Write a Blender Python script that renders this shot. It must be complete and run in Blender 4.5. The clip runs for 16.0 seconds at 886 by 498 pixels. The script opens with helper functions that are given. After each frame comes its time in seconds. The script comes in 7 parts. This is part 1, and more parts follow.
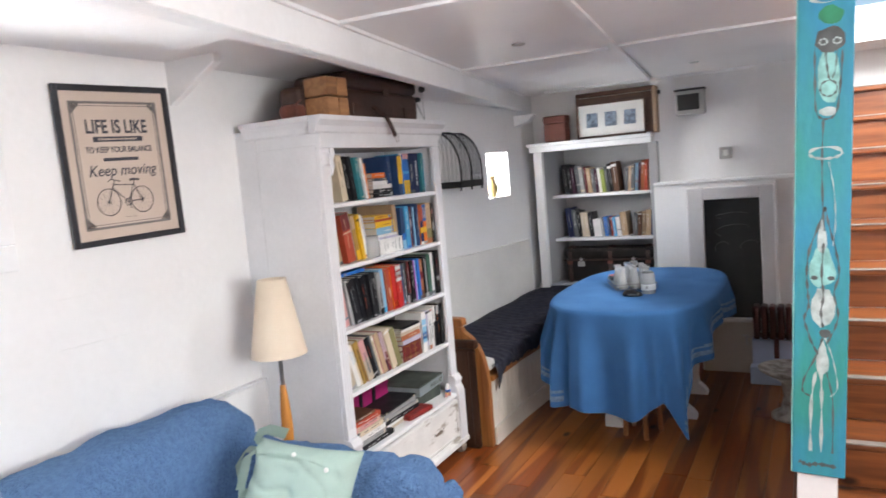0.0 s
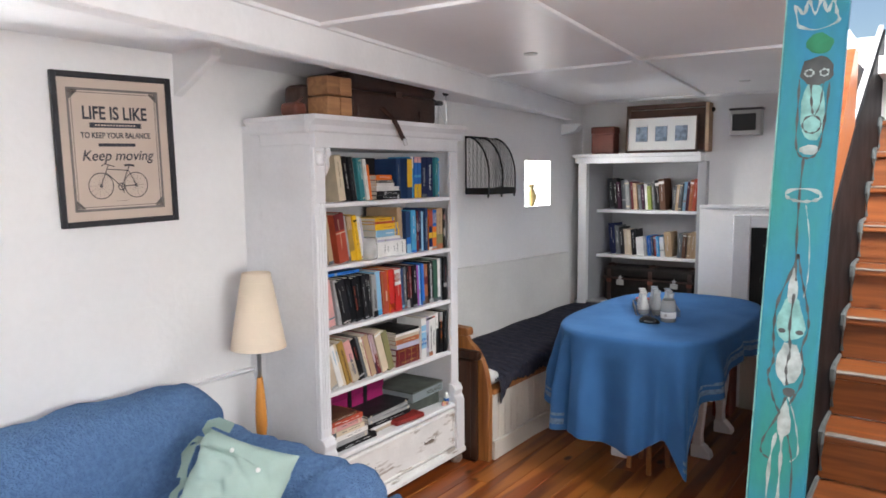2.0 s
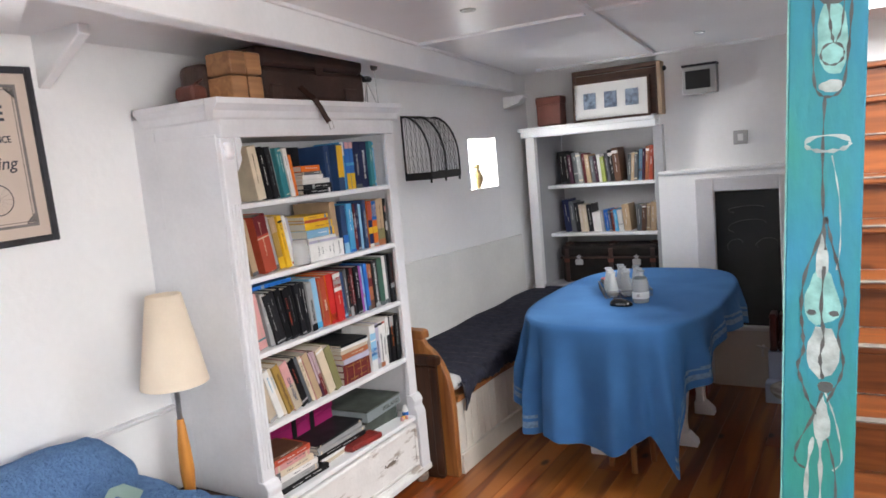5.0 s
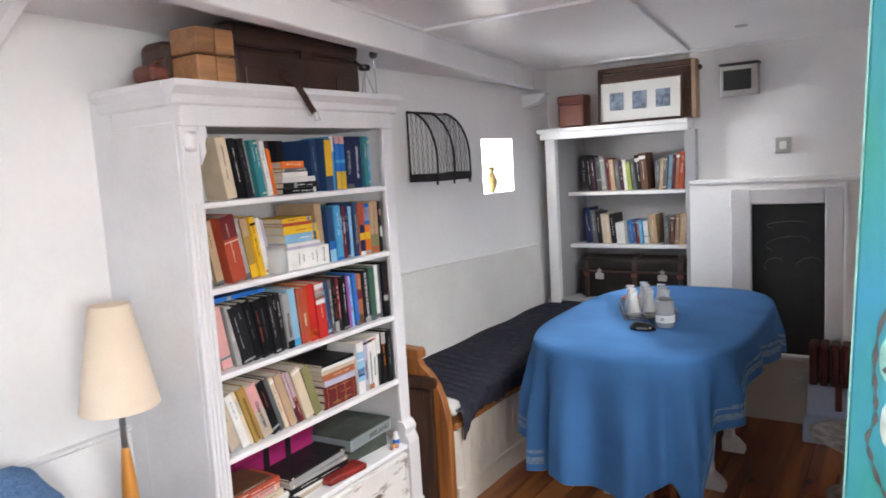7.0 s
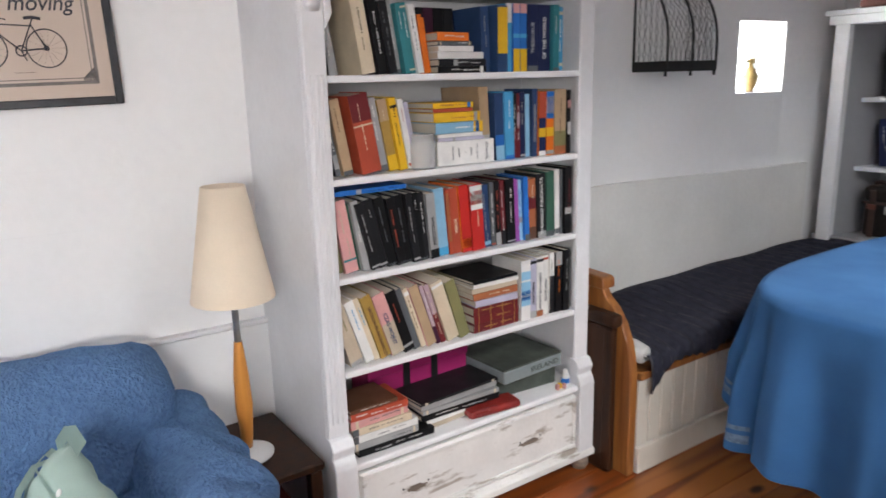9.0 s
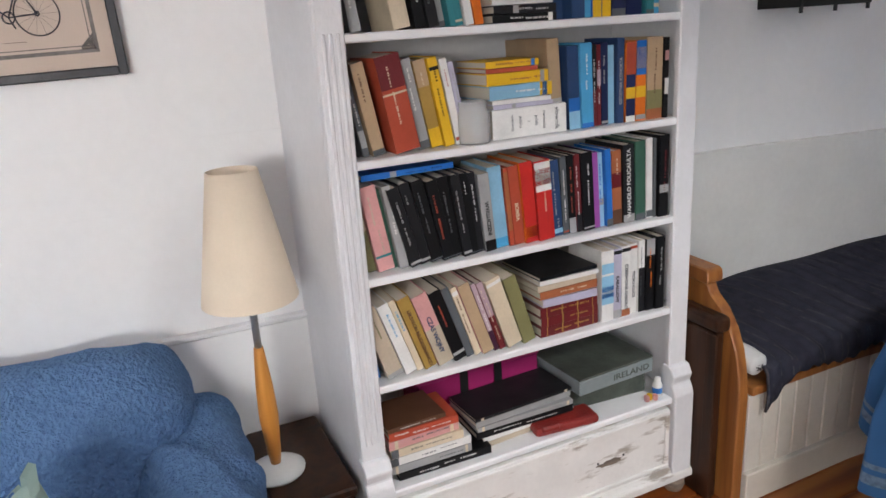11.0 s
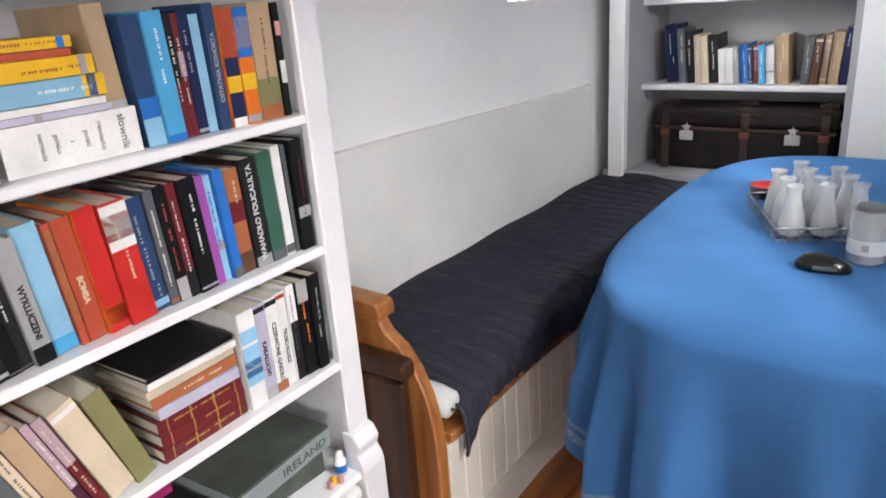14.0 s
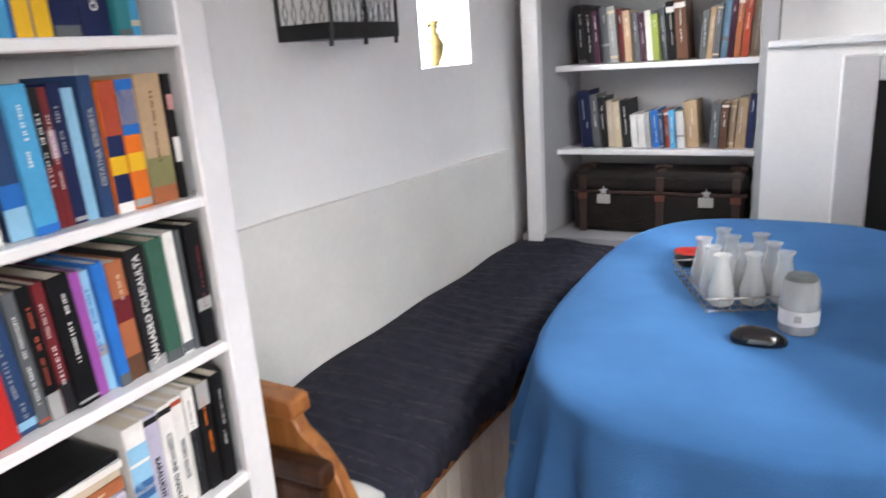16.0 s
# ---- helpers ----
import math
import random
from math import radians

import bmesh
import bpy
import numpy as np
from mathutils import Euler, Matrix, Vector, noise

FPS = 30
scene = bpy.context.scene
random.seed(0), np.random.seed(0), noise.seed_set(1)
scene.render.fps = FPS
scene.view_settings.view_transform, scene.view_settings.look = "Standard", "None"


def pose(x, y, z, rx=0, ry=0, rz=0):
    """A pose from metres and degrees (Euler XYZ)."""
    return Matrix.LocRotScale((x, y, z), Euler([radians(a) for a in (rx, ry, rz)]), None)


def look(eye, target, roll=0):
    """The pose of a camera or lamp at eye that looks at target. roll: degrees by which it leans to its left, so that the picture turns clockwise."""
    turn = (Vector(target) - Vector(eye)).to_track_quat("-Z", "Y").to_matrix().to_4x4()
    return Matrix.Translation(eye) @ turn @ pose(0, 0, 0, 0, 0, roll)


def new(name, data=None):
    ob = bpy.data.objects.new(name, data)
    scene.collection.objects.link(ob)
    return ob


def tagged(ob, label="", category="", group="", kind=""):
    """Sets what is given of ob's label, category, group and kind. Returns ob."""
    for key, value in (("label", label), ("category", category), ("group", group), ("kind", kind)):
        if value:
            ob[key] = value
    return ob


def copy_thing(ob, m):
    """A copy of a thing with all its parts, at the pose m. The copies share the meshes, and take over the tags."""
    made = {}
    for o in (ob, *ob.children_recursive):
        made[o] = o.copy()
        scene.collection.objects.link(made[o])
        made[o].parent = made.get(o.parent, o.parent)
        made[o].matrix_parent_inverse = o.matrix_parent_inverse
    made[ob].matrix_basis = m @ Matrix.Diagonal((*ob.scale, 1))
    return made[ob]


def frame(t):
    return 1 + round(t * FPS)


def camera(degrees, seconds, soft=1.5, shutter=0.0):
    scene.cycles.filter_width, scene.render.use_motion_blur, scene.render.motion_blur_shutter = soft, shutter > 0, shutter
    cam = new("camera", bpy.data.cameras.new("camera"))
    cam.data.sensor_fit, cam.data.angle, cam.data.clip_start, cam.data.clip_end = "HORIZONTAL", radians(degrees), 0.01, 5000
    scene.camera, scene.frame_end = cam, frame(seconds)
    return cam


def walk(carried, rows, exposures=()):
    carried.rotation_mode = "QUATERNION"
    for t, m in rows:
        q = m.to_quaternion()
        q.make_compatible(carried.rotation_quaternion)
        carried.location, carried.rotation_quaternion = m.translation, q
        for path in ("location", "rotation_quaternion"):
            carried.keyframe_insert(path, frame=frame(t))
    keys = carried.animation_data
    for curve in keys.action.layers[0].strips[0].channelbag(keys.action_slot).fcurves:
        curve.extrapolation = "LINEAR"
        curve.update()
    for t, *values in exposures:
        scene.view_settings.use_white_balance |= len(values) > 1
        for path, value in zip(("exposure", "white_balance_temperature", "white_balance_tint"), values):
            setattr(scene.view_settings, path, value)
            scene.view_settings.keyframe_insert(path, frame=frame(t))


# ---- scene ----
cam = camera(64.0, 16.0, soft=1.6, shutter=0.3)
PATH = [
    (0, (1.759, -2.369, 1.504), (0.818, -0.616, 1.293), -4.8),
    (0.5, (1.804, -2.408, 1.513), (0.712, -0.755, 1.243), -2.5),
    (1, (1.941, -2.423, 1.513), (0.831, -0.795, 1.169), -0.6),
    (1.5, (2.029, -2.279, 1.529), (0.892, -0.65, 1.297), -2.6),
    (2, (2.096, -2.092, 1.535), (0.934, -0.478, 1.324), -0.5),
    (2.5, (2.114, -2.043, 1.535), (0.964, -0.42, 1.323), -0.1),
    (3, (2.119, -2.043, 1.534), (0.946, -0.44, 1.303), -2.4),
    (3.5, (2.1, -2.043, 1.535), (0.913, -0.449, 1.314), -4.2),
    (4, (2.06, -1.981, 1.526), (0.934, -0.348, 1.265), -3.2),
    (4.2, (2.02, -1.941, 1.523), (0.919, -0.293, 1.251), -4.3),
    (6.3, (1.705, -1.391, 1.492), (0.737, 0.345, 1.266), -3.9),
    (6.5, (1.712, -1.361, 1.504), (0.731, 0.365, 1.264), -4.3),
    (7, (1.76, -1.391, 1.492), (0.667, 0.267, 1.254), -3.4),
    (7.5, (1.775, -1.4, 1.438), (0.538, 0.129, 1.075), -5.1),
    (8, (1.826, -1.215, 1.414), (0.409, 0.119, 0.952), -2.3),
    (8.5, (1.823, -0.984, 1.423), (0.305, 0.215, 0.916), -3.8),
    (9, (1.674, -0.808, 1.403), (0.069, 0.291, 0.936), -1.5),
    (9.5, (1.594, -0.703, 1.379), (-0.126, 0.127, 0.784), -3.6),
    (10, (1.52, -0.559, 1.381), (-0.199, 0.142, 0.636), -4.0),
    (10.2, (1.481, -0.519, 1.42), (-0.272, 0.233, 0.818), -2.3),
    (12.3, (1.409, -0.389, 1.395), (-0.271, 0.468, 0.731), -7.4),
    (12.5, (1.338, -0.337, 1.379), (-0.224, 0.686, 0.661), -7.0),
    (13, (1.168, -0.249, 1.36), (-0.199, 1.051, 0.695), -9.0),
    (13.5, (1.016, -0.15, 1.341), (-0.174, 1.275, 0.597), -8.4),
    (14, (1.003, -0.078, 1.358), (-0.104, 1.44, 0.673), -4.3),
    (14.5, (1.008, -0.058, 1.372), (-0.09, 1.494, 0.751), -5.0),
    (15, (0.994, -0.066, 1.383), (-0.081, 1.514, 0.794), -4.2),
    (15.5, (0.959, -0.078, 1.378), (-0.108, 1.5, 0.769), -4.3),
    (16, (0.927, 0.03, 1.371), (0.001, 1.716, 0.823), -3.9),
]
exposure_rows = [(0.0, 0.15), (1.0, -0.04), (2.0, -0.10), (4.0, -0.04), (6.5, 0.24), (7.0, 0.24), (8.5, -0.06), (9.0, -0.13), (10.0, -0.22), (12.5, -0.22), (13.5, 0.20), (14.0, 0.44), (16.0, 0.49)]
walk(cam, [(t, look(eye, target, roll)) for t, eye, target, roll in PATH], exposure_rows)

# ---- world and light ----
world = bpy.data.worlds.new("world")
scene.world = world
world.use_nodes = True
wn = world.node_tree.nodes
sky = wn.new("ShaderNodeTexSky")
sky.sky_type = 'NISHITA'
sky.sun_disc = False
sky.sun_elevation = radians(40)
sky.sun_rotation = radians(121)
world.node_tree.links.new(sky.outputs[0], wn["Background"].inputs[0])
wn["Background"].inputs[1].default_value = 0.15
sun_data = bpy.data.lights.new("sun", 'SUN')
sun_data.energy = 3.2
sun_data.angle = radians(5)
sun_data.color = (1.0, 0.96, 0.9)
sun = new("sun", sun_data)
sun.matrix_world = look((4.6, -0.5, 4.75), (0.6, 1.9, 0.75))


def area_lamp(name, eye, target, sx, sy, watts, color=(0.975, 0.972, 0.966)):
    d = bpy.data.lights.new(name, 'AREA')
    d.shape = 'RECTANGLE'
    d.size, d.size_y, d.energy, d.color = sx, sy, watts, color
    ob = new(name, d)
    ob.matrix_world = look(eye, target)
    return ob


area_lamp("daylight_hatch", (2.66, 0.72, 2.68), (0.8, 2.35, 0.95), 1.1, 0.8, 132)
area_lamp("daylight_window_fore", (-0.50, 2.31, 1.50), (0.7, 2.0, 1.0), 0.45, 0.42, 40)
area_lamp("daylight_window_sofa", (-0.85, -1.38, 1.60), (1.0, -1.38, 1.3), 0.80, 0.55, 66)
# two fill lamps added at unseen, invented openings overhead aft and to starboard
area_lamp("daylight_skylight", (1.2, -3.0, 2.30), (0.6, -2.2, 0.6), 1.3, 1.2, 28)
area_lamp("daylight_window_starboard", (3.35, -2.0, 1.55), (-0.5, -1.1, 1.2), 1.4, 0.55, 98)


# ---- materials ----
def mat(name, color, rough=0.6, metal=0.0, vary=0.12, scale=6.0, grain=120.0, bump=0.05, rand=0.0, stretch=(1, 1, 1), second=None, spec=0.5, relief=0.01):
    """A surface of one base colour with two scales of variation and fine relief."""
    m = bpy.data.materials.new(name)
    m.use_nodes = True
    nt = m.node_tree
    n, l = nt.nodes, nt.links
    b = n["Principled BSDF"]
    b.inputs["Roughness"].default_value = rough
    b.inputs["Metallic"].default_value = metal
    b.inputs["Specular IOR Level"].default_value = spec
    tc = n.new("ShaderNodeTexCoord")
    mp = n.new("ShaderNodeMapping")
    mp.inputs["Scale"].default_value = stretch
    l.new(tc.outputs["Object"], mp.inputs[0])
    big = n.new("ShaderNodeTexNoise")
    big.inputs["Scale"].default_value = scale
    big.inputs["Detail"].default_value = 4
    fine = n.new("ShaderNodeTexNoise")
    fine.inputs["Scale"].default_value = grain
    fine.inputs["Detail"].default_value = 3
    l.new(mp.outputs[0], big.inputs[0])
    l.new(mp.outputs[0], fine.inputs[0])
    mix = n.new("ShaderNodeMix")
    mix.data_type = 'RGBA'
    c2 = second or tuple(c * (1 - 2.2 * vary) for c in color)
    mix.inputs["A"].default_value = (*color, 1)
    mix.inputs["B"].default_value = (*c2, 1)
    ramp = n.new("ShaderNodeMapRange")
    ramp.inputs["From Min"].default_value, ramp.inputs["From Max"].default_value = 0.38, 0.72
    l.new(big.outputs["Fac"], ramp.inputs[0])
    l.new(ramp.outputs[0], mix.inputs["Factor"])
    hsv = n.new("ShaderNodeHueSaturation")
    l.new(mix.outputs["Result"], hsv.inputs["Color"])
    mr = n.new("ShaderNodeMapRange")
    mr.inputs["To Min"].default_value, mr.inputs["To Max"].default_value = 1 - vary, 1 + vary
    l.new(fine.outputs["Fac"], mr.inputs[0])
    val = mr.outputs[0]
    if rand:
        oi = n.new("ShaderNodeObjectInfo")
        r2 = n.new("ShaderNodeMapRange")
        r2.inputs["To Min"].default_value, r2.inputs["To Max"].default_value = 1 - rand, 1 + rand
        l.new(oi.outputs["Random"], r2.inputs[0])
        mul = n.new("ShaderNodeMath")
        mul.operation = 'MULTIPLY'
        l.new(val, mul.inputs[0])
        l.new(r2.outputs[0], mul.inputs[1])
        val = mul.outputs[0]
    l.new(val, hsv.inputs["Value"])
    l.new(hsv.outputs[0], b.inputs["Base Color"])
    rr = n.new("ShaderNodeMapRange")
    rr.inputs["To Min"].default_value, rr.inputs["To Max"].default_value = max(0, rough - 0.12), min(1, rough + 0.12)
    l.new(big.outputs["Fac"], rr.inputs[0])
    l.new(rr.outputs[0], b.inputs["Roughness"])
    if bump:
        bp = n.new("ShaderNodeBump")
        bp.inputs["Strength"].default_value = bump
        bp.inputs["Distance"].default_value = relief
        l.new(fine.outputs["Fac"], bp.inputs["Height"])
        l.new(bp.outputs[0], b.inputs["Normal"])
    return m


def wood(name, light, dark, rough=0.35, along=1, ring=9.0, rand=0.25, knots=True, coat=0.0, sap=None):
    """Grained wood, the grain along one object axis (0 x, 1 y, 2 z), with knots."""
    m = bpy.data.materials.new(name)
    m.use_nodes = True
    nt = m.node_tree
    n, l = nt.nodes, nt.links
    b = n["Principled BSDF"]
    b.inputs["Coat Weight"].default_value = coat
    b.inputs["Coat Roughness"].default_value = 0.25
    tc = n.new("ShaderNodeTexCoord")
    oi = n.new("ShaderNodeObjectInfo")
    off = n.new("ShaderNodeVectorMath")
    off.operation = 'MULTIPLY_ADD'
    sc = n.new("ShaderNodeCombineXYZ")
    for i in range(3):
        l.new(oi.outputs["Random"], sc.inputs[i])
    off.inputs[1].default_value = (17, 23, 11)
    l.new(sc.outputs[0], off.inputs[0])
    l.new(tc.outputs["Object"], off.inputs[2])
    mp = n.new("ShaderNodeMapping")
    s = [1.0, 1.0, 1.0]
    s[along] = 0.07
    mp.inputs["Scale"].default_value = s
    l.new(off.outputs[0], mp.inputs[0])
    g = n.new("ShaderNodeTexNoise")
    g.inputs["Scale"].default_value = ring * 4
    g.inputs["Detail"].default_value = 6
    g.inputs["Distortion"].default_value = 0.6
    l.new(mp.outputs[0], g.inputs[0])
    f = n.new("ShaderNodeTexNoise")
    f.inputs["Scale"].default_value = 260
    l.new(mp.outputs[0], f.inputs[0])
    cr = n.new("ShaderNodeValToRGB")
    cr.color_ramp.elements[0].position, cr.color_ramp.elements[0].color = 0.3, (*dark, 1)
    cr.color_ramp.elements[1].position, cr.color_ramp.elements[1].color = 0.62, (*light, 1)
    l.new(g.outputs["Fac"], cr.inputs[0])
    col = cr.outputs[0]
    if sap:
        ms = n.new("ShaderNodeMapping")
        s3 = [1.0, 1.0, 0.0]
        s3[along] = 0.065
        ms.inputs["Scale"].default_value = s3
        l.new(off.outputs[0], ms.inputs[0])
        sn = n.new("ShaderNodeTexNoise")
        sn.inputs["Scale"].default_value = 9.0
        sn.inputs["Detail"].default_value = 1.5
        l.new(ms.outputs[0], sn.inputs[0])
        sr = n.new("ShaderNodeMapRange")
        sr.inputs["From Min"].default_value, sr.inputs["From Max"].default_value = 0.50, 0.57
        sr.inputs["To Max"].default_value = 0.85
        l.new(sn.outputs["Fac"], sr.inputs[0])
        sm = n.new("ShaderNodeMix")
        sm.data_type = 'RGBA'
        sm.inputs["B"].default_value = (*sap, 1)
        l.new(sr.outputs[0], sm.inputs["Factor"])
        l.new(col, sm.inputs["A"])
        col = sm.outputs["Result"]
    if knots:
        mk = n.new("ShaderNodeMapping")
        s2 = [1.0, 1.0, 1.0]
        s2[along] = 0.5
        if sap:
            s2[2] = 0.0
        mk.inputs["Scale"].default_value = s2
        l.new(off.outputs[0], mk.inputs[0])
        v = n.new("ShaderNodeTexVoronoi")
        v.inputs["Scale"].default_value = 5.0
        l.new(mk.outputs[0], v.inputs[0])
        kr = n.new("ShaderNodeMapRange")
        kr.inputs["From Min"].default_value, kr.inputs["From Max"].default_value = 0.05, 0.115
        l.new(v.outputs["Distance"], kr.inputs[0])
        km = n.new("ShaderNodeMix")
        km.data_type = 'RGBA'
        km.inputs["A"].default_value = (*[c * 0.25 for c in dark], 1)
        l.new(kr.outputs[0], km.inputs["Factor"])
        l.new(col, km.inputs["B"])
        col = km.outputs["Result"]
    hsv = n.new("ShaderNodeHueSaturation")
    l.new(col, hsv.inputs["Color"])
    r2 = n.new("ShaderNodeMapRange")
    r2.inputs["To Min"].default_value, r2.inputs["To Max"].default_value = 1 - rand, 1 + rand
    l.new(oi.outputs["Random"], r2.inputs[0])
    l.new(r2.outputs[0], hsv.inputs["Value"])
    l.new(hsv.outputs[0], b.inputs["Base Color"])
    rr = n.new("ShaderNodeMapRange")
    rr.inputs["To Min"].default_value, rr.inputs["To Max"].default_value = rough - 0.1, rough + 0.15
    l.new(g.outputs["Fac"], rr.inputs[0])
    l.new(rr.outputs[0], b.inputs["Roughness"])
    bp = n.new("ShaderNodeBump")
    bp.inputs["Strength"].default_value = 0.12
    bp.inputs["Distance"].default_value = 0.004
    l.new(f.outputs["Fac"], bp.inputs["Height"])
    l.new(bp.outputs[0], b.inputs["Normal"])
    return m


WALL = mat("white_wall_paint", (0.83, 0.825, 0.825), 0.45, vary=0.03, scale=1.6, grain=35, bump=0.12)
CEIL = mat("white_ceiling_paint", (0.82, 0.805, 0.805), 0.36, vary=0.02, scale=1.2, grain=14, bump=0.02)
TRIM = mat("white_gloss_trim", (0.82, 0.82, 0.83), 0.35, vary=0.04, scale=3, grain=50, bump=0.08)
CASE = mat("white_furniture_paint", (0.74, 0.74, 0.76), 0.42, vary=0.05, scale=4, grain=60, bump=0.12)
BEIGE = mat("off_white_board_paint", (0.75, 0.74, 0.715), 0.5, vary=0.05, scale=3, grain=50, bump=0.1)
CREAM = mat("cream_board_paint", (0.64, 0.60, 0.53), 0.5, vary=0.06, scale=3, grain=50, bump=0.1)
GREYW = mat("grey_white_paint", (0.62, 0.61, 0.62), 0.5, vary=0.05, scale=4, grain=60, bump=0.1)
def worn_paint(name, paint, bare):
    """White paint rubbed through to bare wood in streaks along y."""
    m = mat(name, paint, 0.55, vary=0.05, scale=7, grain=70, bump=0.15)
    n, l = m.node_tree.nodes, m.node_tree.links
    b = n["Principled BSDF"]
    tc = n.new("ShaderNodeTexCoord")
    mp = n.new("ShaderNodeMapping")
    mp.inputs["Scale"].default_value = (1, 0.22, 1)
    l.new(tc.outputs["Object"], mp.inputs[0])
    t = n.new("ShaderNodeTexNoise")
    t.inputs["Scale"].default_value, t.inputs["Detail"].default_value, t.inputs["Roughness"].default_value = 24, 5, 0.62
    l.new(mp.outputs[0], t.inputs[0])
    r = n.new("ShaderNodeMapRange")
    r.inputs["From Min"].default_value, r.inputs["From Max"].default_value = 0.54, 0.62
    l.new(t.outputs["Fac"], r.inputs[0])
    mx = n.new("ShaderNodeMix")
    mx.data_type = 'RGBA'
    mx.inputs["B"].default_value = (*bare, 1)
    old = b.inputs["Base Color"].links[0].from_socket
    l.new(old, mx.inputs["A"])
    l.new(r.outputs[0], mx.inputs["Factor"])
    l.new(mx.outputs["Result"], b.inputs["Base Color"])
    return m


WORN = worn_paint("rubbed_white_paint", (0.76, 0.75, 0.73), (0.36, 0.32, 0.28))
# grey paint, darkened further to carry the shade inside the niche
NICHE = mat("grey_shaded_niche_paint", (0.34, 0.34, 0.35), 0.5, vary=0.05, scale=4, grain=60, bump=0.1)
FLOOR = wood("varnished_pine_floor", (0.255, 0.062, 0.011), (0.125, 0.026, 0.006), 0.34, 1, 5.0, 0.30, coat=0.3, sap=(0.43, 0.150, 0.030))
PINE = wood("honey_pine", (0.34, 0.135, 0.036), (0.17, 0.052, 0.014), 0.4, 2, 8.0, 0.1)
STAIR = wood("varnished_stair_wood", (0.255, 0.078, 0.020), (0.12, 0.031, 0.009), 0.35, 0, 7.0, 0.2, coat=0.2)
DARKW = wood("dark_stained_wood", (0.048, 0.019, 0.009), (0.016, 0.007, 0.004), 0.45, 2, 8.0, 0.1)
DARKW.node_tree.nodes["Principled BSDF"].inputs["Specular IOR Level"].default_value = 0.2
BLOCKW = wood("brown_block_wood", (0.38, 0.19, 0.085), (0.22, 0.10, 0.045), 0.55, 1, 9.0, 0.25, knots=False)
CLOTH = mat("blue_tablecloth_weave", (0.046, 0.150, 0.355), 0.85, vary=0.08, scale=5, grain=420, bump=0.25, spec=0.2)
CLOTHB = mat("pale_woven_border", (0.17, 0.27, 0.40), 0.85, vary=0.2, scale=60, grain=500, bump=0.2, spec=0.2)
THROW = mat("blue_terry_throw", (0.130, 0.240, 0.440), 0.95, vary=0.13, scale=48, grain=105, bump=1.0, spec=0.12, second=(0.100, 0.188, 0.365), relief=0.020)
GREEN = mat("pale_mint_cotton", (0.37, 0.495, 0.45), 0.9, vary=0.05, scale=6, grain=350, bump=0.2, spec=0.2)
CUSHW = mat("white_cotton", (0.75, 0.77, 0.79), 0.9, vary=0.04, scale=6, grain=350, bump=0.2, spec=0.2)
CUSHB = mat("blue_print_cotton", (0.34, 0.47, 0.70), 0.9, vary=0.12, scale=38, grain=350, bump=0.2, spec=0.2, second=(0.03, 0.07, 0.20))
CUSHD = mat("slate_print_cotton", (0.13, 0.15, 0.22), 0.9, vary=0.2, scale=30, grain=350, bump=0.2, spec=0.2)
ROLLW = mat("off_white_floral_cotton", (0.56, 0.56, 0.55), 0.9, vary=0.06, scale=20, grain=300, bump=0.2, spec=0.2)
NAVY = mat("dark_navy_blanket", (0.030, 0.031, 0.048), 0.9, vary=0.2, scale=25, grain=300, bump=0.2, spec=0.2)
BLACK = mat("black_paint", (0.012, 0.012, 0.013), 0.4, vary=0.2, scale=8, grain=90, bump=0.1)
STRINGB = mat("black_stair_paint", (0.006, 0.006, 0.007), 0.6, vary=0.25, scale=6, grain=60, bump=0.1, spec=0.15)
CHALKB = mat("blackboard_paint", (0.012, 0.012, 0.013), 0.75, vary=0.3, scale=3, grain=90, bump=0.05)
FRAMEB = mat("dark_picture_frame", (0.022, 0.023, 0.030), 0.45, vary=0.2, scale=20, grain=120, bump=0.15)
PAPER = mat("tan_poster_paper", (0.58, 0.475, 0.40), 0.8, vary=0.04, scale=5, grain=200, bump=0.03)
INK = mat("dark_print_ink", (0.045, 0.045, 0.060), 0.8, vary=0.1, scale=20, grain=200, bump=0)
INKL = mat("grey_print_ink", (0.20, 0.18, 0.17), 0.8, vary=0.15, scale=60, grain=200, bump=0)
SHADE = mat("cream_lampshade_card", (0.78, 0.66, 0.52), 0.8, vary=0.04, scale=5, grain=150, bump=0.05)
LAMPW = wood("orange_lamp_wood", (0.62, 0.27, 0.05), (0.46, 0.17, 0.03), 0.4, 2, 8.0, 0.05, knots=False)
STEEL = mat("brushed_steel", (0.6, 0.6, 0.6), 0.38, 0.8, vary=0.1, scale=20, grain=200, bump=0.03)
IRON = mat("black_iron_wire", (0.012, 0.012, 0.013), 0.5, 0.3, vary=0.2, scale=20, grain=200, bump=0.1)
LEATHER = mat("brown_suitcase_leather", (0.050, 0.022, 0.015), 0.5, vary=0.3, scale=6, grain=160, bump=0.35, second=(0.02, 0.010, 0.008))
TRUNK = mat("black_trunk_leather", (0.014, 0.010, 0.009), 0.6, vary=0.35, scale=9, grain=90, bump=0.5, spec=0.22, second=(0.006, 0.005, 0.005))
REDL = mat("red_brown_leather", (0.16, 0.045, 0.03), 0.5, vary=0.2, scale=8, grain=160, bump=0.3)
RADRED = mat("dark_red_cast_iron", (0.075, 0.012, 0.010), 0.4, 0.1, vary=0.15, scale=12, grain=120, bump=0.15)
PALEBLUE = mat("pale_blue_paint", (0.42, 0.50, 0.66), 0.5, vary=0.06, scale=8, grain=80, bump=0.1)
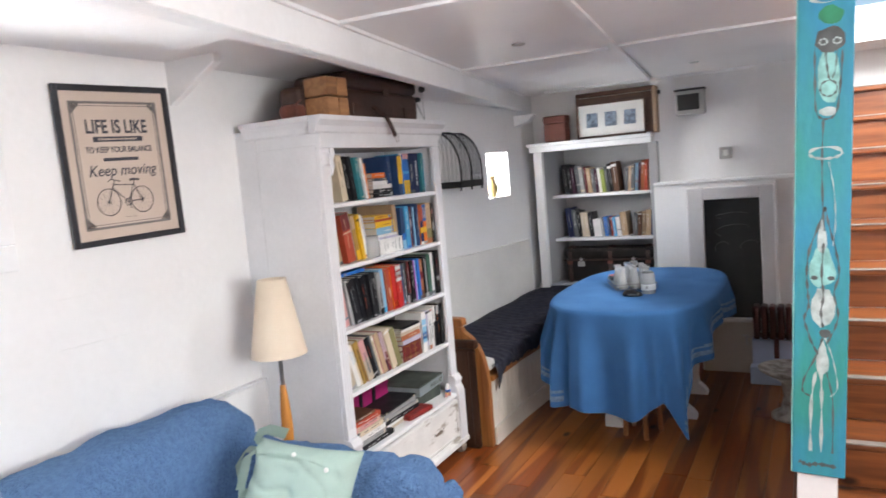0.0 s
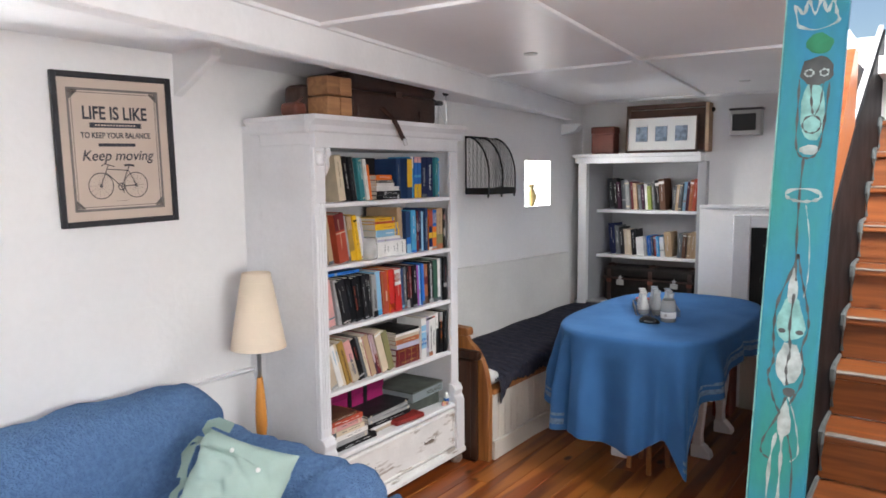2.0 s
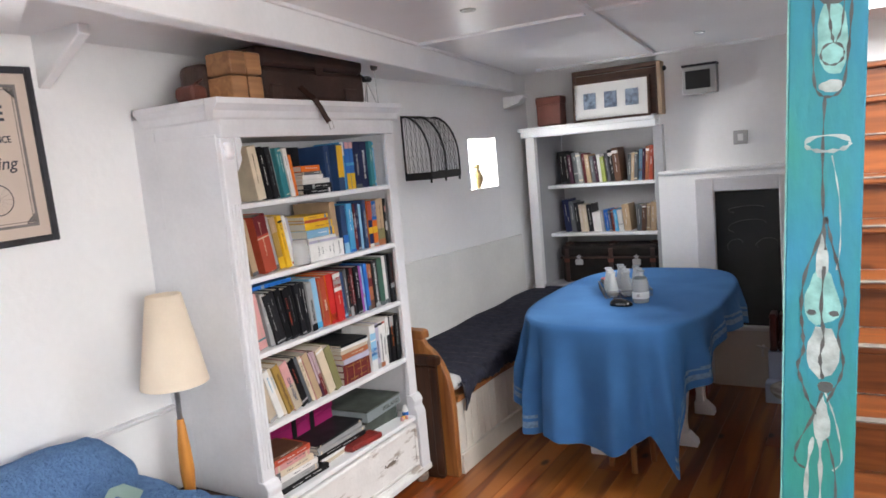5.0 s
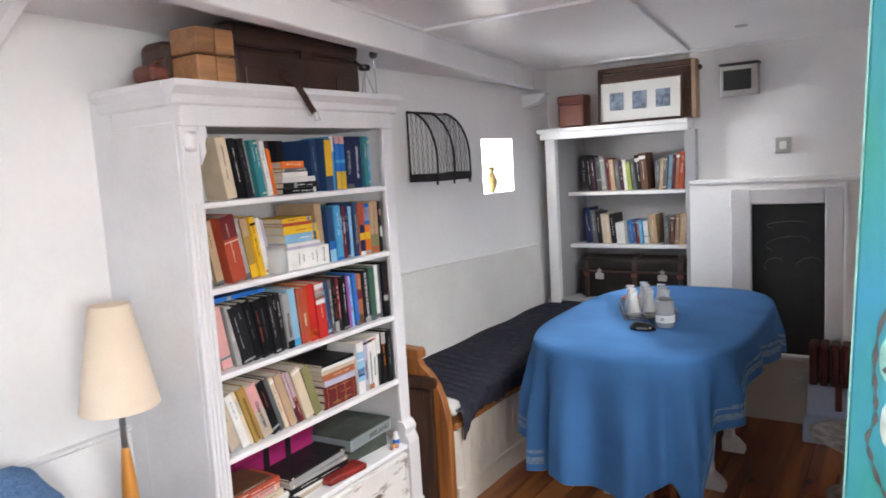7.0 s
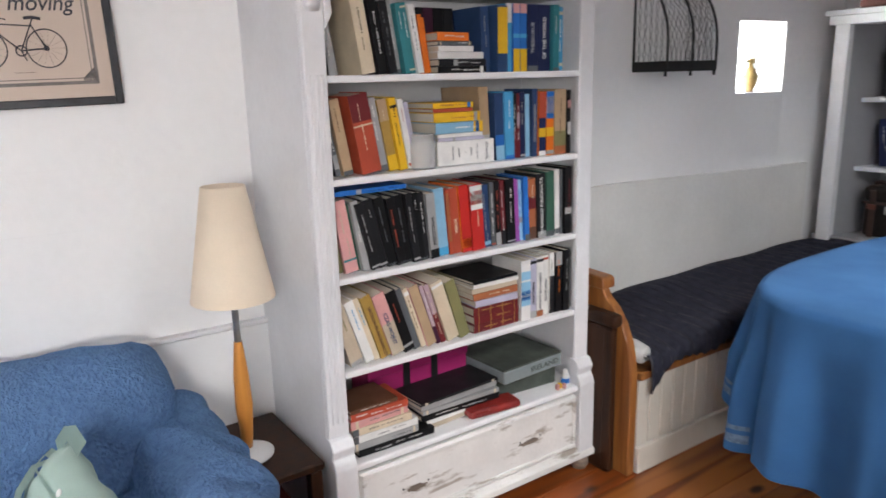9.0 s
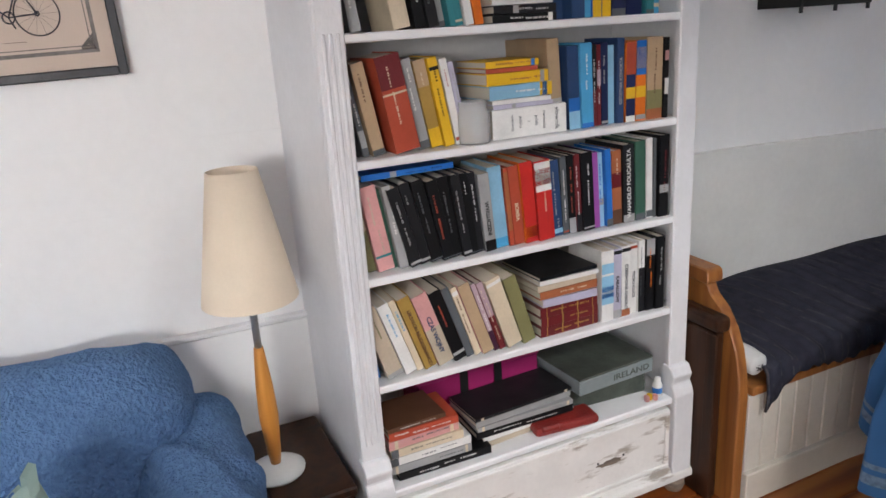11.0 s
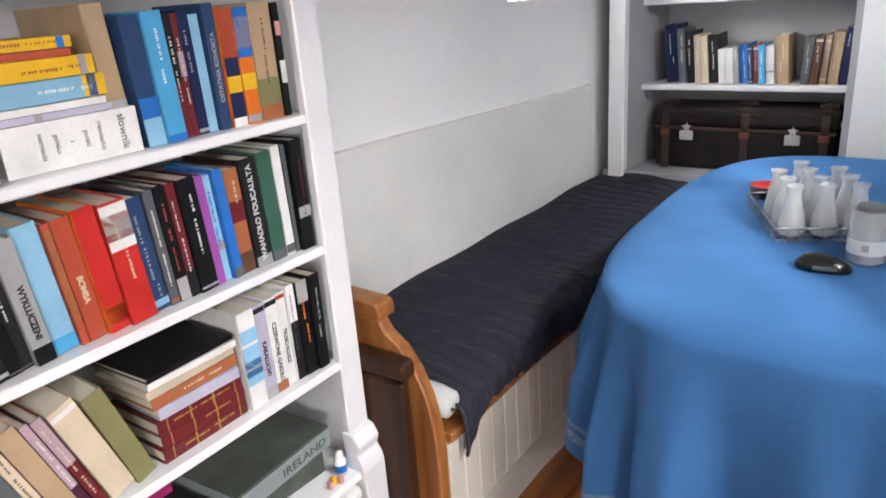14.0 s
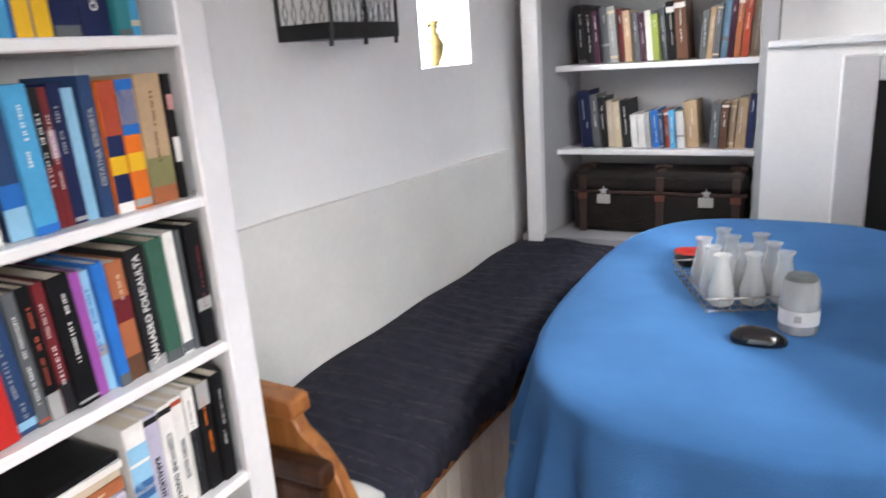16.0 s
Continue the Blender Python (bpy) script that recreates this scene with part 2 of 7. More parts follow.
TEAL = mat("turquoise_paint", (0.030, 0.26, 0.23), 0.5, vary=0.10, scale=3.4, grain=45, bump=0.25, second=(0.028, 0.22, 0.45), stretch=(1.6, 1, 0.55))
PGREY = mat("dark_grey_paint", (0.10, 0.11, 0.11), 0.5, vary=0.2, scale=20, grain=80, bump=0.2)
PWHITE = mat("pale_grey_paint", (0.50, 0.58, 0.57), 0.5, vary=0.2, scale=25, grain=80, bump=0.2)
PGREEN = mat("green_paint", (0.03, 0.25, 0.12), 0.5, vary=0.2, scale=20, grain=80, bump=0.2)
PPALE = mat("pale_aqua_paint", (0.28, 0.58, 0.55), 0.5, vary=0.2, scale=25, grain=80, bump=0.2)
PLASTIC = mat("grey_plastic", (0.42, 0.41, 0.40), 0.4, vary=0.05, scale=8, grain=90, bump=0.05)
WHITEP = mat("white_plastic", (0.75, 0.75, 0.73), 0.35, vary=0.04, scale=8, grain=90, bump=0.03)
BRASS = mat("aged_brass", (0.35, 0.24, 0.10), 0.35, 0.9, vary=0.15, scale=20, grain=100, bump=0.1)
PAGES = mat("book_pages", (0.66, 0.60, 0.50), 0.9, vary=0.1, scale=4, grain=300, bump=0.2, stretch=(1, 1, 1))
MAGENTA = mat("magenta_card_box", (0.33, 0.012, 0.12), 0.6, vary=0.06, scale=8, grain=150, bump=0.05)
OCHRE = mat("ochre_glazed_ceramic", (0.36, 0.25, 0.09), 0.3, vary=0.25, scale=18, grain=60, bump=0.05)
RUST = mat("rust_red_paint", (0.22, 0.045, 0.03), 0.5, vary=0.15, scale=10, grain=90, bump=0.1)
MOTTLE = mat("grey_mottled_stone", (0.45, 0.43, 0.40), 0.8, vary=0.3, scale=22, grain=120, bump=0.3, second=(0.16, 0.14, 0.12))


def glass(name, color=(0.95, 0.98, 0.98), rough=0.02, clear=1.0, ior=1.3):
    m = bpy.data.materials.new(name)
    m.use_nodes = True
    b = m.node_tree.nodes["Principled BSDF"]
    b.inputs["Base Color"].default_value = (*color, 1)
    b.inputs["Transmission Weight"].default_value = clear
    b.inputs["Roughness"].default_value = rough
    b.inputs["IOR"].default_value = ior
    return m


GLASS = glass("clear_glass")
# clear glass with white mixed in, standing in for its bright highlights
TUMBLER = glass("whitened_clear_glass", (0.98, 0.99, 0.99), 0.05, 0.74, 1.18)
WIRE = mat("dark_plated_wire", (0.16, 0.16, 0.16), 0.4, 0.6, vary=0.2, scale=30, grain=200, bump=0.05)


# ---- mesh helpers ----
def add_box(bm, lo, hi, bevel=0.0, segs=1, turn=None):
    """A box between two corners, bevelled; turn: a matrix applied about the box's centre."""
    c = [(a + b) / 2 for a, b in zip(lo, hi)]
    s = [max(1e-4, abs(b - a)) for a, b in zip(lo, hi)]
    m = Matrix.Translation(c)
    if turn is not None:
        m = m @ turn
    g = bmesh.ops.create_cube(bm, size=1.0, matrix=m @ Matrix.Diagonal((*s, 1)))
    if bevel:
        es = list({e for v in g["verts"] for e in v.link_edges})
        bmesh.ops.bevel(bm, geom=es, offset=min(bevel, min(s) * 0.45), segments=segs, affect='EDGES', profile=0.5)
    return bm


def box(lo, hi, bevel=0.0, segs=1, turn=None):
    return add_box(bmesh.new(), lo, hi, bevel, segs, turn)


def lathe(profile, segs=24, centre=(0, 0, 0)):
    """A solid of revolution about z from (radius, height) pairs."""
    bm = bmesh.new()
    rings = []
    for r, z in profile:
        if r < 1e-5:
            rings.append([bm.verts.new((centre[0], centre[1], centre[2] + z))])
        else:
            rings.append([bm.verts.new((centre[0] + r * math.cos(2 * math.pi * i / segs), centre[1] + r * math.sin(2 * math.pi * i / segs), centre[2] + z)) for i in range(segs)])
    for a, b in zip(rings, rings[1:]):
        for i in range(segs):
            j = (i + 1) % segs
            if len(a) == 1 and len(b) > 1:
                bm.faces.new((a[0], b[j], b[i]))
            elif len(b) == 1 and len(a) > 1:
                bm.faces.new((a[i], a[j], b[0]))
            elif len(a) > 1:
                bm.faces.new((a[i], a[j], b[j], b[i]))
    bmesh.ops.recalc_face_normals(bm, faces=bm.faces)
    return bm


def add_tube(bm, pts, r, segs=8, closed=False):
    """A round bar along a line of points."""
    pts = [Vector(p) for p in pts]
    rings = []
    n = len(pts)
    for i, p in enumerate(pts):
        if closed:
            d = pts[(i + 1) % n] - pts[i - 1]
        else:
            d = pts[min(i + 1, n - 1)] - pts[max(i - 1, 0)]
        d.normalize()
        u = d.orthogonal() if abs(d.z) > 0.95 else d.cross(Vector((0, 0, 1)))
        u.normalize()
        w = d.cross(u)
        rad = r[i] if isinstance(r, (list, tuple)) else r
        rings.append([bm.verts.new(p + rad * (math.cos(2 * math.pi * k / segs) * u + math.sin(2 * math.pi * k / segs) * w)) for k in range(segs)])
    pairs = list(zip(rings, rings[1:])) + ([(rings[-1], rings[0])] if closed else [])
    for a, b in pairs:
        for k in range(segs):
            j = (k + 1) % segs
            bm.faces.new((a[k], a[j], b[j], b[k]))
    if not closed:
        bm.faces.new(rings[0][::-1])
        bm.faces.new(rings[-1])
    return bm


def tube(pts, r, segs=8, closed=False):
    return add_tube(bmesh.new(), pts, r, segs, closed)


def prism(outline, axis, a, b, bevel=0.0):
    """A flat outline of (u, v) pairs drawn out along an axis from a to b."""
    bm = bmesh.new()

    def p(u, v, w):
        return ((w, u, v), (u, w, v), (u, v, w))["xyz".index(axis)]
    lo = [bm.verts.new(p(u, v, a)) for u, v in outline]
    hi = [bm.verts.new(p(u, v, b)) for u, v in outline]
    n = len(outline)
    bm.faces.new(lo)
    bm.faces.new(hi[::-1])
    for i in range(n):
        j = (i + 1) % n
        bm.faces.new((lo[i], hi[i], hi[j], lo[j]))
    bmesh.ops.recalc_face_normals(bm, faces=bm.faces)
    if bevel:
        bmesh.ops.bevel(bm, geom=list(bm.edges), offset=bevel, segments=1, affect='EDGES', profile=0.5)
    return bm


def mesh_of(bm, name, material, smooth=False):
    me = bpy.data.meshes.new(name)
    if smooth:
        for f in bm.faces:
            f.smooth = True
    bm.normal_update()
    bm.to_mesh(me)
    bm.free()
    if material:
        me.materials.append(material)
    return me


def part(name, bm, material, parent, label="", smooth=False):
    ob = new(name, mesh_of(bm, name, material, smooth))
    ob.parent = parent
    if label:
        ob["label"] = label
    return ob


def thing(name, at, label, category, group="", kind=""):
    ob = new(name)
    ob.empty_display_size = 0.05
    ob.matrix_world = at if isinstance(at, Matrix) else Matrix.Translation(at)
    bpy.context.view_layer.update()
    return tagged(ob, label, category, group, kind)


def solid(name, bm, material, label, category, group="", kind="", smooth=False):
    return tagged(new(name, mesh_of(bm, name, material, smooth)), label, category, group, kind)


def structure(name, bm, material, label="", category="", smooth=False):
    return tagged(new(name, mesh_of(bm, name, material, smooth)), label, category, kind="structure")


def place(ob, parent_matrix):
    ob.matrix_basis = parent_matrix
    return ob


def writing(name, text, size, material, parent, m, bold=0.0, label="", squeeze=1.0, shear=0.0):
    """Words in the built-in font, as a thin mesh."""
    cu = bpy.data.curves.new(name, 'FONT')
    cu.body, cu.size, cu.align_x, cu.align_y = text, size, 'CENTER', 'CENTER'
    cu.extrude, cu.offset, cu.shear = 0.0004, bold, shear
    tmp = bpy.data.objects.new(name, cu)
    scene.collection.objects.link(tmp)
    bpy.context.view_layer.update()
    me = bpy.data.meshes.new_from_object(tmp.evaluated_get(bpy.context.evaluated_depsgraph_get()))
    bpy.data.objects.remove(tmp)
    me.materials.clear()
    me.materials.append(material)
    ob = new(name, me)
    ob.parent = parent
    ob.matrix_basis = m @ Matrix.Diagonal((squeeze, 1, 1, 1))
    if label:
        ob["label"] = label
    return ob


# ---- the hull side: a gently curved wall ----
WALL_CURVE = [(-4.6, -0.66), (-2.4, -0.56), (-1.66, -0.52), (-1.12, -0.49), (-0.9, -0.485), (-0.42, -0.455), (0.3, -0.435), (0.9, -0.41), (1.5, -0.37), (2.13, -0.272), (2.48, -0.240), (2.8, -0.185), (3.15, -0.13)]


def wall_x(y):
    for (y0, x0), (y1, x1) in zip(WALL_CURVE, WALL_CURVE[1:]):
        if y <= y1:
            return x0 + (x1 - x0) * (y - y0) / (y1 - y0)
    return WALL_CURVE[-1][1]


def port_wall():
    ys = sorted({y for y, x in WALL_CURVE} | {-1.66, -1.12, 2.15, 2.47})
    zs = [-0.05, 0.66, 1.305, 1.395, 1.62, 1.735, 2.3]
    bm = bmesh.new()
    holes = ((-1.66, -1.12, 1.395, 1.735), (2.15, 2.47, 1.305, 1.62))
    thick = 0.14
    inn = {(y, z): bm.verts.new((wall_x(y), y, z)) for y in ys for z in zs}
    out = {(y, z): bm.verts.new((wall_x(y) - thick, y, z)) for y in ys for z in zs}

    def hole(y, z):
        return any(a < y < b and c < z < d for a, b, c, d in holes)
    cells = {}
    for i in range(len(ys) - 1):
        for k in range(len(zs) - 1):
            cells[i, k] = not hole((ys[i] + ys[i + 1]) / 2, (zs[k] + zs[k + 1]) / 2)
    for (i, k), full in cells.items():
        a, b, c, d = (ys[i], zs[k]), (ys[i + 1], zs[k]), (ys[i + 1], zs[k + 1]), (ys[i], zs[k + 1])
        if full:
            bm.faces.new([inn[q] for q in (a, b, c, d)])
            bm.faces.new([out[q] for q in (d, c, b, a)])
        for p, q, nb in ((a, b, (i, k - 1)), (b, c, (i + 1, k)), (c, d, (i, k + 1)), (d, a, (i - 1, k))):
            if full and not cells.get(nb, False):
                bm.faces.new((inn[q], inn[p], out[p], out[q]))
    bmesh.ops.recalc_face_normals(bm, faces=bm.faces)
    return bm


structure("wall_port", port_wall(), WALL, "white painted boarded hull side wall", "wall")


def along_wall(y0, y1, z0, z1, proud, steps=10, back=0.004):
    """A strip fixed on the hull side between two heights, following its curve."""
    bm = bmesh.new()
    rows = []
    for i in range(steps + 1):
        y = y0 + (y1 - y0) * i / steps
        x = wall_x(y)
        rows.append([bm.verts.new(p) for p in ((x - back, y, z0), (x + proud, y, z0), (x + proud, y, z1), (x - back, y, z1))])
    for a, b in zip(rows, rows[1:]):
        for k in range(4):
            j = (k + 1) % 4
            bm.faces.new((a[k], a[j], b[j], b[k]))
    bm.faces.new(rows[0][::-1])
    bm.faces.new(rows[-1])
    bmesh.ops.recalc_face_normals(bm, faces=bm.faces)
    bmesh.ops.bevel(bm, geom=[e for e in bm.edges if e.calc_length() > 0], offset=0.002, segments=1, affect='EDGES')
    return bm


structure("wall_lining", along_wall(-4.5, -0.02, 0.0, 0.66, 0.022, 12), WALL, "white painted lower wall boarding with a ledge", "wall")
structure("trim", along_wall(-4.5, -0.02, 0.664, 0.676, 0.030, 12), TRIM, "thin white ledge along the wall", "trim")
for zz in (1.02, 1.19):
    structure("trim", along_wall(-0.95, -0.06, zz, zz + 0.003, 0.0012, 4), WALL, "raised seam between two wall boards", "trim")

# ---- floor, ceiling, the other walls ----
structure("subfloor", box((-0.9, -4.7, -0.12), (3.4, 3.3, -0.022)), DARKW, "dark boards under the floor", "floor")

CEILING_Z = 2.035


def ceiling_mesh():
    """Ceiling panels with the stair hatch left open, and an unseen opening added for fill light."""
    bm = bmesh.new()
    xs, ys = [-0.9, 0.6, 1.70, 1.9, 2.75, 3.4], [-4.7, -3.6, -2.4, 0.35, 2.3, 3.3]
    for i in range(5):
        for k in range(5):
            cx, cy = (xs[i] + xs[i + 1]) / 2, (ys[k] + ys[k + 1]) / 2
            if 1.70 < cx < 2.75 and 0.35 < cy < 2.3:
                continue
            if 0.6 < cx < 1.70 and -3.6 < cy < -2.4:
                continue
            add_box(bm, (xs[i], ys[k], CEILING_Z), (xs[i + 1], ys[k + 1], CEILING_Z + 0.09))
    return bm


structure("ceiling", ceiling_mesh(), CEIL, "white gloss painted ceiling panels", "ceiling")


def strip(p, q, width, z0, z1):
    """A straight batten on the ceiling from p to q."""
    d = Vector((q[0] - p[0], q[1] - p[1]))
    d.normalize()
    s = Vector((-d.y, d.x)) * width / 2
    o = [(p[0] + s.x, p[1] + s.y), (q[0] + s.x, q[1] + s.y), (q[0] - s.x, q[1] - s.y), (p[0] - s.x, p[1] - s.y)]
    return prism(o, "z", z0, z1, 0.003)


for p, q in (((1.37, -2.9), (0.74, 2.69)), ((0.34, -0.36), (1.055, -0.315)), ((1.11, -0.31), (1.69, -0.25)), ((0.11, 1.055), (0.89, 1.075)), ((0.945, 1.04), (1.69, 1.063)), ((0.60, -1.75), (1.18, -1.60))):
    structure("ceiling_batten", strip(p, q, 0.030, CEILING_Z - 0.012, CEILING_Z + 0.004), TRIM, "white painted ceiling batten", "trim")
structure("ceiling_batten", strip((0.0, 2.675), (1.75, 2.80), 0.03, CEILING_Z - 0.014, CEILING_Z + 0.004), TRIM, "white painted ceiling batten", "trim")

BEAM_A, BEAM_B = Vector((0.765, -2.78, 0)), Vector((-0.155, 2.60, 0))


def beam_x(y):
    return BEAM_A.x + (BEAM_B.x - BEAM_A.x) * (y - BEAM_A.y) / (BEAM_B.y - BEAM_A.y)


structure("ceiling_beam", prism([(beam_x(-4.6), -4.6), (beam_x(2.66), 2.66), (beam_x(2.66) - 0.05, 2.66), (beam_x(-4.6) - 0.10, -4.6)], "z", 1.915, CEILING_Z + 0.02, 0.004), TRIM, "deep white painted ceiling beam", "beam")
structure("beam_moulding", prism([(beam_x(-4.6) + 0.014, -4.6), (beam_x(2.66) + 0.014, 2.66), (beam_x(2.66) + 0.001, 2.66), (beam_x(-4.6) + 0.001, -4.6)], "z", CEILING_Z - 0.014, CEILING_Z + 0.004, 0.003), TRIM, "white moulding on the ceiling beam", "trim")


def soffit(beam0, beam1, wall0, wall1, za, zb, wa, wb):
    """The sloping underside between the beam and the hull side; its ends may run askew."""
    bm = bmesh.new()
    n = 12
    rows = []
    for i in range(n + 1):
        f = i / n
        y, w = beam0 + (beam1 - beam0) * f, wall0 + (wall1 - wall0) * f
        z, v = za + (zb - za) * f, wa + (wb - wa) * f
        rows.append([bm.verts.new(p) for p in ((beam_x(y) - 0.02, y, z), (wall_x(w) - 0.02, w, v), (wall_x(w) - 0.02, w, v + 0.03), (beam_x(y) - 0.02, y, z + 0.03))])
    for a, b in zip(rows, rows[1:]):
        for k in range(4):
            j = (k + 1) % 4
            bm.faces.new((a[k], b[k], b[j], a[j]))
    bm.faces.new(rows[0])
    bm.faces.new(rows[-1][::-1])
    bmesh.ops.recalc_face_normals(bm, faces=bm.faces)
    return bm


structure("ceiling_side", soffit(-0.92, 2.70, -0.44, 2.70, 2.03, 1.955, 2.02, 1.925), CEIL, "white painted side deck underside", "ceiling")
structure("ceiling_side", soffit(-4.6, -0.88, -4.6, -0.41, 1.922, 1.922, 2.05, 2.02), WALL, "white painted side deck underside", "ceiling")
structure("beam_knee", prism([(-0.47, 1.85), (-0.455, 1.85), (-0.20, 1.985), (-0.20, 2.05), (-0.47, 2.05)], "y", -0.380, -0.340, 0.003), WALL, "white painted deck knee between wall and beam", "beam")
# unseen walls added behind the camera and to starboard, with an opening for fill light
structure("wall_aft", box((-0.9, -4.75, -0.05), (3.4, -4.65, 2.3)), WALL, "plain white aft wall, added out of view", "wall")


def starboard_wall():
    bm = bmesh.new()
    add_box(bm, (3.1, -4.7, -0.05), (3.2, 3.3, 1.25))
    add_box(bm, (3.1, -4.7, 1.76), (3.2, 3.3, 2.3))
    add_box(bm, (3.1, -4.7, 1.25), (3.2, -2.7, 1.76))
    add_box(bm, (3.1, -1.3, 1.25), (3.2, 3.3, 1.76))
    return bm


structure("wall_starboard", starboard_wall(), WALL, "plain white starboard wall, added out of view with a light opening", "wall")

# ---- forward end: niche, door panel, wall ----
def forward_wall():
    bm = bmesh.new()
    add_box(bm, (0.742, 2.76, 1.305), (3.3, 2.9, 2.3))            # upper right wall
    add_box(bm, (0.742, 2.69, -0.05), (1.062, 2.9, 1.30))          # lower wall beside the opening
    add_box(bm, (1.420, 2.69, -0.05), (3.3, 2.9, 1.30))
    add_box(bm, (1.062, 2.69, 1.185), (1.420, 2.9, 1.30))
    add_box(bm, (1.062, 2.69, -0.05), (1.420, 2.9, 0.36))
    add_box(bm, (1.062, 2.84, 0.36), (1.420, 2.9, 1.185))
    return bm


structure("wall_forward", forward_wall(), WALL, "white painted forward wall", "wall")
structure("wall_ledge", box((0.745, 2.665, 1.296), (1.9, 2.775, 1.318), 0.004), TRIM, "narrow white ledge across the wall", "trim")
structure("wall_niche_back", box((-0.35, 3.02, -0.05), (0.80, 3.12, 2.3)), WALL, "white wall at the back of the niche", "wall")
structure("wall_over_niche", box((-0.35, 2.86, 1.66), (0.742, 2.95, 2.3)), WALL, "white wall above the niche", "wall")

niche = thing("niche_cupboard", (-0.09, 2.69, 0), "white painted built-in bookshelf niche above the bench", "shelf")
N = Vector((-0.09, 2.69, 0))


def local_box(lo, hi, at, bevel=0.003, **k):
    return box([a - b for a, b in zip(lo, at)], [a - b for a, b in zip(hi, at)], bevel, **k)


part("side_post", local_box((-0.122, 2.675, 0.45), (-0.056, 2.72, 1.605), N), TRIM, niche)
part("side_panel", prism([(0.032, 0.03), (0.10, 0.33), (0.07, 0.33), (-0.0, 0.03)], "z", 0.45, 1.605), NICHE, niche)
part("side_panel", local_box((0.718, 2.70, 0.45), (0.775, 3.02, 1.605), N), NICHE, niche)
part("shelf", local_box((-0.05, 2.815, 1.243), (0.718, 3.02, 1.265), N), TRIM, niche)
part("shelf", local_box((-0.05, 2.815, 0.914), (0.718, 3.02, 0.936), N), TRIM, niche)
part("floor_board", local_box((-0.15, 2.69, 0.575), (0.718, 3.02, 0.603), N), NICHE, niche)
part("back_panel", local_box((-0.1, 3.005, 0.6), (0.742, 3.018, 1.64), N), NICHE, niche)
part("lintel", local_box((-0.15, 2.67, 1.60), (0.745, 2.87, 1.64), N), TRIM, niche)
part("top_board", local_box((-0.16, 2.645, 1.64), (0.75, 2.87, 1.664), N), TRIM, niche)
part("corbel", prism([(-0.14, 1.88), (0.02, 1.88), (0.02, 1.865), (0.0, 1.855), (-0.02, 1.83), (-0.06, 1.82), (-0.14, 1.80)], "y", -0.10, -0.02, 0.003), TRIM, niche)

door = thing("door_panel", (1.24, 2.69, 0.37), "black chalkboard door panel in a white painted surround", "door")
D = Vector((1.24, 2.69, 0.37))
for nm, lo, hi in (("frame_side", (0.962, 2.655, 0.40), (1.066, 2.70, 1.262)), ("frame_side", (1.416, 2.655, 0.40), (1.50, 2.70, 1.262)), ("frame_head", (1.066, 2.655, 1.181), (1.416, 2.70, 1.262))):
    part(nm, local_box(lo, hi, D, 0.006), GREYW, door)
part("edge_strip", local_box((1.50, 2.65, 0.40), (1.515, 2.70, 1.275), D, 0.002), TRIM, door)
board = part("chalkboard", prism([(-0.172, 0.02), (0.02, -0.04), (0.10, -0.035), (0.172, 0.0), (0.172, 0.81), (-0.172, 0.81)], "y", -0.012, 0.02), CHALKB, door)
CHALK = mat("chalk_marks", (0.12, 0.12, 0.12), 0.9, vary=0.4, scale=60, grain=200, bump=0)
rnd = random.Random(5)
for cx, cz, w, h in ((0.0, 0.70, 0.09, 0.02), (-0.07, 0.49, 0.04, 0.035), (0.10, 0.50, 0.05, 0.03), (0.0, 0.6, 0.10, 0.04)):
    pts = [(cx + w * math.cos(a) * (1 + 0.2 * rnd.random()), -0.0135, cz + h * math.sin(a + 0.3)) for a in [i * 0.35 + rnd.random() * 0.1 for i in range(12)]]
    part("chalk_line", tube(pts, 0.0013, 4), CHALK, board)

lower_box = thing("locker_box", (1.2, 2.67, 0), "cream painted low locker under the door panel", "locker")
part("front", box((-0.17, 0.0, 0.0), (0.165, 0.02, 0.35), 0.004), CREAM, lower_box)
part("lid", box((-0.20, -0.03, 0.352), (0.23, 0.02, 0.378), 0.005), BEIGE, lower_box)
tap = thing("water_tap", (1.31, 2.655, 0.26), "small chrome drain tap on the locker", "tap")
part("spindle", tube([(0, 0.014, 0), (0, -0.04, 0)], 0.008), STEEL, tap)
part("handle", tube([(-0.028, -0.04, 0.012), (0.028, -0.04, 0.0)], 0.006), STEEL, tap)
part("spout", tube([(0, -0.025, 0), (0, -0.04, -0.02), (0, -0.04, -0.05)], 0.007), STEEL, tap)


def radiator():
    ob = thing("radiator", (1.36, 2.53, 0.262), "dark red cast iron column radiator", "radiator")
    for i in range(6):
        bm = bmesh.new()
        x = 0.022 + i * 0.047
        for y in (-0.045, 0.0, 0.045):
            add_tube(bm, [(x, y, 0.03), (x, y, 0.06), (x, y, 0.19), (x, y, 0.22)], [0.012, 0.019, 0.019, 0.014], 8)
        add_box(bm, (x - 0.02, -0.06, 0.20), (x + 0.02, 0.06, 0.235), 0.012, 2)
        add_box(bm, (x - 0.02, -0.06, 0.02), (x + 0.02, 0.06, 0.05), 0.012, 2)
        part("column", bm, RADRED, ob, smooth=False)
    part("leg", box((0.12, -0.065, -0.10), (0.150, -0.055, 0.03), 0.004), RADRED, ob)
    part("pipe", tube([(0.0, 0, 0.035), (0.28, 0, 0.035)], 0.014), RADRED, ob)
    return ob


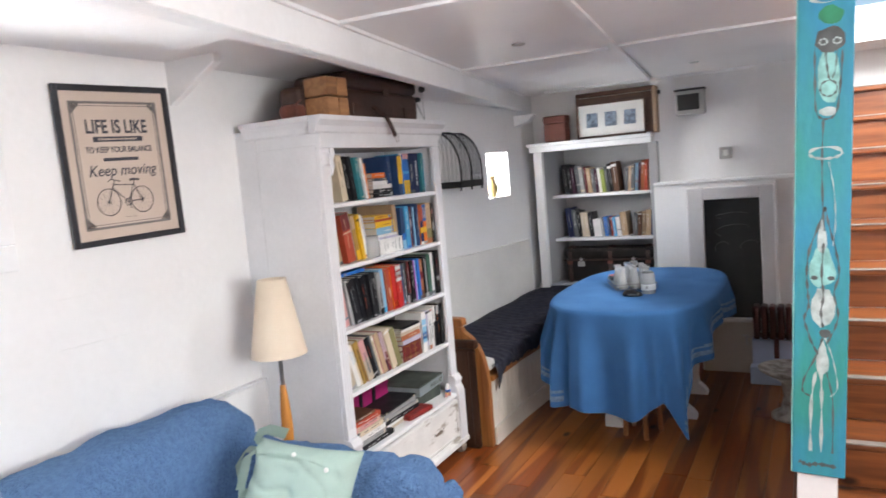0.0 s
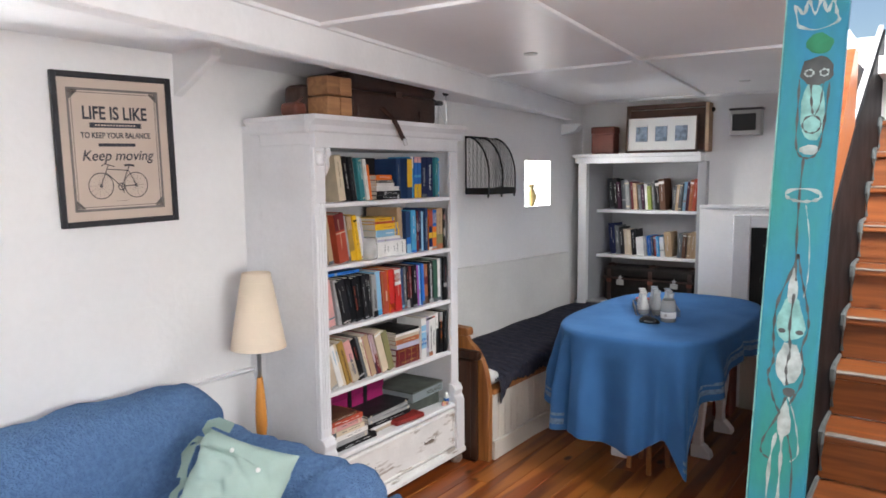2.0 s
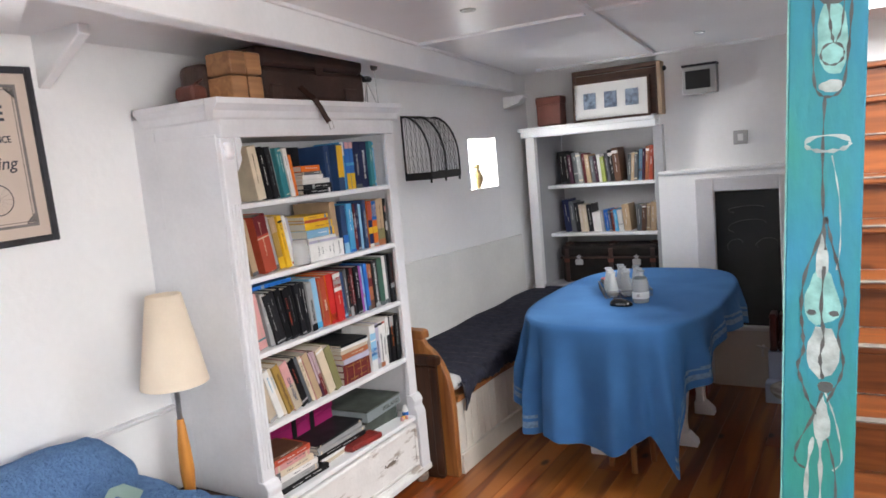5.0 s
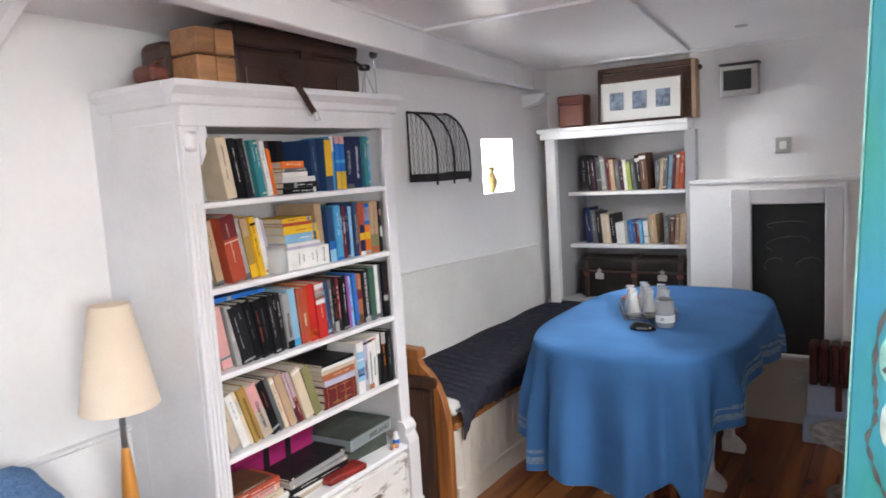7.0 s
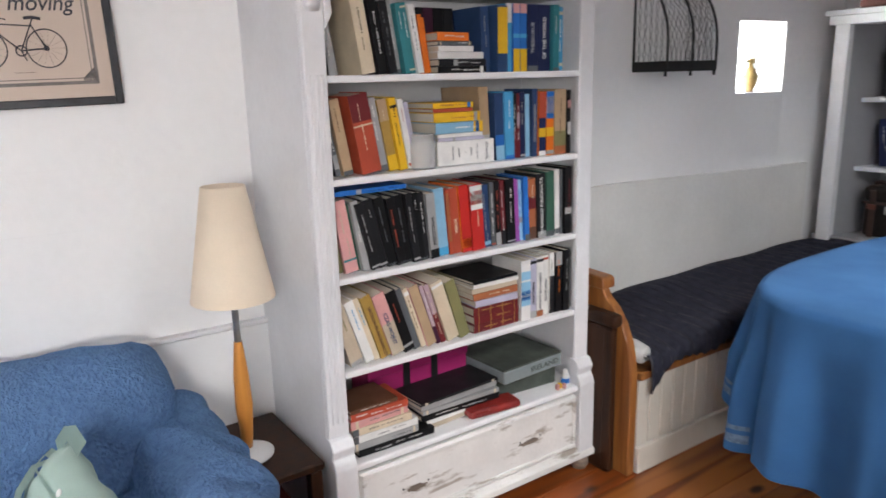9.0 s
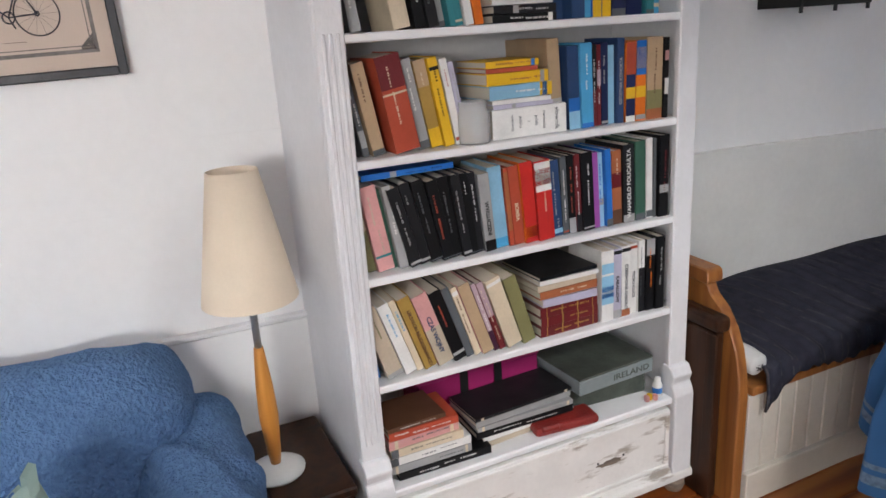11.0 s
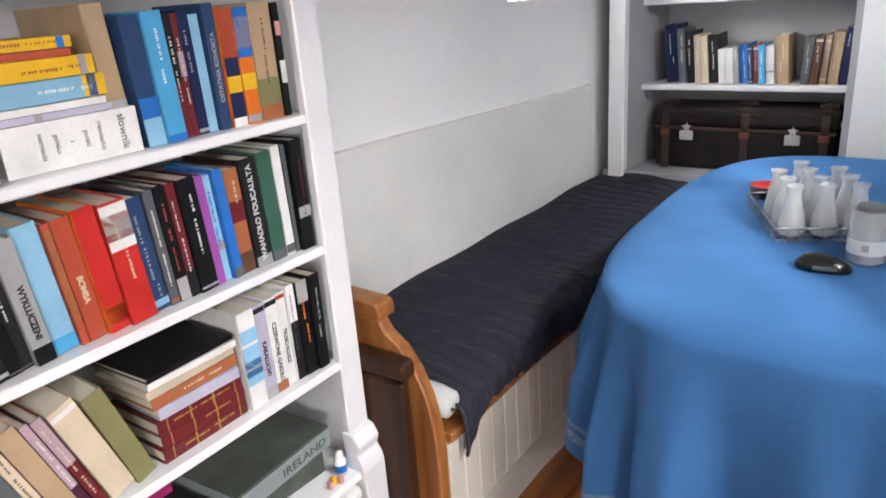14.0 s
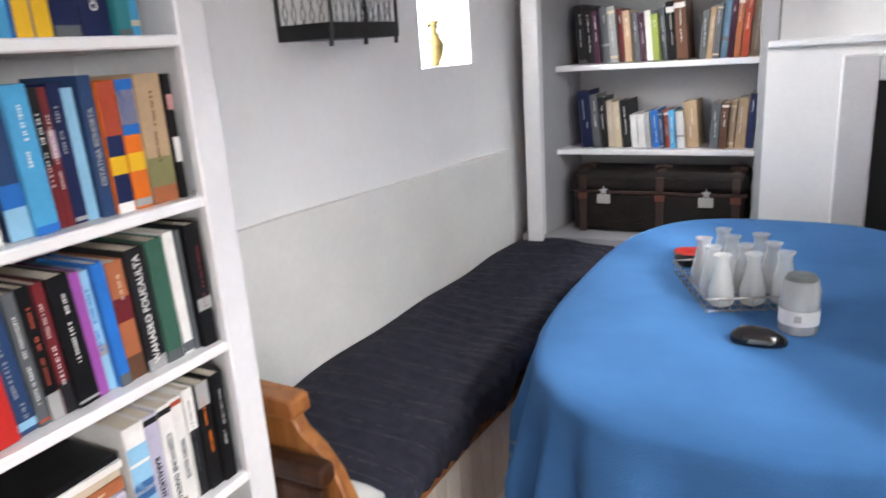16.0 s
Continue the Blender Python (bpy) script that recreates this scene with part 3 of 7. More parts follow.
radiator()
rbase = thing("radiator_plinth", (1.36, 2.52, 0), "pale blue painted wooden plinth below the radiator", "plinth")
part("riser", box((-0.01, -0.01, 0.0), (0.30, 0.16, 0.272), 0.004), PALEBLUE, rbase)
part("step", box((-0.02, -0.10, 0.0), (0.31, -0.011, 0.115), 0.005), PALEBLUE, rbase)
red = solid("rust_locker", box((0.93, 2.42, 0.0), (1.03, 2.60, 0.40), 0.005), RUST, "rust red painted low locker beside the table", "locker")
stool = thing("garden_stool", (1.60, 1.86, 0), "grey mottled stone pedestal on the floor", "pedestal")
part("dish", lathe([(0, 0.235), (0.12, 0.245), (0.165, 0.27), (0.17, 0.285), (0.155, 0.285), (0.05, 0.262), (0, 0.262)], 28), MOTTLE, stool, smooth=True)
part("stem", lathe([(0, 0), (0.11, 0.0), (0.11, 0.02), (0.06, 0.05), (0.045, 0.12), (0.055, 0.20), (0.10, 0.238), (0, 0.238)], 24), MOTTLE, stool, smooth=True)

# ---- things on the niche top and the wall ----
meter = thing("heater_box", (1.005, 2.76, 1.76), "grey wall box with a dark window", "wall box")
part("case", box((-0.095, -0.07, 0.0), (0.095, -0.001, 0.16), 0.008, 2), PLASTIC, meter)
part("window", box((-0.078, -0.076, 0.03), (0.062, -0.066, 0.135), 0.003), BLACK, meter)
part("lid", box((-0.098, -0.078, 0.158), (0.10, -0.001, 0.172), 0.003), BLACK, meter)
switch = thing("light_switch", (1.212, 2.755, 1.485), "small square grey wall switch", "switch")
part("plate", box((-0.04, -0.016, -0.04), (0.04, 0.004, 0.04), 0.006, 2), PLASTIC, switch)
part("rocker", box((-0.015, -0.022, -0.02), (0.015, -0.014, 0.02), 0.003), WHITEP, switch)
small = thing("leather_box", (0.06, 2.72, 1.665), "small red-brown leather box", "box")
part("body", box((-0.085, -0.05, 0.0), (0.085, 0.06, 0.14), 0.012, 2), REDL, small)
part("lid", box((-0.088, -0.053, 0.135), (0.088, 0.063, 0.19), 0.012, 2), REDL, small)
WHITEM = mat("white_mount_card", (0.78, 0.78, 0.76), 0.7, vary=0.02, scale=6, grain=100, bump=0.02)
PHOTO = mat("blue_grey_photo", (0.25, 0.32, 0.42), 0.6, vary=0.35, scale=28, grain=120, bump=0, second=(0.05, 0.06, 0.09))
FRWOOD = wood("brown_frame_wood", (0.10, 0.05, 0.032), (0.05, 0.024, 0.016), 0.4, 0, 8, 0.05, knots=False)
fr = thing("framed_photos", Matrix.Translation((0.466, 2.70, 1.667)) @ pose(0, 0, 0, -4, 0, 0), "three small photos in a white mount and wooden frame", "picture")
PH = 0.247
for nm, lo, hi in (("frame_side", (-0.245, -0.01, 0), (-0.232, 0.012, PH)), ("frame_side", (0.232, -0.01, 0), (0.245, 0.012, PH)), ("frame_bar", (-0.232, -0.01, 0), (0.232, 0.012, 0.013)), ("frame_bar", (-0.232, -0.01, PH - 0.013), (0.232, 0.012, PH))):
    part(nm, box(lo, hi, 0.002), FRWOOD, fr)
part("mount", box((-0.232, 0.0, 0.013), (0.232, 0.006, PH - 0.013)), WHITEM, fr)
for x in (-0.135, 0.0, 0.135):
    part("photo", box((x - 0.04, -0.004, 0.075), (x + 0.04, 0.001, 0.175)), PHOTO, fr)
bf = thing("brown_frame", Matrix.Translation((0.48, 2.745, 1.667)) @ pose(0, 0, 0, -3, 0, 0), "larger dark wooden frame behind the photos", "picture")
part("backing", box((-0.26, 0.0, 0.01), (0.27, 0.012, 0.29)), FRWOOD, bf)
part("frame_bar", box((-0.275, -0.01, 0.295), (0.285, 0.016, 0.325), 0.003), FRWOOD, bf)
part("frame_side", box((-0.275, -0.01, 0.0), (-0.25, 0.016, 0.295), 0.003), FRWOOD, bf)
part("frame_side", box((0.26, -0.01, 0.0), (0.285, 0.016, 0.295), 0.003), FRWOOD, bf)
RAWPINE = wood("pale_raw_pine", (0.42, 0.30, 0.20), (0.28, 0.18, 0.11), 0.6, 2, 8.0, 0.05, knots=False)
wb = thing("wood_bracket", (0.785, 2.72, 1.665), "upright pine board with a dark knob", "board")
part("board", box((-0.018, -0.05, 0.0), (0.006, 0.035, 0.315), 0.003), RAWPINE, wb)
part("knob", lathe([(0, 0), (0.014, 0.003), (0.016, 0.015), (0.0, 0.025)], 12), BLACK, wb).matrix_basis = pose(0.008, -0.01, 0.27, 0, 90, 0)


def trunk():
    ob = thing("old_trunk", (0.362, 2.895, 0.604), "old black leather trunk with metal clasps", "suitcase")
    part("body", box((-0.328, -0.10, 0.0), (0.328, 0.10, 0.17), 0.02, 2), TRUNK, ob)
    part("lid", box((-0.333, -0.104, 0.168), (0.333, 0.104, 0.25), 0.025, 3), TRUNK, ob)
    for x in (-0.20, 0.19):
        clasp = part("clasp", box((x - 0.027, -0.110, 0.118), (x + 0.027, -0.102, 0.156), 0.003), PLASTIC, ob, "dull metal clasp")
        star = [(x + (0.020 if k % 2 == 0 else 0.009) * math.sin(k * math.pi / 5), 0.170 + (0.020 if k % 2 == 0 else 0.009) * math.cos(k * math.pi / 5)) for k in range(10)]
        part("hasp", prism(star, "y", -0.1085, -0.102), PLASTIC, clasp)
    for x in (-0.285, 0.02, 0.295):
        band = [(-0.106, 0.0), (-0.106, 0.225), (-0.088, 0.2525), (0.08, 0.2535), (0.08, 0.2485), (-0.083, 0.247), (-0.1, 0.222), (-0.1, 0.0)]
        part("strap", prism(band, "x", x - 0.014, x + 0.014, 0.001), LEATHER, ob, "worn brown leather strap")
        part("strap_loop", box((x - 0.019, -0.1095, 0.135), (x + 0.019, -0.1055, 0.160), 0.002), REDL, ob)
        part("ridge", tube([(x - 0.03, -0.03, 0.253), (x, -0.03, 0.262), (x + 0.03, -0.03, 0.253)], 0.010, 6), LEATHER, ob)
    part("edge_band", box((-0.335, -0.106, 0.160), (0.335, -0.10, 0.172), 0.002), LEATHER, ob)
    return ob


trunk()

# ---- windows in the hull side ----
def port_window(name, y0, y1, z0, z1, wide, label):
    yc = (y0 + y1) / 2
    slope = (wall_x(y1) - wall_x(y0)) / (y1 - y0)
    ob = tagged(new(name), label, "window", kind="structure")
    ob.matrix_world = Matrix.Translation((wall_x(yc), yc, (z0 + z1) / 2)) @ pose(0, 0, 0, 0, 0, -math.degrees(math.atan(slope)))
    bpy.context.view_layer.update()
    hy, hz = (y1 - y0) / 2, (z1 - z0) / 2
    if wide:
        for nm, lo, hi in (("casing", (0.0, -hy - wide, hz + 0.001), (0.014, hy + wide, hz + wide * 0.7)), ("casing", (0.0, -hy - wide, -hz - wide), (0.014, hy + wide, -hz - 0.001)), ("casing", (0.0, -hy - wide, -hz - 0.001), (0.014, -hy - 0.001, hz + 0.001)), ("casing", (0.0, hy + 0.001, -hz - 0.001), (0.014, hy + wide, hz + 0.001))):
            part(nm, box(lo, hi, 0.003), TRIM, ob)
    p = part("pane", box((-0.105, -hy - 0.01, -hz - 0.01), (-0.10, hy + 0.01, hz + 0.01)), GLASS, ob)
    p.visible_shadow = False
    return ob


w1 = port_window("window_1", -1.66, -1.12, 1.395, 1.735, 0.085, "bright window with white casing in the hull side")
part("latch", box((-0.09, 0.0, -0.165), (-0.07, 0.11, -0.150), 0.002), PLASTIC, w1)
w2 = port_window("window_2", 2.15, 2.47, 1.305, 1.62, 0.0, "small bright square window in the hull side")
vase = thing("small_vase", Matrix.Translation((wall_x(2.30) - 0.045, 2.30, 1.306)) @ Matrix.Diagonal((1.02, 1.02, 1.05, 1)), "small yellow and dark two-handled vase on the window sill", "vase")
part("body", lathe([(0, 0), (0.022, 0), (0.018, 0.008), (0.034, 0.045), (0.037, 0.07), (0.02, 0.10), (0.013, 0.115), (0.018, 0.135), (0.026, 0.145), (0.012, 0.14), (0, 0.12)], 20), OCHRE, vase, smooth=True)
for s in (-1, 1):
    part("handle", tube([(0, s * 0.034, 0.08), (0, s * 0.048, 0.105), (0, s * 0.035, 0.13), (0, s * 0.018, 0.132)], 0.004, 6), BLACK, vase)

# ---- bookcase ----
BK_Y0, BK_Y1, BK_IN0, BK_IN1 = -0.062, 0.952, 0.0, 0.888
BK_BACK = -0.335
SHELF_Z = [1.411, 1.146, 0.876, 0.604]
DECK_Z = 0.335
bookcase = thing("bookcase", (0, 0, 0), "tall white painted wooden bookcase crammed with books", "bookcase")
part("side_panel", box((BK_BACK, BK_Y0, 0.05), (-0.022, BK_Y0 + 0.03, 1.66), 0.003), CASE, bookcase)
part("side_panel", box((BK_BACK, BK_Y1 - 0.03, 0.05), (-0.022, BK_Y1, 1.66), 0.003), CASE, bookcase)
part("back_panel", box((BK_BACK, BK_Y0 + 0.03, 0.06), (BK_BACK + 0.012, BK_Y1 - 0.03, 1.66)), GREYW, bookcase)
for z in SHELF_Z:
    part("shelf", box((BK_BACK + 0.013, BK_Y0 + 0.031, z - 0.012), (-0.004, BK_Y1 - 0.031, z + 0.007), 0.003), TRIM, bookcase)
part("deck", box((BK_BACK + 0.013, BK_Y0 + 0.031, DECK_Z - 0.02), (0.022, BK_Y1 - 0.031, DECK_Z), 0.004), TRIM, bookcase)


for y0, y1, s in ((BK_Y0, BK_IN0, 1), (BK_IN1, BK_Y1, -1)):
    upright = part("stile", box((-0.022, y0, 0.40), (0.0, y1, 1.645), 0.003), CASE, bookcase)
    for k in range(3 if s > 0 else 0):
        yy = y0 + (y1 - y0) * (0.25 + 0.25 * k)
        part("flute", box((-0.001, yy - 0.004, 0.47), (0.005 if s > 0 else 0.002, yy + 0.004, 1.42), 0.002), CASE, upright)
    e = y1 if s > 0 else y0
    outline = [(e, 1.645), (e + s * 0.026, 1.645), (e + s * 0.030, 1.62), (e + s * 0.018, 1.595), (e + s * 0.022, 1.57), (e + s * 0.008, 1.545), (e, 1.53)]
    if s > 0:
        part("bracket", prism(outline, "x", -0.018, 0.006, 0.002), CASE, bookcase)
    if s > 0:
        part("scroll", lathe([(0, -0.03), (0.02, -0.028), (0.026, -0.01), (0.018, 0.0), (0.026, 0.012), (0.02, 0.03), (0, 0.032)], 16, (-0.008, (y0 + y1) / 2, 1.60)), CASE, bookcase, smooth=True)
    part("base_block", prism([(-0.022, 0.06), (0.035, 0.06), (0.035, 0.34), (0.028, 0.36), (0.018, 0.375), (0.026, 0.40), (0.012, 0.425), (0.0, 0.43), (-0.022, 0.43)], "y", y0 - 0.004, y1 + 0.004, 0.003), CASE, bookcase)
part("frieze", box((-0.335, BK_Y0 + 0.004, 1.645), (0.004, BK_Y1 - 0.004, 1.735), 0.003), CASE, bookcase)
cornice_out = [(0.004, 1.705), (0.012, 1.712), (0.018, 1.735), (0.034, 1.752), (0.04, 1.757), (0.04, 1.776), (-0.02, 1.776), (-0.02, 1.705)]
part("cornice", prism(cornice_out, "y", BK_Y0 - 0.03, BK_Y1 + 0.03, 0.001), CASE, bookcase)
part("cornice_end", prism([(BK_Y0 + 0.004, 1.705), (BK_Y0 - 0.008, 1.712), (BK_Y0 - 0.014, 1.735), (BK_Y0 - 0.028, 1.752), (BK_Y0 - 0.034, 1.757), (BK_Y0 - 0.034, 1.776), (BK_Y0 + 0.01, 1.776), (BK_Y0 + 0.01, 1.705)], "x", -0.385, -0.021), CASE, bookcase)
part("top_board", box((-0.385, BK_Y0, 1.748), (-0.021, BK_Y1 + 0.02, 1.774), 0.002), CASE, bookcase)
part("bottom_rail", prism([(-0.022, 0.055), (0.040, 0.055), (0.040, 0.078), (0.030, 0.085), (0.022, 0.098), (-0.022, 0.098)], "y", BK_Y0 - 0.012, BK_Y1 + 0.012, 0.002), WORN, bookcase)
drawer = part("drawer", box((-0.02, BK_IN0 + 0.012, 0.105), (0.024, BK_IN1 - 0.012, 0.305), 0.004), WORN, bookcase, "chipped white painted drawer front")
for nm, lo, hi in (("drawer_rim", (0.0235, 0.016, 0.288), (0.032, 0.872, 0.303)), ("drawer_rim", (0.0235, 0.016, 0.107), (0.032, 0.872, 0.122)), ("drawer_rim", (0.0235, 0.016, 0.122), (0.032, 0.034, 0.288)), ("drawer_rim", (0.0235, 0.854, 0.122), (0.032, 0.872, 0.288))):
    part(nm, box(lo, hi, 0.003), WORN, drawer)
RAW = wood("bare_worn_wood", (0.24, 0.19, 0.15), (0.11, 0.085, 0.07), 0.7, 1, 10, 0.2, knots=False)
rnd = random.Random(12)
for y in (0.20, 0.66):
    for dy in (-0.045, 0.045):
        part("screw_hole", lathe([(0, 0), (0.0035, 0.0), (0.0035, 0.0015), (0, 0.0015)], 8, (0, 0, 0)), BLACK, drawer).matrix_basis = pose(0.0238, y + dy, 0.205, 0, 90, 0)
    o = [(y + 0.05 * math.cos(a) * rnd.uniform(0.6, 1.1), 0.195 + 0.012 * math.sin(a) * rnd.uniform(0.5, 1.2)) for a in [k * math.pi / 8 for k in range(16)]]
    part("handle_scar", prism(o, "x", 0.0236, 0.0243), RAW, drawer)
for y in (BK_Y0 + 0.03, BK_Y1 - 0.03):
    for x in (-0.28, 0.0):
        part("foot", lathe([(0, 0), (0.026, 0), (0.034, 0.02), (0.032, 0.045), (0.02, 0.058), (0, 0.058)], 16, (x, y, 0)), RAW, bookcase, smooth=True)

# board added to keep a dark shadow gap from showing behind the bookcase side
structure("wall_filler", box((-0.46, -0.059, 0.0), (-0.336, -0.02, 1.747), 0.002), CASE, "white filler board added to close the gap beside the bookcase", "trim")
# ---- on the bookcase ----
TOPZ = 1.777
suit = thing("leather_suitcase", Matrix.Translation((-0.15, 0.50, TOPZ)) @ pose(0, 0, 0, 0, 0, 1), "worn dark brown leather suitcase", "suitcase")
part("body", box((-0.14, -0.335, 0.0), (0.135, 0.30, 0.125), 0.02, 2), LEATHER, suit)
part("lid", box((-0.143, -0.338, 0.123), (0.138, 0.303, 0.198), 0.028, 3), LEATHER, suit)
for y in (-0.24, 0.2):
    part("corner_patch", box((0.132, y - 0.05, 0.001), (0.141, y + 0.03, 0.06), 0.003), LEATHER, suit)
part("lock", box((0.135, -0.03, 0.105), (0.141, 0.02, 0.135), 0.002), LEATHER, suit)
strap = thing("leather_strap", (0.0, 0.0, TOPZ), "brown leather strap with a buckle hanging over the cornice", "strap")
bm = bmesh.new()
path = [(-0.01, 0.37, 0.055), (0.015, 0.375, 0.03), (0.045, 0.385, 0.002), (0.056, 0.40, -0.03), (0.052, 0.425, -0.06), (0.046, 0.455, -0.085)]
rows = []
for i, p in enumerate(path):
    rows.append([bm.verts.new((p[0] + dx, p[1] + dy, p[2] + dy * 0.5)) for dx, dy in ((0, -0.011), (0.004, -0.011), (0.004, 0.011), (0, 0.011))])
for a, b in zip(rows, rows[1:]):
    for k in range(4):
        bm.faces.new((a[k], a[(k + 1) % 4], b[(k + 1) % 4], b[k]))
bm.faces.new(rows[0][::-1])
bm.faces.new(rows[-1])
part("band", bm, LEATHER, strap)
part("buckle", tube([(0.052, 0.445, -0.085), (0.052, 0.468, -0.082), (0.050, 0.478, -0.108), (0.050, 0.455, -0.112)], 0.0025, 6, True), STEEL, strap)
blocks = thing("wooden_block_set", (-0.05, 0.09, TOPZ), "four brown wooden blocks stacked two by two", "wooden blocks")
for i in range(2):
    for k in range(2):
        part("block", box((-0.06, -0.075 + i * 0.074, 0.002 + k * 0.082), (0.06, -0.004 + i * 0.074, 0.079 + k * 0.082), 0.006, 2), BLOCKW, blocks)
cyl = thing("dark_bag", (-0.17, 0.03, TOPZ), "dark brown leather bag behind the blocks", "bag")
part("body", box((-0.06, -0.045, 0.0), (0.06, 0.045, 0.135), 0.03, 3), LEATHER, cyl)
pouch = thing("red_pouch", (-0.13, -0.04, TOPZ), "small rust red leather pouch", "pouch")
part("body", box((-0.05, -0.04, 0.0), (0.05, 0.03, 0.055), 0.02, 3), REDL, pouch)
part("cord", tube([(0.04, -0.03, 0.05), (0.05, -0.02, 0.06), (0.03, 0.02, 0.075), (-0.02, 0.03, 0.055)], 0.003, 6), REDL, pouch)
tri = thing("small_tripod", (-0.09, 0.925, TOPZ), "small dark tripod with a ball head", "tripod")
for k in range(3):
    a = 2.1 * k + 0.4
    part("leg", tube([(0.035 * math.cos(a), 0.035 * math.sin(a), 0.0), (0, -0.01, 0.11)], 0.0025, 6), STEEL, tri)
part("head", box((-0.02, -0.03, 0.108), (0.02, 0.012, 0.132), 0.008), BLACK, tri)
part("arm", tube([(0, -0.02, 0.12), (0, -0.06, 0.135), (0, -0.09, 0.165)], 0.007, 6), BLACK, tri)
part("ball", lathe([(0, 0), (0.014, 0.006), (0.018, 0.02), (0.012, 0.035), (0, 0.038)], 14, (0.01, 0.042, 0.158)), PGREY, tri, smooth=True)
part("rod", tube([(0.01, 0.050, 0.0), (0.01, 0.042, 0.160)], 0.0022, 6), STEEL, tri)

# ---- bird cage on the wall ----
def wall_cage():
    y0, y1 = 1.53, 1.84
    yc = (y0 + y1) / 2
    ob = thing("wire_cage", (wall_x(yc) + 0.004, yc, 1.42), "black half-round wire wall cage basket", "cage")
    hw, dep, H = 0.155, 0.17, 0.34

    def arch(y, r=0.006, k=1.0):
        return [(0.004, y, 0.0 + H * 0.98)] + [(dep * k * math.sin(a), y, 0.10 + (H - 0.10) * math.cos(a)) for a in [i * math.pi / 16 for i in range(1, 9)]] + [(dep * k, y, 0.0)]
    for y in (-hw, 0.0, hw):
        part("rib", tube(arch(y), 0.0055, 6), IRON, ob)
    part("back_bar", tube([(0.004, -hw, 0), (0.004, -hw, H), (0.004, hw, H), (0.004, hw, 0)], 0.006, 6), IRON, ob)
    for lo, hi in (((dep - 0.006, -hw - 0.004, -0.012), (dep + 0.004, hw + 0.004, 0.028)), ((0.0, -hw - 0.006, -0.012), (dep, -hw + 0.002, 0.028)), ((0.0, hw - 0.002, -0.012), (dep, hw + 0.006, 0.028)), ((0.0, -hw, -0.012), (dep, hw, -0.006))):
        part("base_rail", box(lo, hi, 0.002), IRON, ob)
    for x, y in ((dep - 0.006, -hw), (dep - 0.006, hw), (dep - 0.006, 0.0)):
        part("stud", tube([(x, y, -0.012), (x, y, -0.03)], 0.006, 6), IRON, ob)
    bm = bmesh.new()
    n = 11
    for i in range(1, n):
        y = -hw + 2 * hw * i / n
        zig = arch(y, k=0.985)
        add_tube(bm, [(p[0], p[1] + (0.012 if q % 2 else -0.012), p[2]) for q, p in enumerate(zig)], 0.0011, 4)
        add_tube(bm, [(p[0], p[1] - (0.012 if q % 2 else -0.012), p[2]) for q, p in enumerate(zig)], 0.0011, 4)
    for s in (-hw, hw):
        for i in range(1, 6):
            x = dep * i / 6
            zt = 0.10 + (H - 0.10) * math.cos(math.asin(min(1, x / dep)))
            add_tube(bm, [(x + (0.008 if q % 2 else -0.008), s, zt * q / 6) for q in range(7)], 0.0011, 4)
            add_tube(bm, [(x - (0.008 if q % 2 else -0.008), s, zt * q / 6) for q in range(7)], 0.0011, 4)
    part("mesh", bm, IRON, ob, "fine black wire netting")
    return ob


wall_cage()

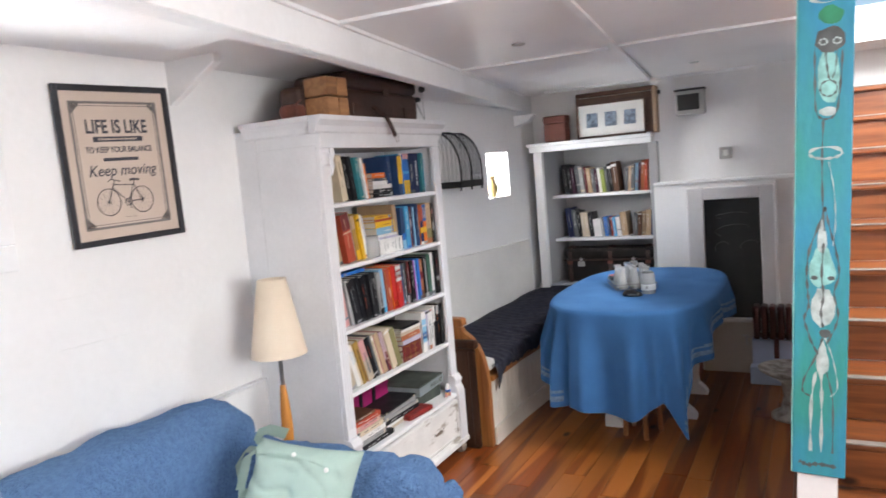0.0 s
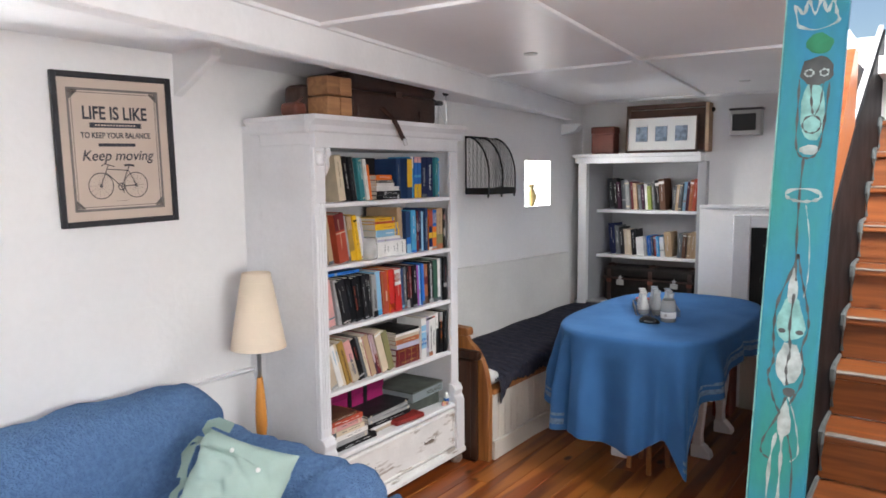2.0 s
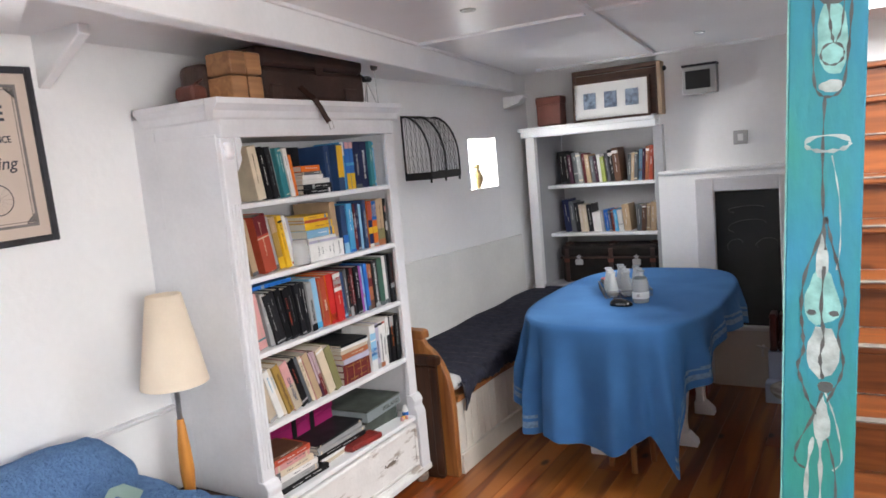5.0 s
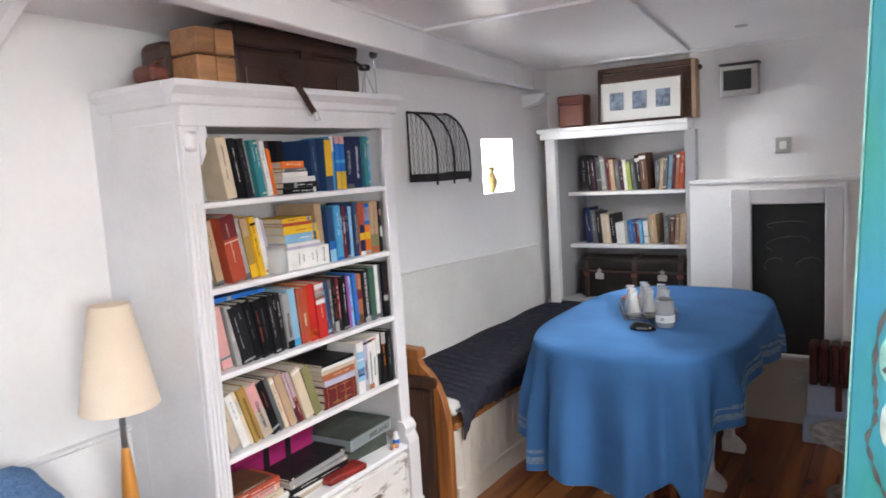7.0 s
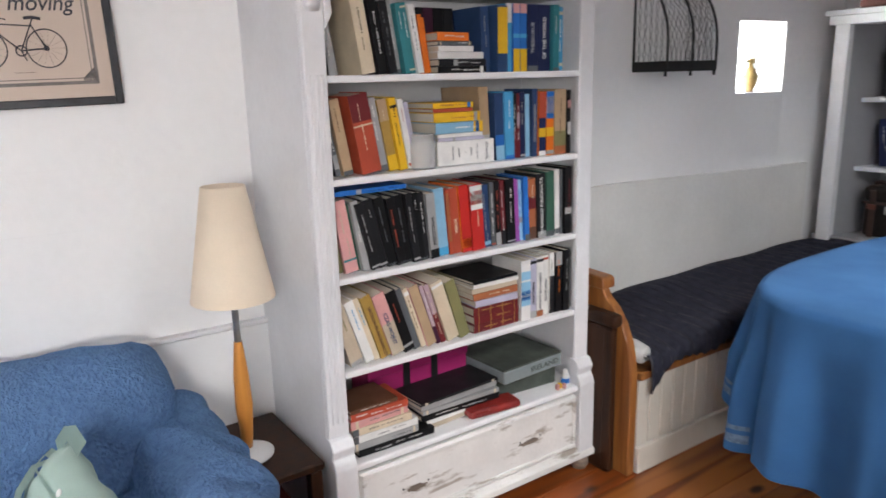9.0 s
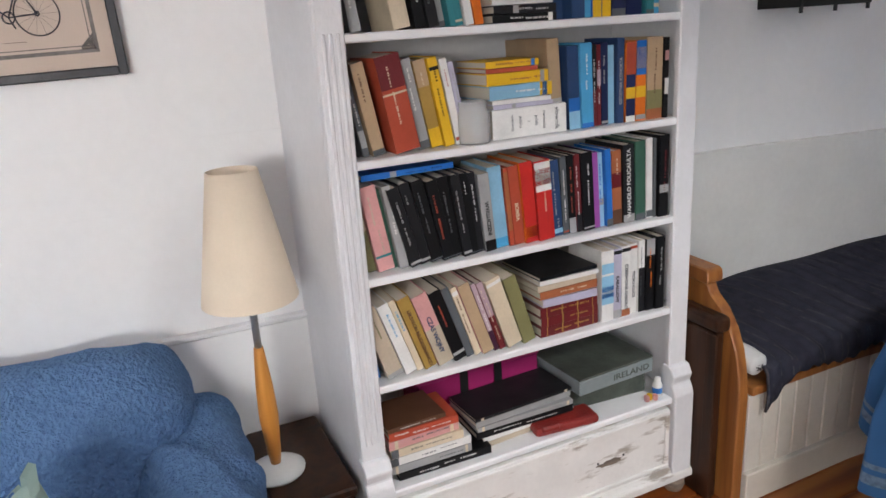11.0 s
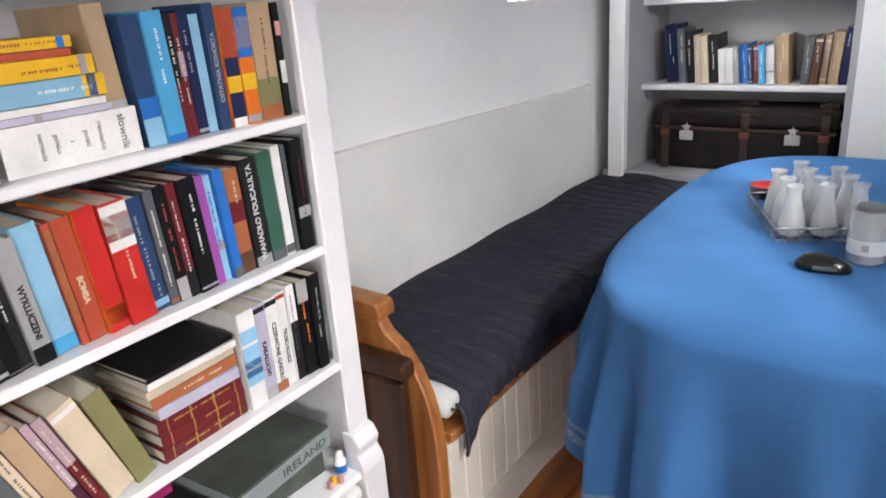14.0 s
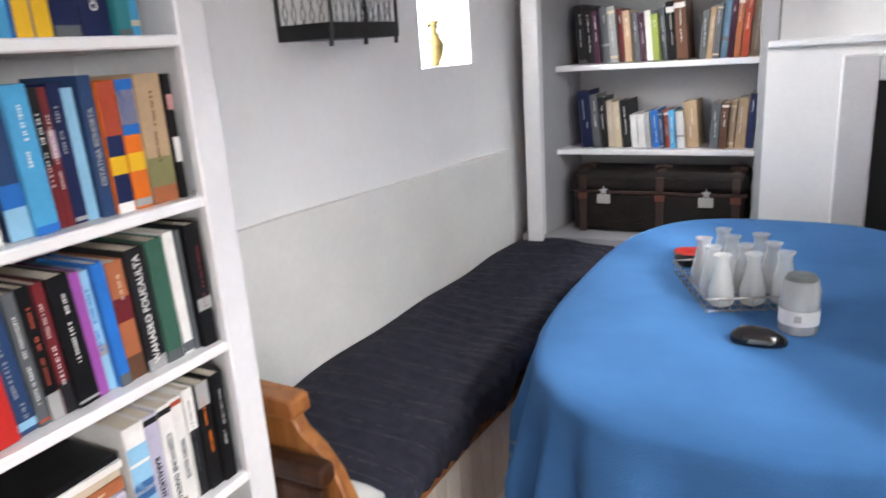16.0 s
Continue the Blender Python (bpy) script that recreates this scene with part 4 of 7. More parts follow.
# ---- poster ----
def poster():
    yc, zc = -0.629, 1.633
    slope = (wall_x(-0.42) - wall_x(-0.9)) / 0.48
    W, H = 0.485, 0.575
    base = Matrix(((0, 0, 1, 0), (1, 0, 0, 0), (0, 1, 0, 0), (0, 0, 0, 1)))
    m = Matrix.Translation((wall_x(yc) + 0.012, yc, zc)) @ pose(0, 0, 0, 0, 0, -math.degrees(math.atan(slope))) @ pose(0, 0, 0, 1.2, 0, 0) @ base @ Matrix.Diagonal((0.925, 0.965, 1, 1))
    ob = thing("framed_poster", m, "tan bicycle poster with dark lettering in a dark frame", "poster")
    fw = 0.022
    for nm, lo, hi in (("frame_side", (-W / 2, -H / 2, 0), (-W / 2 + fw, H / 2, 0.018)), ("frame_side", (W / 2 - fw, -H / 2, 0), (W / 2, H / 2, 0.018)), ("frame_bar", (-W / 2 + fw, H / 2 - fw, 0), (W / 2 - fw, H / 2, 0.018)), ("frame_bar", (-W / 2 + fw, -H / 2, 0), (W / 2 - fw, -H / 2 + fw, 0.018))):
        part(nm, box(lo, hi, 0.003), FRAMEB, ob)
    sheet = part("sheet", box((-W / 2 + fw, -H / 2 + fw, 0), (W / 2 - fw, H / 2 - fw, 0.005)), PAPER, ob)
    z = 0.0062
    iw, ih = W / 2 - fw - 0.035, H / 2 - fw - 0.035
    bm = bmesh.new()
    for k, t in ((0.0, 0.009), (0.015, 0.0025)):
        add_box(bm, (-iw + k, ih - k - t, z - 0.001), (iw - k, ih - k, z))
        add_box(bm, (-iw + k, -ih + k, z - 0.001), (iw - k, -ih + k + t, z))
        add_box(bm, (-iw + k, -ih + k + t, z - 0.001), (-iw + k + t, ih - k - t, z))
        add_box(bm, (iw - k - t, -ih + k + t, z - 0.001), (iw - k, ih - k - t, z))
    part("border", bm, INKL, sheet)
    for sx in (-1, 1):
        for sy in (-1, 1):
            bm = bmesh.new()
            for j in range(6):
                add_tube(bm, [(sx * (iw - 0.006 - 0.006 * j), sy * (ih - 0.008), z), (sx * (iw - 0.018 - 0.004 * j), sy * (ih - 0.024 + 0.002 * j), z), (sx * (iw - 0.008), sy * (ih - 0.012 - 0.006 * j), z)], 0.0022, 4)
            part("corner_scroll", bm, INKL, sheet)
    writing("lettering", "LIFE IS LIKE", 0.068, INK, sheet, Matrix.Translation((0.0, 0.137, z)), 0.0016, squeeze=0.80)
    writing("lettering", "TO KEEP YOUR BALANCE", 0.030, INK, sheet, Matrix.Translation((0.0, 0.055, z)), 0.0007, squeeze=0.82)
    writing("lettering", "Keep moving", 0.056, INK, sheet, Matrix.Translation((0.0, -0.022, z)), 0.0004, squeeze=0.98, shear=0.25)
    for x, y, w, h in ((0, 0.094, 0.105, 0.019), (0, 0.020, 0.075, 0.012)):
        part("printed_bar", box((-w + x, y - h / 2, z - 0.001), (w + x, y + h / 2, z)), INK, sheet)
        for i in range(14):
            part("printed_word", box((-w * 0.8 + x + i * w * 0.115, y - h * 0.16, z), (-w * 0.8 + x + i * w * 0.115 + w * 0.07, y + h * 0.16, z + 0.0006)), PAPER, sheet) if h > 0.015 else None
    # bicycle drawing
    bm = bmesh.new()
    cz = z + 0.0004
    A, B = (-0.078, -0.135), (0.066, -0.135)
    R = 0.049
    for cx, cy in (A, B):
        add_tube(bm, [(cx + R * math.cos(a), cy + R * math.sin(a), cz) for a in [i * math.pi / 16 for i in range(32)]], 0.0016, 4, True)
        add_tube(bm, [(cx + 0.005 * math.cos(a), cy + 0.005 * math.sin(a), cz) for a in [i * math.pi / 4 for i in range(8)]], 0.0016, 4, True)
        for i in range(7):
            a = i * math.pi / 7
            add_tube(bm, [(cx - R * math.cos(a), cy - R * math.sin(a), cz), (cx + R * math.cos(a), cy + R * math.sin(a), cz)], 0.0003, 3)
    head, seat, crank = (-0.050, -0.068), (0.036, -0.075), (0.004, -0.140)
    for p, q in ((A, (-0.044, -0.055)), ((-0.050, -0.072), (0.036, -0.078)), ((-0.055, -0.085), crank), (crank, (0.042, -0.060)), (B, crank), (B, seat), ((0.004, -0.14), (0.014, -0.165)), ((-0.044, -0.055), (-0.020, -0.062))):
        add_tube(bm, [(p[0], p[1], cz), (q[0], q[1], cz)], 0.0017, 4)
    add_tube(bm, [(0.022, -0.058, cz), (0.042, -0.056, cz), (0.062, -0.060, cz)], 0.0042, 5)
    add_tube(bm, [(-0.044, -0.055, cz), (-0.060, -0.052, cz), (-0.072, -0.060, cz)], 0.0016, 4)
    add_tube(bm, [(0.004 + 0.013 * math.cos(a), -0.14 + 0.013 * math.sin(a), cz) for a in [i * math.pi / 8 for i in range(16)]], 0.0018, 4, True)
    for p in ((-0.014, 0.0),):
        add_tube(bm, [(-0.02, -0.195, cz), (0.03, -0.195, cz)], 0.0006, 3)
    part("bicycle_print", bm, INK, sheet)
    return ob


poster()

# ---- bench ----
def bench_front_x(y):
    return 0.155 if y < 1.5 else 0.155 + 0.06 * (y - 1.5)


BN = Vector((0, 1.05, 0))
bench = thing("built_in_bench", BN, "cream beadboard bench built along the hull side", "bench")
ys = [1.045 + i * 0.0655 for i in range(26)]
for a, b in zip(ys, ys[1:]):
    xa, xb = bench_front_x(a), bench_front_x(b)
    part("slat", prism([(xa - 0.02, a + 0.002 - BN.y), (xa, a + 0.002 - BN.y), (xb, b - 0.002 - BN.y), (xb - 0.02, b - 0.002 - BN.y)], "z", 0.10, 0.355, 0.0025), CREAM, bench)
part("plinth", prism([(bench_front_x(1.045) - 0.02, -0.005), (0.17, -0.005), (0.17, 0.45), (bench_front_x(2.68) + 0.015, 1.63), (0.04, 1.63)], "z", 0.0, 0.10, 0.003), CREAM, bench)
part("seat_board", prism([(wall_x(1.05), 0.0), (0.165, 0.0), (0.165, 0.45), (bench_front_x(2.68) + 0.01, 1.63), (wall_x(2.68), 1.63)], "z", 0.357, 0.385, 0.003), PINE, bench)
bm = along_wall(0.99, 2.665, 0.40, 0.955, 0.022, 14)
bmesh.ops.translate(bm, verts=bm.verts, vec=-BN)
part("back_board", bm, BEIGE, bench, "off-white painted backrest board")

endb = thing("bench_end", (0, 1.02, 0), "honey pine bench end board with a curved top", "bench end")
part("board", prism([(-0.36, 0.0), (0.158, 0.0), (0.160, 0.36), (0.153, 0.43), (0.138, 0.50), (0.112, 0.56), (0.076, 0.61), (0.034, 0.642), (0.020, 0.668), (-0.36, 0.676)], "y", -0.018, 0.018, 0.004), PINE, endb)
part("rail_cap", prism([(-0.36, 0.678), (0.028, 0.670), (0.034, 0.680), (0.030, 0.708), (0.020, 0.714), (-0.36, 0.724)], "y", -0.03, 0.03, 0.004), PINE, endb)
darkb = thing("dark_cabinet", (0, 0.98, 0), "narrow dark-stained wooden upright against the bench end", "cabinet")
part("board", box((-0.30, -0.022, 0.0), (0.100, 0.018, 0.555), 0.012, 2), DARKW, darkb)
part("cap", box((-0.30, -0.030, 0.556), (0.122, 0.02, 0.605), 0.016, 3), DARKW, darkb)
part("moulding", box((0.07, -0.026, 0.02), (0.112, -0.017, 0.55), 0.004), DARKW, darkb)

# mattress and blanket
mat_ob = thing("bench_mattress", (0, 1.06, 0.386), "white floral mattress rolled under the blanket", "mattress")
part("pad", prism([(wall_x(1.08) + 0.03, 0.05), (0.11, 0.05), (0.11, 0.45), (0.05, 1.58), (wall_x(2.66) + 0.03, 1.58)], "z", 0.0, 0.055, 0.012), ROLLW, mat_ob)
part("rolled_end", tube([(-0.30, 0.022, 0.062), (-0.05, 0.018, 0.066), (0.11, 0.016, 0.064), (0.150, 0.016, 0.060), (0.158, 0.016, 0.058)], [0.036, 0.038, 0.038, 0.034, 0.024], 16), ROLLW, mat_ob, smooth=True)
bm = bmesh.new()
rnd = random.Random(3)
for k in range(7):
    a = 0.3 + k * 0.9
    c, sn = math.cos(a), math.sin(a)
    loop = [(0.1588 - 0.0012 * (q > 2), 0.016 + (0.006 + 0.0075 * q / 3) * c - 0.004 * math.sin(math.pi * q / 3) * sn, 0.058 + (0.006 + 0.0075 * q / 3) * sn + 0.004 * math.sin(math.pi * q / 3) * c) for q in range(4)]
    add_tube(bm, loop, 0.0018, 4)
part("print", bm, BLACK, mat_ob)


def blanket():
    """A ribbed navy blanket over the bench, sagging unevenly over its front edge."""
    bm = bmesh.new()
    nu, nv = 34, 330
    rows = []
    for i in range(nv + 1):
        y = 1.085 + (2.70 - 1.085) * i / nv
        xf = bench_front_x(y) + 0.018
        xb = wall_x(y) + 0.026
        drop = 0.075 + 0.018 * math.sin(y * 9) + 0.012 * math.sin(y * 23 + 1) + (0.05 if i < 24 else 0) * (1 - i / 24)
        row = []
        for k in range(nu + 1):
            f = k / nu
            rib = 0.005 * min(1, f * 9) * math.sin((y + 0.10 * f) * 2 * math.pi / 0.052) + 0.076 * (y - 1.085)
            wav = 0.006 * math.sin(4.1 * y + 7 * f) + 0.004 * math.sin(13 * y - 5 * f)
            if f < 0.74:
                g = f / 0.74
                x = xb + (xf - xb) * g
                z = 0.462 + rib + wav - 0.012 * g * g - 0.02 * max(0, g - 0.9) * 10 * 0.4
                if g < 0.12:
                    z -= 0.01 * (1 - g / 0.12)
            else:
                g = (f - 0.74) / 0.26
                x = xf + 0.012 * math.sin(math.pi * g * 0.8) + 0.006 * math.sin(y * 31)
                z = 0.442 + rib + wav - g * drop
            row.append(bm.verts.new((x, y, z)))
        rows.append(row)
    for a, b in zip(rows, rows[1:]):
        for k in range(nu):
            f = bm.faces.new((a[k], a[k + 1], b[k + 1], b[k]))
            i = rows.index(a) if k == 0 else i
            if (i % 21 in (0, 4) or i % 63 == 12) and noise.noise(Vector((i * 0.9, k * 0.4, 1.0))) > -0.22:
                f.material_index = 1
    bmesh.ops.recalc_face_normals(bm, faces=bm.faces)
    bmesh.ops.solidify(bm, geom=bm.faces[:], thickness=0.008)
    return bm


throw_over = solid("bench_blanket", blanket(), NAVY, "dark navy ribbed blanket with thin grey stripes on the bench", "blanket", smooth=True)
throw_over.data.materials.append(mat("grey_blanket_stripe", (0.058, 0.057, 0.068), 0.9, vary=0.3, scale=60, grain=300, bump=0.2, spec=0.2))

# ---- table ----
TX, TY, TA, TB, TE = 0.822, 1.815, 0.445, 0.742, 3.0


def table_edge(a, grow=0.0):
    c, s = math.cos(a), math.sin(a)
    return ((TA + grow) * math.copysign(abs(c) ** (2 / TE), c), (TB + grow) * math.copysign(abs(s) ** (2 / TE), s))


table = thing("dining_table", (TX, TY, 0), "white painted dining table under a blue cloth", "table")
part("tabletop", prism([table_edge(i * math.pi / 24, -0.006) for i in range(48)], "z", 0.715, 0.744, 0.003), TRIM, table)
for x, y in ((-0.14, -0.32), (0.22, -0.09), (-0.14, 0.36), (0.22, 0.36)):
    part("leg", prism([(x - 0.025, 0.05), (x + 0.025, 0.05), (x + 0.02, 0.12), (x + 0.035, 0.3), (x + 0.03, 0.714), (x - 0.03, 0.714), (x - 0.035, 0.3), (x - 0.02, 0.12)], "y", y - 0.03, y + 0.03, 0.004), TRIM, table)
    part("foot", prism([(x - 0.03, 0.0), (x + 0.075, 0.0), (x + 0.07, 0.03), (x + 0.03, 0.07), (x - 0.03, 0.07)], "y", y - 0.032, y + 0.032, 0.004), TRIM, table)
seat = thing("wooden_stool", (0.86, 1.42, 0), "small brown wooden stool pushed under the table", "stool")
part("seat", lathe([(0, 0.40), (0.14, 0.40), (0.15, 0.415), (0.14, 0.43), (0, 0.43)], 20), PINE, seat)
for x, y in ((-0.07, -0.05), (0.05, -0.09), (0.10, 0.06), (-0.06, 0.10)):
    part("leg", tube([(x, y, 0.0), (x * 0.8, y * 0.8, 0.40)], 0.014, 8), PINE, seat)


def tablecloth():
    bm = bmesh.new()
    n, m = 320, 34
    rings = []
    hems = []
    for i in range(n):
        a = 2 * math.pi * i / n
        ex, ey = table_edge(a)
        # a square cloth: its corners hang lowest
        hang = 0.30
        for ca, extra, w in ((-math.pi * 0.5, 0.22, 0.55), (-math.pi * 0.325, 0.26, 0.13), (-math.pi * 0.68, 0.16, 0.20), (math.pi, 0.14, 0.5), (-math.pi * 0.02, -0.14, 0.55)):
            d = (a - ca + math.pi) % (2 * math.pi) - math.pi
            hang += extra * math.exp(-(d / w) ** 2)
        hang += 0.014 * math.sin(7 * a) + 0.010 * math.sin(13 * a + 1.0)
        hems.append(min(hang, 0.725))
    for r in (0.0, 0.2, 0.4, 0.6, 0.78, 0.9, 0.965, 1.0):
        ring = []
        for i in range(n):
            a = 2 * math.pi * i / n
            ex, ey = table_edge(a)
            z = 0.7495 - (0.004 if r == 1.0 else 0.0)
            ring.append(bm.verts.new((ex * r, ey * r, z)) if r > 0 else None)
        rings.append(ring)
    centre = bm.verts.new((0, 0, 0.7495))
    for k in range(1, m + 1):
        g = k / m
        ring = []
        for i in range(n):
            a = 2 * math.pi * i / n
            ex, ey = table_edge(a)
            nx, ny = math.cos(a) * TB, math.sin(a) * TA
            ln = math.hypot(nx, ny)
            nx, ny = nx / ln, ny / ln
            fold = (0.55 * math.sin(17 * a + 1.3 * math.sin(3 * a)) + 0.35 * math.sin(29 * a + 0.7) + 0.3 * math.sin(11 * a + 2))
            amp = 0.060 * min(1, g * 1.7) ** 1.2 * min(1.0, hems[i] / 0.4)
            out = 0.004 + (0.010 * min(1, g * 6) + 0.028 * g) * min(1.0, hems[i] / 0.4) + amp * fold
            z = 0.7455 - 0.012 * min(1, g * 8) - (hems[i] - 0.012) * g
            ring.append(bm.verts.new((ex + nx * out, ey + ny * out, z)))
        rings.append(ring)
    for i in range(n):
        j = (i + 1) % n
        bm.faces.new((centre, rings[1][i], rings[1][j]))
    for q, (a, b) in enumerate(zip(rings[1:], rings[2:])):
        g = (q - 5.5) / m
        for i in range(n):
            j = (i + 1) % n
            f = bm.faces.new((a[i], b[i], b[j], a[j]))
            from_hem = (1 - g) * hems[i]
            mid = (2 * math.pi * i / n + math.pi / 2 + math.pi) % (2 * math.pi) - math.pi
            if q > 6 and abs(mid) > 0.5 and (0.035 < from_hem < 0.060 or 0.075 < from_hem < 0.086):
                f.material_index = 1
    bmesh.ops.recalc_face_normals(bm, faces=bm.faces)
    return bm


cloth = solid("tablecloth", tablecloth(), CLOTH, "blue woven tablecloth with pale border hanging in folds", "tablecloth", smooth=True)
cloth.data.materials.append(CLOTHB)
cloth.matrix_world = Matrix.Translation((TX, TY, 0))

# ---- painted post and stairs ----
post = thing("painted_post", Matrix.Translation((1.7155, -0.034, 0)) @ pose(0, 0, 0, 0, 2.22, 0), "white post with a turquoise hand-painted figure panel", "post")
part("shaft", box((-0.058, 0.02, 0.003), (0.054, 0.12, CEILING_Z - 0.006), 0.004), TRIM, post)
panel = part("panel", box((-0.0715, -0.006, 0.498), (0.0715, 0.0195, CEILING_Z - 0.008), 0.003), TEAL, post, "turquoise painted board with an abstract figure")
part("edge", box((-0.0750, -0.004, 0.500), (-0.0720, 0.018, CEILING_Z - 0.009)), PPALE, panel)
HEIGHTS = ((0.40, 0.510), (0.545, 0.745), (0.735, 0.945), (1.005, 1.108), (1.30, 1.318), (2.1, 2.055))


def figure(x, z):
    """Spreads the figure over the board's width and height."""
    for (a, u), (b, v) in zip(HEIGHTS, HEIGHTS[1:]):
        if z <= b:
            break
    return x * 0.97, u + (v - u) * (z - a) / (b - a)


def stroke(pts, width, material, lift=0.0):
    """A brush line on the post's front, uneven in width."""
    bm = bmesh.new()
    top, bot = [], []
    pts = [figure(x, z) for x, z in pts]
    n = len(pts)
    for i, (x, z) in enumerate(pts):
        x0, z0 = pts[max(0, i - 1)]
        x1, z1 = pts[min(n - 1, i + 1)]
        d = Vector((x1 - x0, z1 - z0))
        d.normalize()
        w = width * 1.05 * (0.7 + 0.5 * math.sin(i * 1.7 + x * 90)) / 2
        top.append(bm.verts.new((x - d.y * w, -0.0075 - lift, z + d.x * w)))
        bot.append(bm.verts.new((x + d.y * w, -0.0075 - lift, z - d.x * w)))
    for i in range(n - 1):
        bm.faces.new((top[i], bot[i], bot[i + 1], top[i + 1]))
    bmesh.ops.recalc_face_normals(bm, faces=bm.faces)
    part("brush_stroke", bm, material, panel)


def blot(cx, cz, rx, rz, material, lift=0.0, seed=1, taper=0.0):
    r = random.Random(seed)
    o = []
    for i in range(18):
        a = i * math.pi / 9
        k = r.uniform(0.9, 1.08)
        o.append(figure(cx + rx * k * math.cos(a) * (1 - taper * math.sin(a)), cz + rz * k * math.sin(a)))
    part("brush_patch", prism(o, "y", -0.0070 - lift, -0.0060), material, panel)


def curve(pts, steps=5):
    out = []
    for i in range(len(pts) - 1):
        p0, p1, p2, p3 = pts[max(0, i - 1)], pts[i], pts[i + 1], pts[min(len(pts) - 1, i + 2)]
        for k in range(steps):
            t = k / steps
            out.append(tuple(0.5 * (2 * p1[j] + (p2[j] - p0[j]) * t + (2 * p0[j] - 5 * p1[j] + 4 * p2[j] - p3[j]) * t * t + (3 * p1[j] - p0[j] - 3 * p2[j] + p3[j]) * t ** 3) for j in range(2)))
    return out + [pts[-1]]


def ring(cx, cz, rx, rz):
    return [(cx + rx * math.cos(i * math.pi / 12), cz + rz * math.sin(i * math.pi / 12)) for i in range(25)]


blot(0.012, 1.885, 0.032, 0.028, PGREEN, 0, 2)
blot(0.012, 1.812, 0.040, 0.040, PGREY, 0.0002, 3)
blot(0.010, 1.70, 0.030, 0.085, PPALE, 0, 4)
for s in (-1, 1):
    stroke(ring(0.012 + s * 0.018, 1.806, 0.010, 0.009), 0.005, PWHITE, 0.0006)
blot(0.010, 1.595, 0.024, 0.014, PWHITE, 0.0004, 5)
stroke(ring(0.010, 1.665, 0.022, 0.024), 0.005, PGREY, 0.0004)
stroke(curve([(-0.028, 1.79), (-0.026, 1.70), (-0.022, 1.60), (0.0, 1.572), (0.030, 1.59), (0.040, 1.68), (0.044, 1.78)]), 0.006, PGREY, 0.0004)
stroke(curve([(0.0, 1.78), (0.006, 1.72), (0.012, 1.69)]), 0.006, PGREY, 0.0006)
stroke(curve([(0.03, 1.78), (0.026, 1.72), (0.016, 1.69)]), 0.004, PGREY, 0.0006)
stroke(curve([(-0.042, 1.935), (-0.052, 1.992), (-0.030, 1.965), (-0.022, 2.004), (-0.004, 1.965), (0.010, 2.006), (0.024, 1.966), (0.036, 2.000), (0.046, 1.965), (0.050, 1.94), (0.0, 1.922), (-0.042, 1.935)], 4), 0.008, PWHITE, 0.0004)
stroke(curve([(-0.002, 1.575), (-0.004, 1.45), (0.0, 1.30), (0.006, 1.20)]), 0.006, PGREY, 0.0002)
stroke(ring(0.005, 1.468, 0.043, 0.018), 0.009, PWHITE, 0.0006)
stroke(curve([(0.006, 1.30), (-0.010, 1.22), (-0.034, 1.12), (-0.040, 1.02), (-0.036, 0.93), (-0.034, 0.86), (-0.045, 0.80), (-0.030, 0.72), (-0.005, 0.67)]), 0.007, PGREY, 0.0004)
stroke(curve([(0.006, 1.30), (0.018, 1.22), (0.040, 1.10), (0.046, 1.02), (0.034, 0.93), (0.046, 0.83), (0.036, 0.75), (0.015, 0.70)]), 0.006, PGREY, 0.0004)
stroke(curve([(0.014, 1.44), (0.030, 1.34), (0.034, 1.22), (0.028, 1.14)]), 0.003, PWHITE, 0.0004)
blot(0.000, 1.06, 0.034, 0.10, PPALE, 0, 7, 0.5)
blot(0.006, 0.86, 0.034, 0.10, PWHITE, 0, 8, 0.1)
blot(0.0, 1.18, 0.012, 0.07, PWHITE, 0.0002, 9, 0.6)
for s in (-1, 1):
    blot(0.003 + s * 0.022, 1.005, 0.010, 0.010, PGREY, 0.0006, 10 + s)
stroke(curve([(0.004, 1.15), (0.0, 1.02), (0.006, 0.92), (0.0, 0.84), (0.006, 0.76)]), 0.007, PGREY, 0.0006)
blot(0.012, 0.735, 0.016, 0.016, PGREY, 0.0004, 14)
stroke(curve([(0.006, 0.72), (-0.014, 0.66), (-0.042, 0.60), (-0.046, 0.56), (-0.02, 0.545)]), 0.006, PGREY, 0.0002)
stroke(curve([(0.012, 0.72), (0.034, 0.66), (0.048, 0.58), (0.03, 0.55)]), 0.004, PWHITE, 0.0002)
blot(0.006, 0.66, 0.016, 0.05, PWHITE, 0.0002, 15, 0.4)
for x in (-0.022, 0.006, 0.036):
    stroke(curve([(x * 0.5, 0.62), (x, 0.54), (x * 1.05, 0.44)]), 0.009 if x < 0.03 else 0.005, PWHITE if x < 0.03 else PGREY, 0.0003)
stroke(curve([(-0.054, 0.418), (-0.03, 0.412), (0.0, 0.416), (0.048, 0.414)]), 0.014, PGREY, 0.0004)

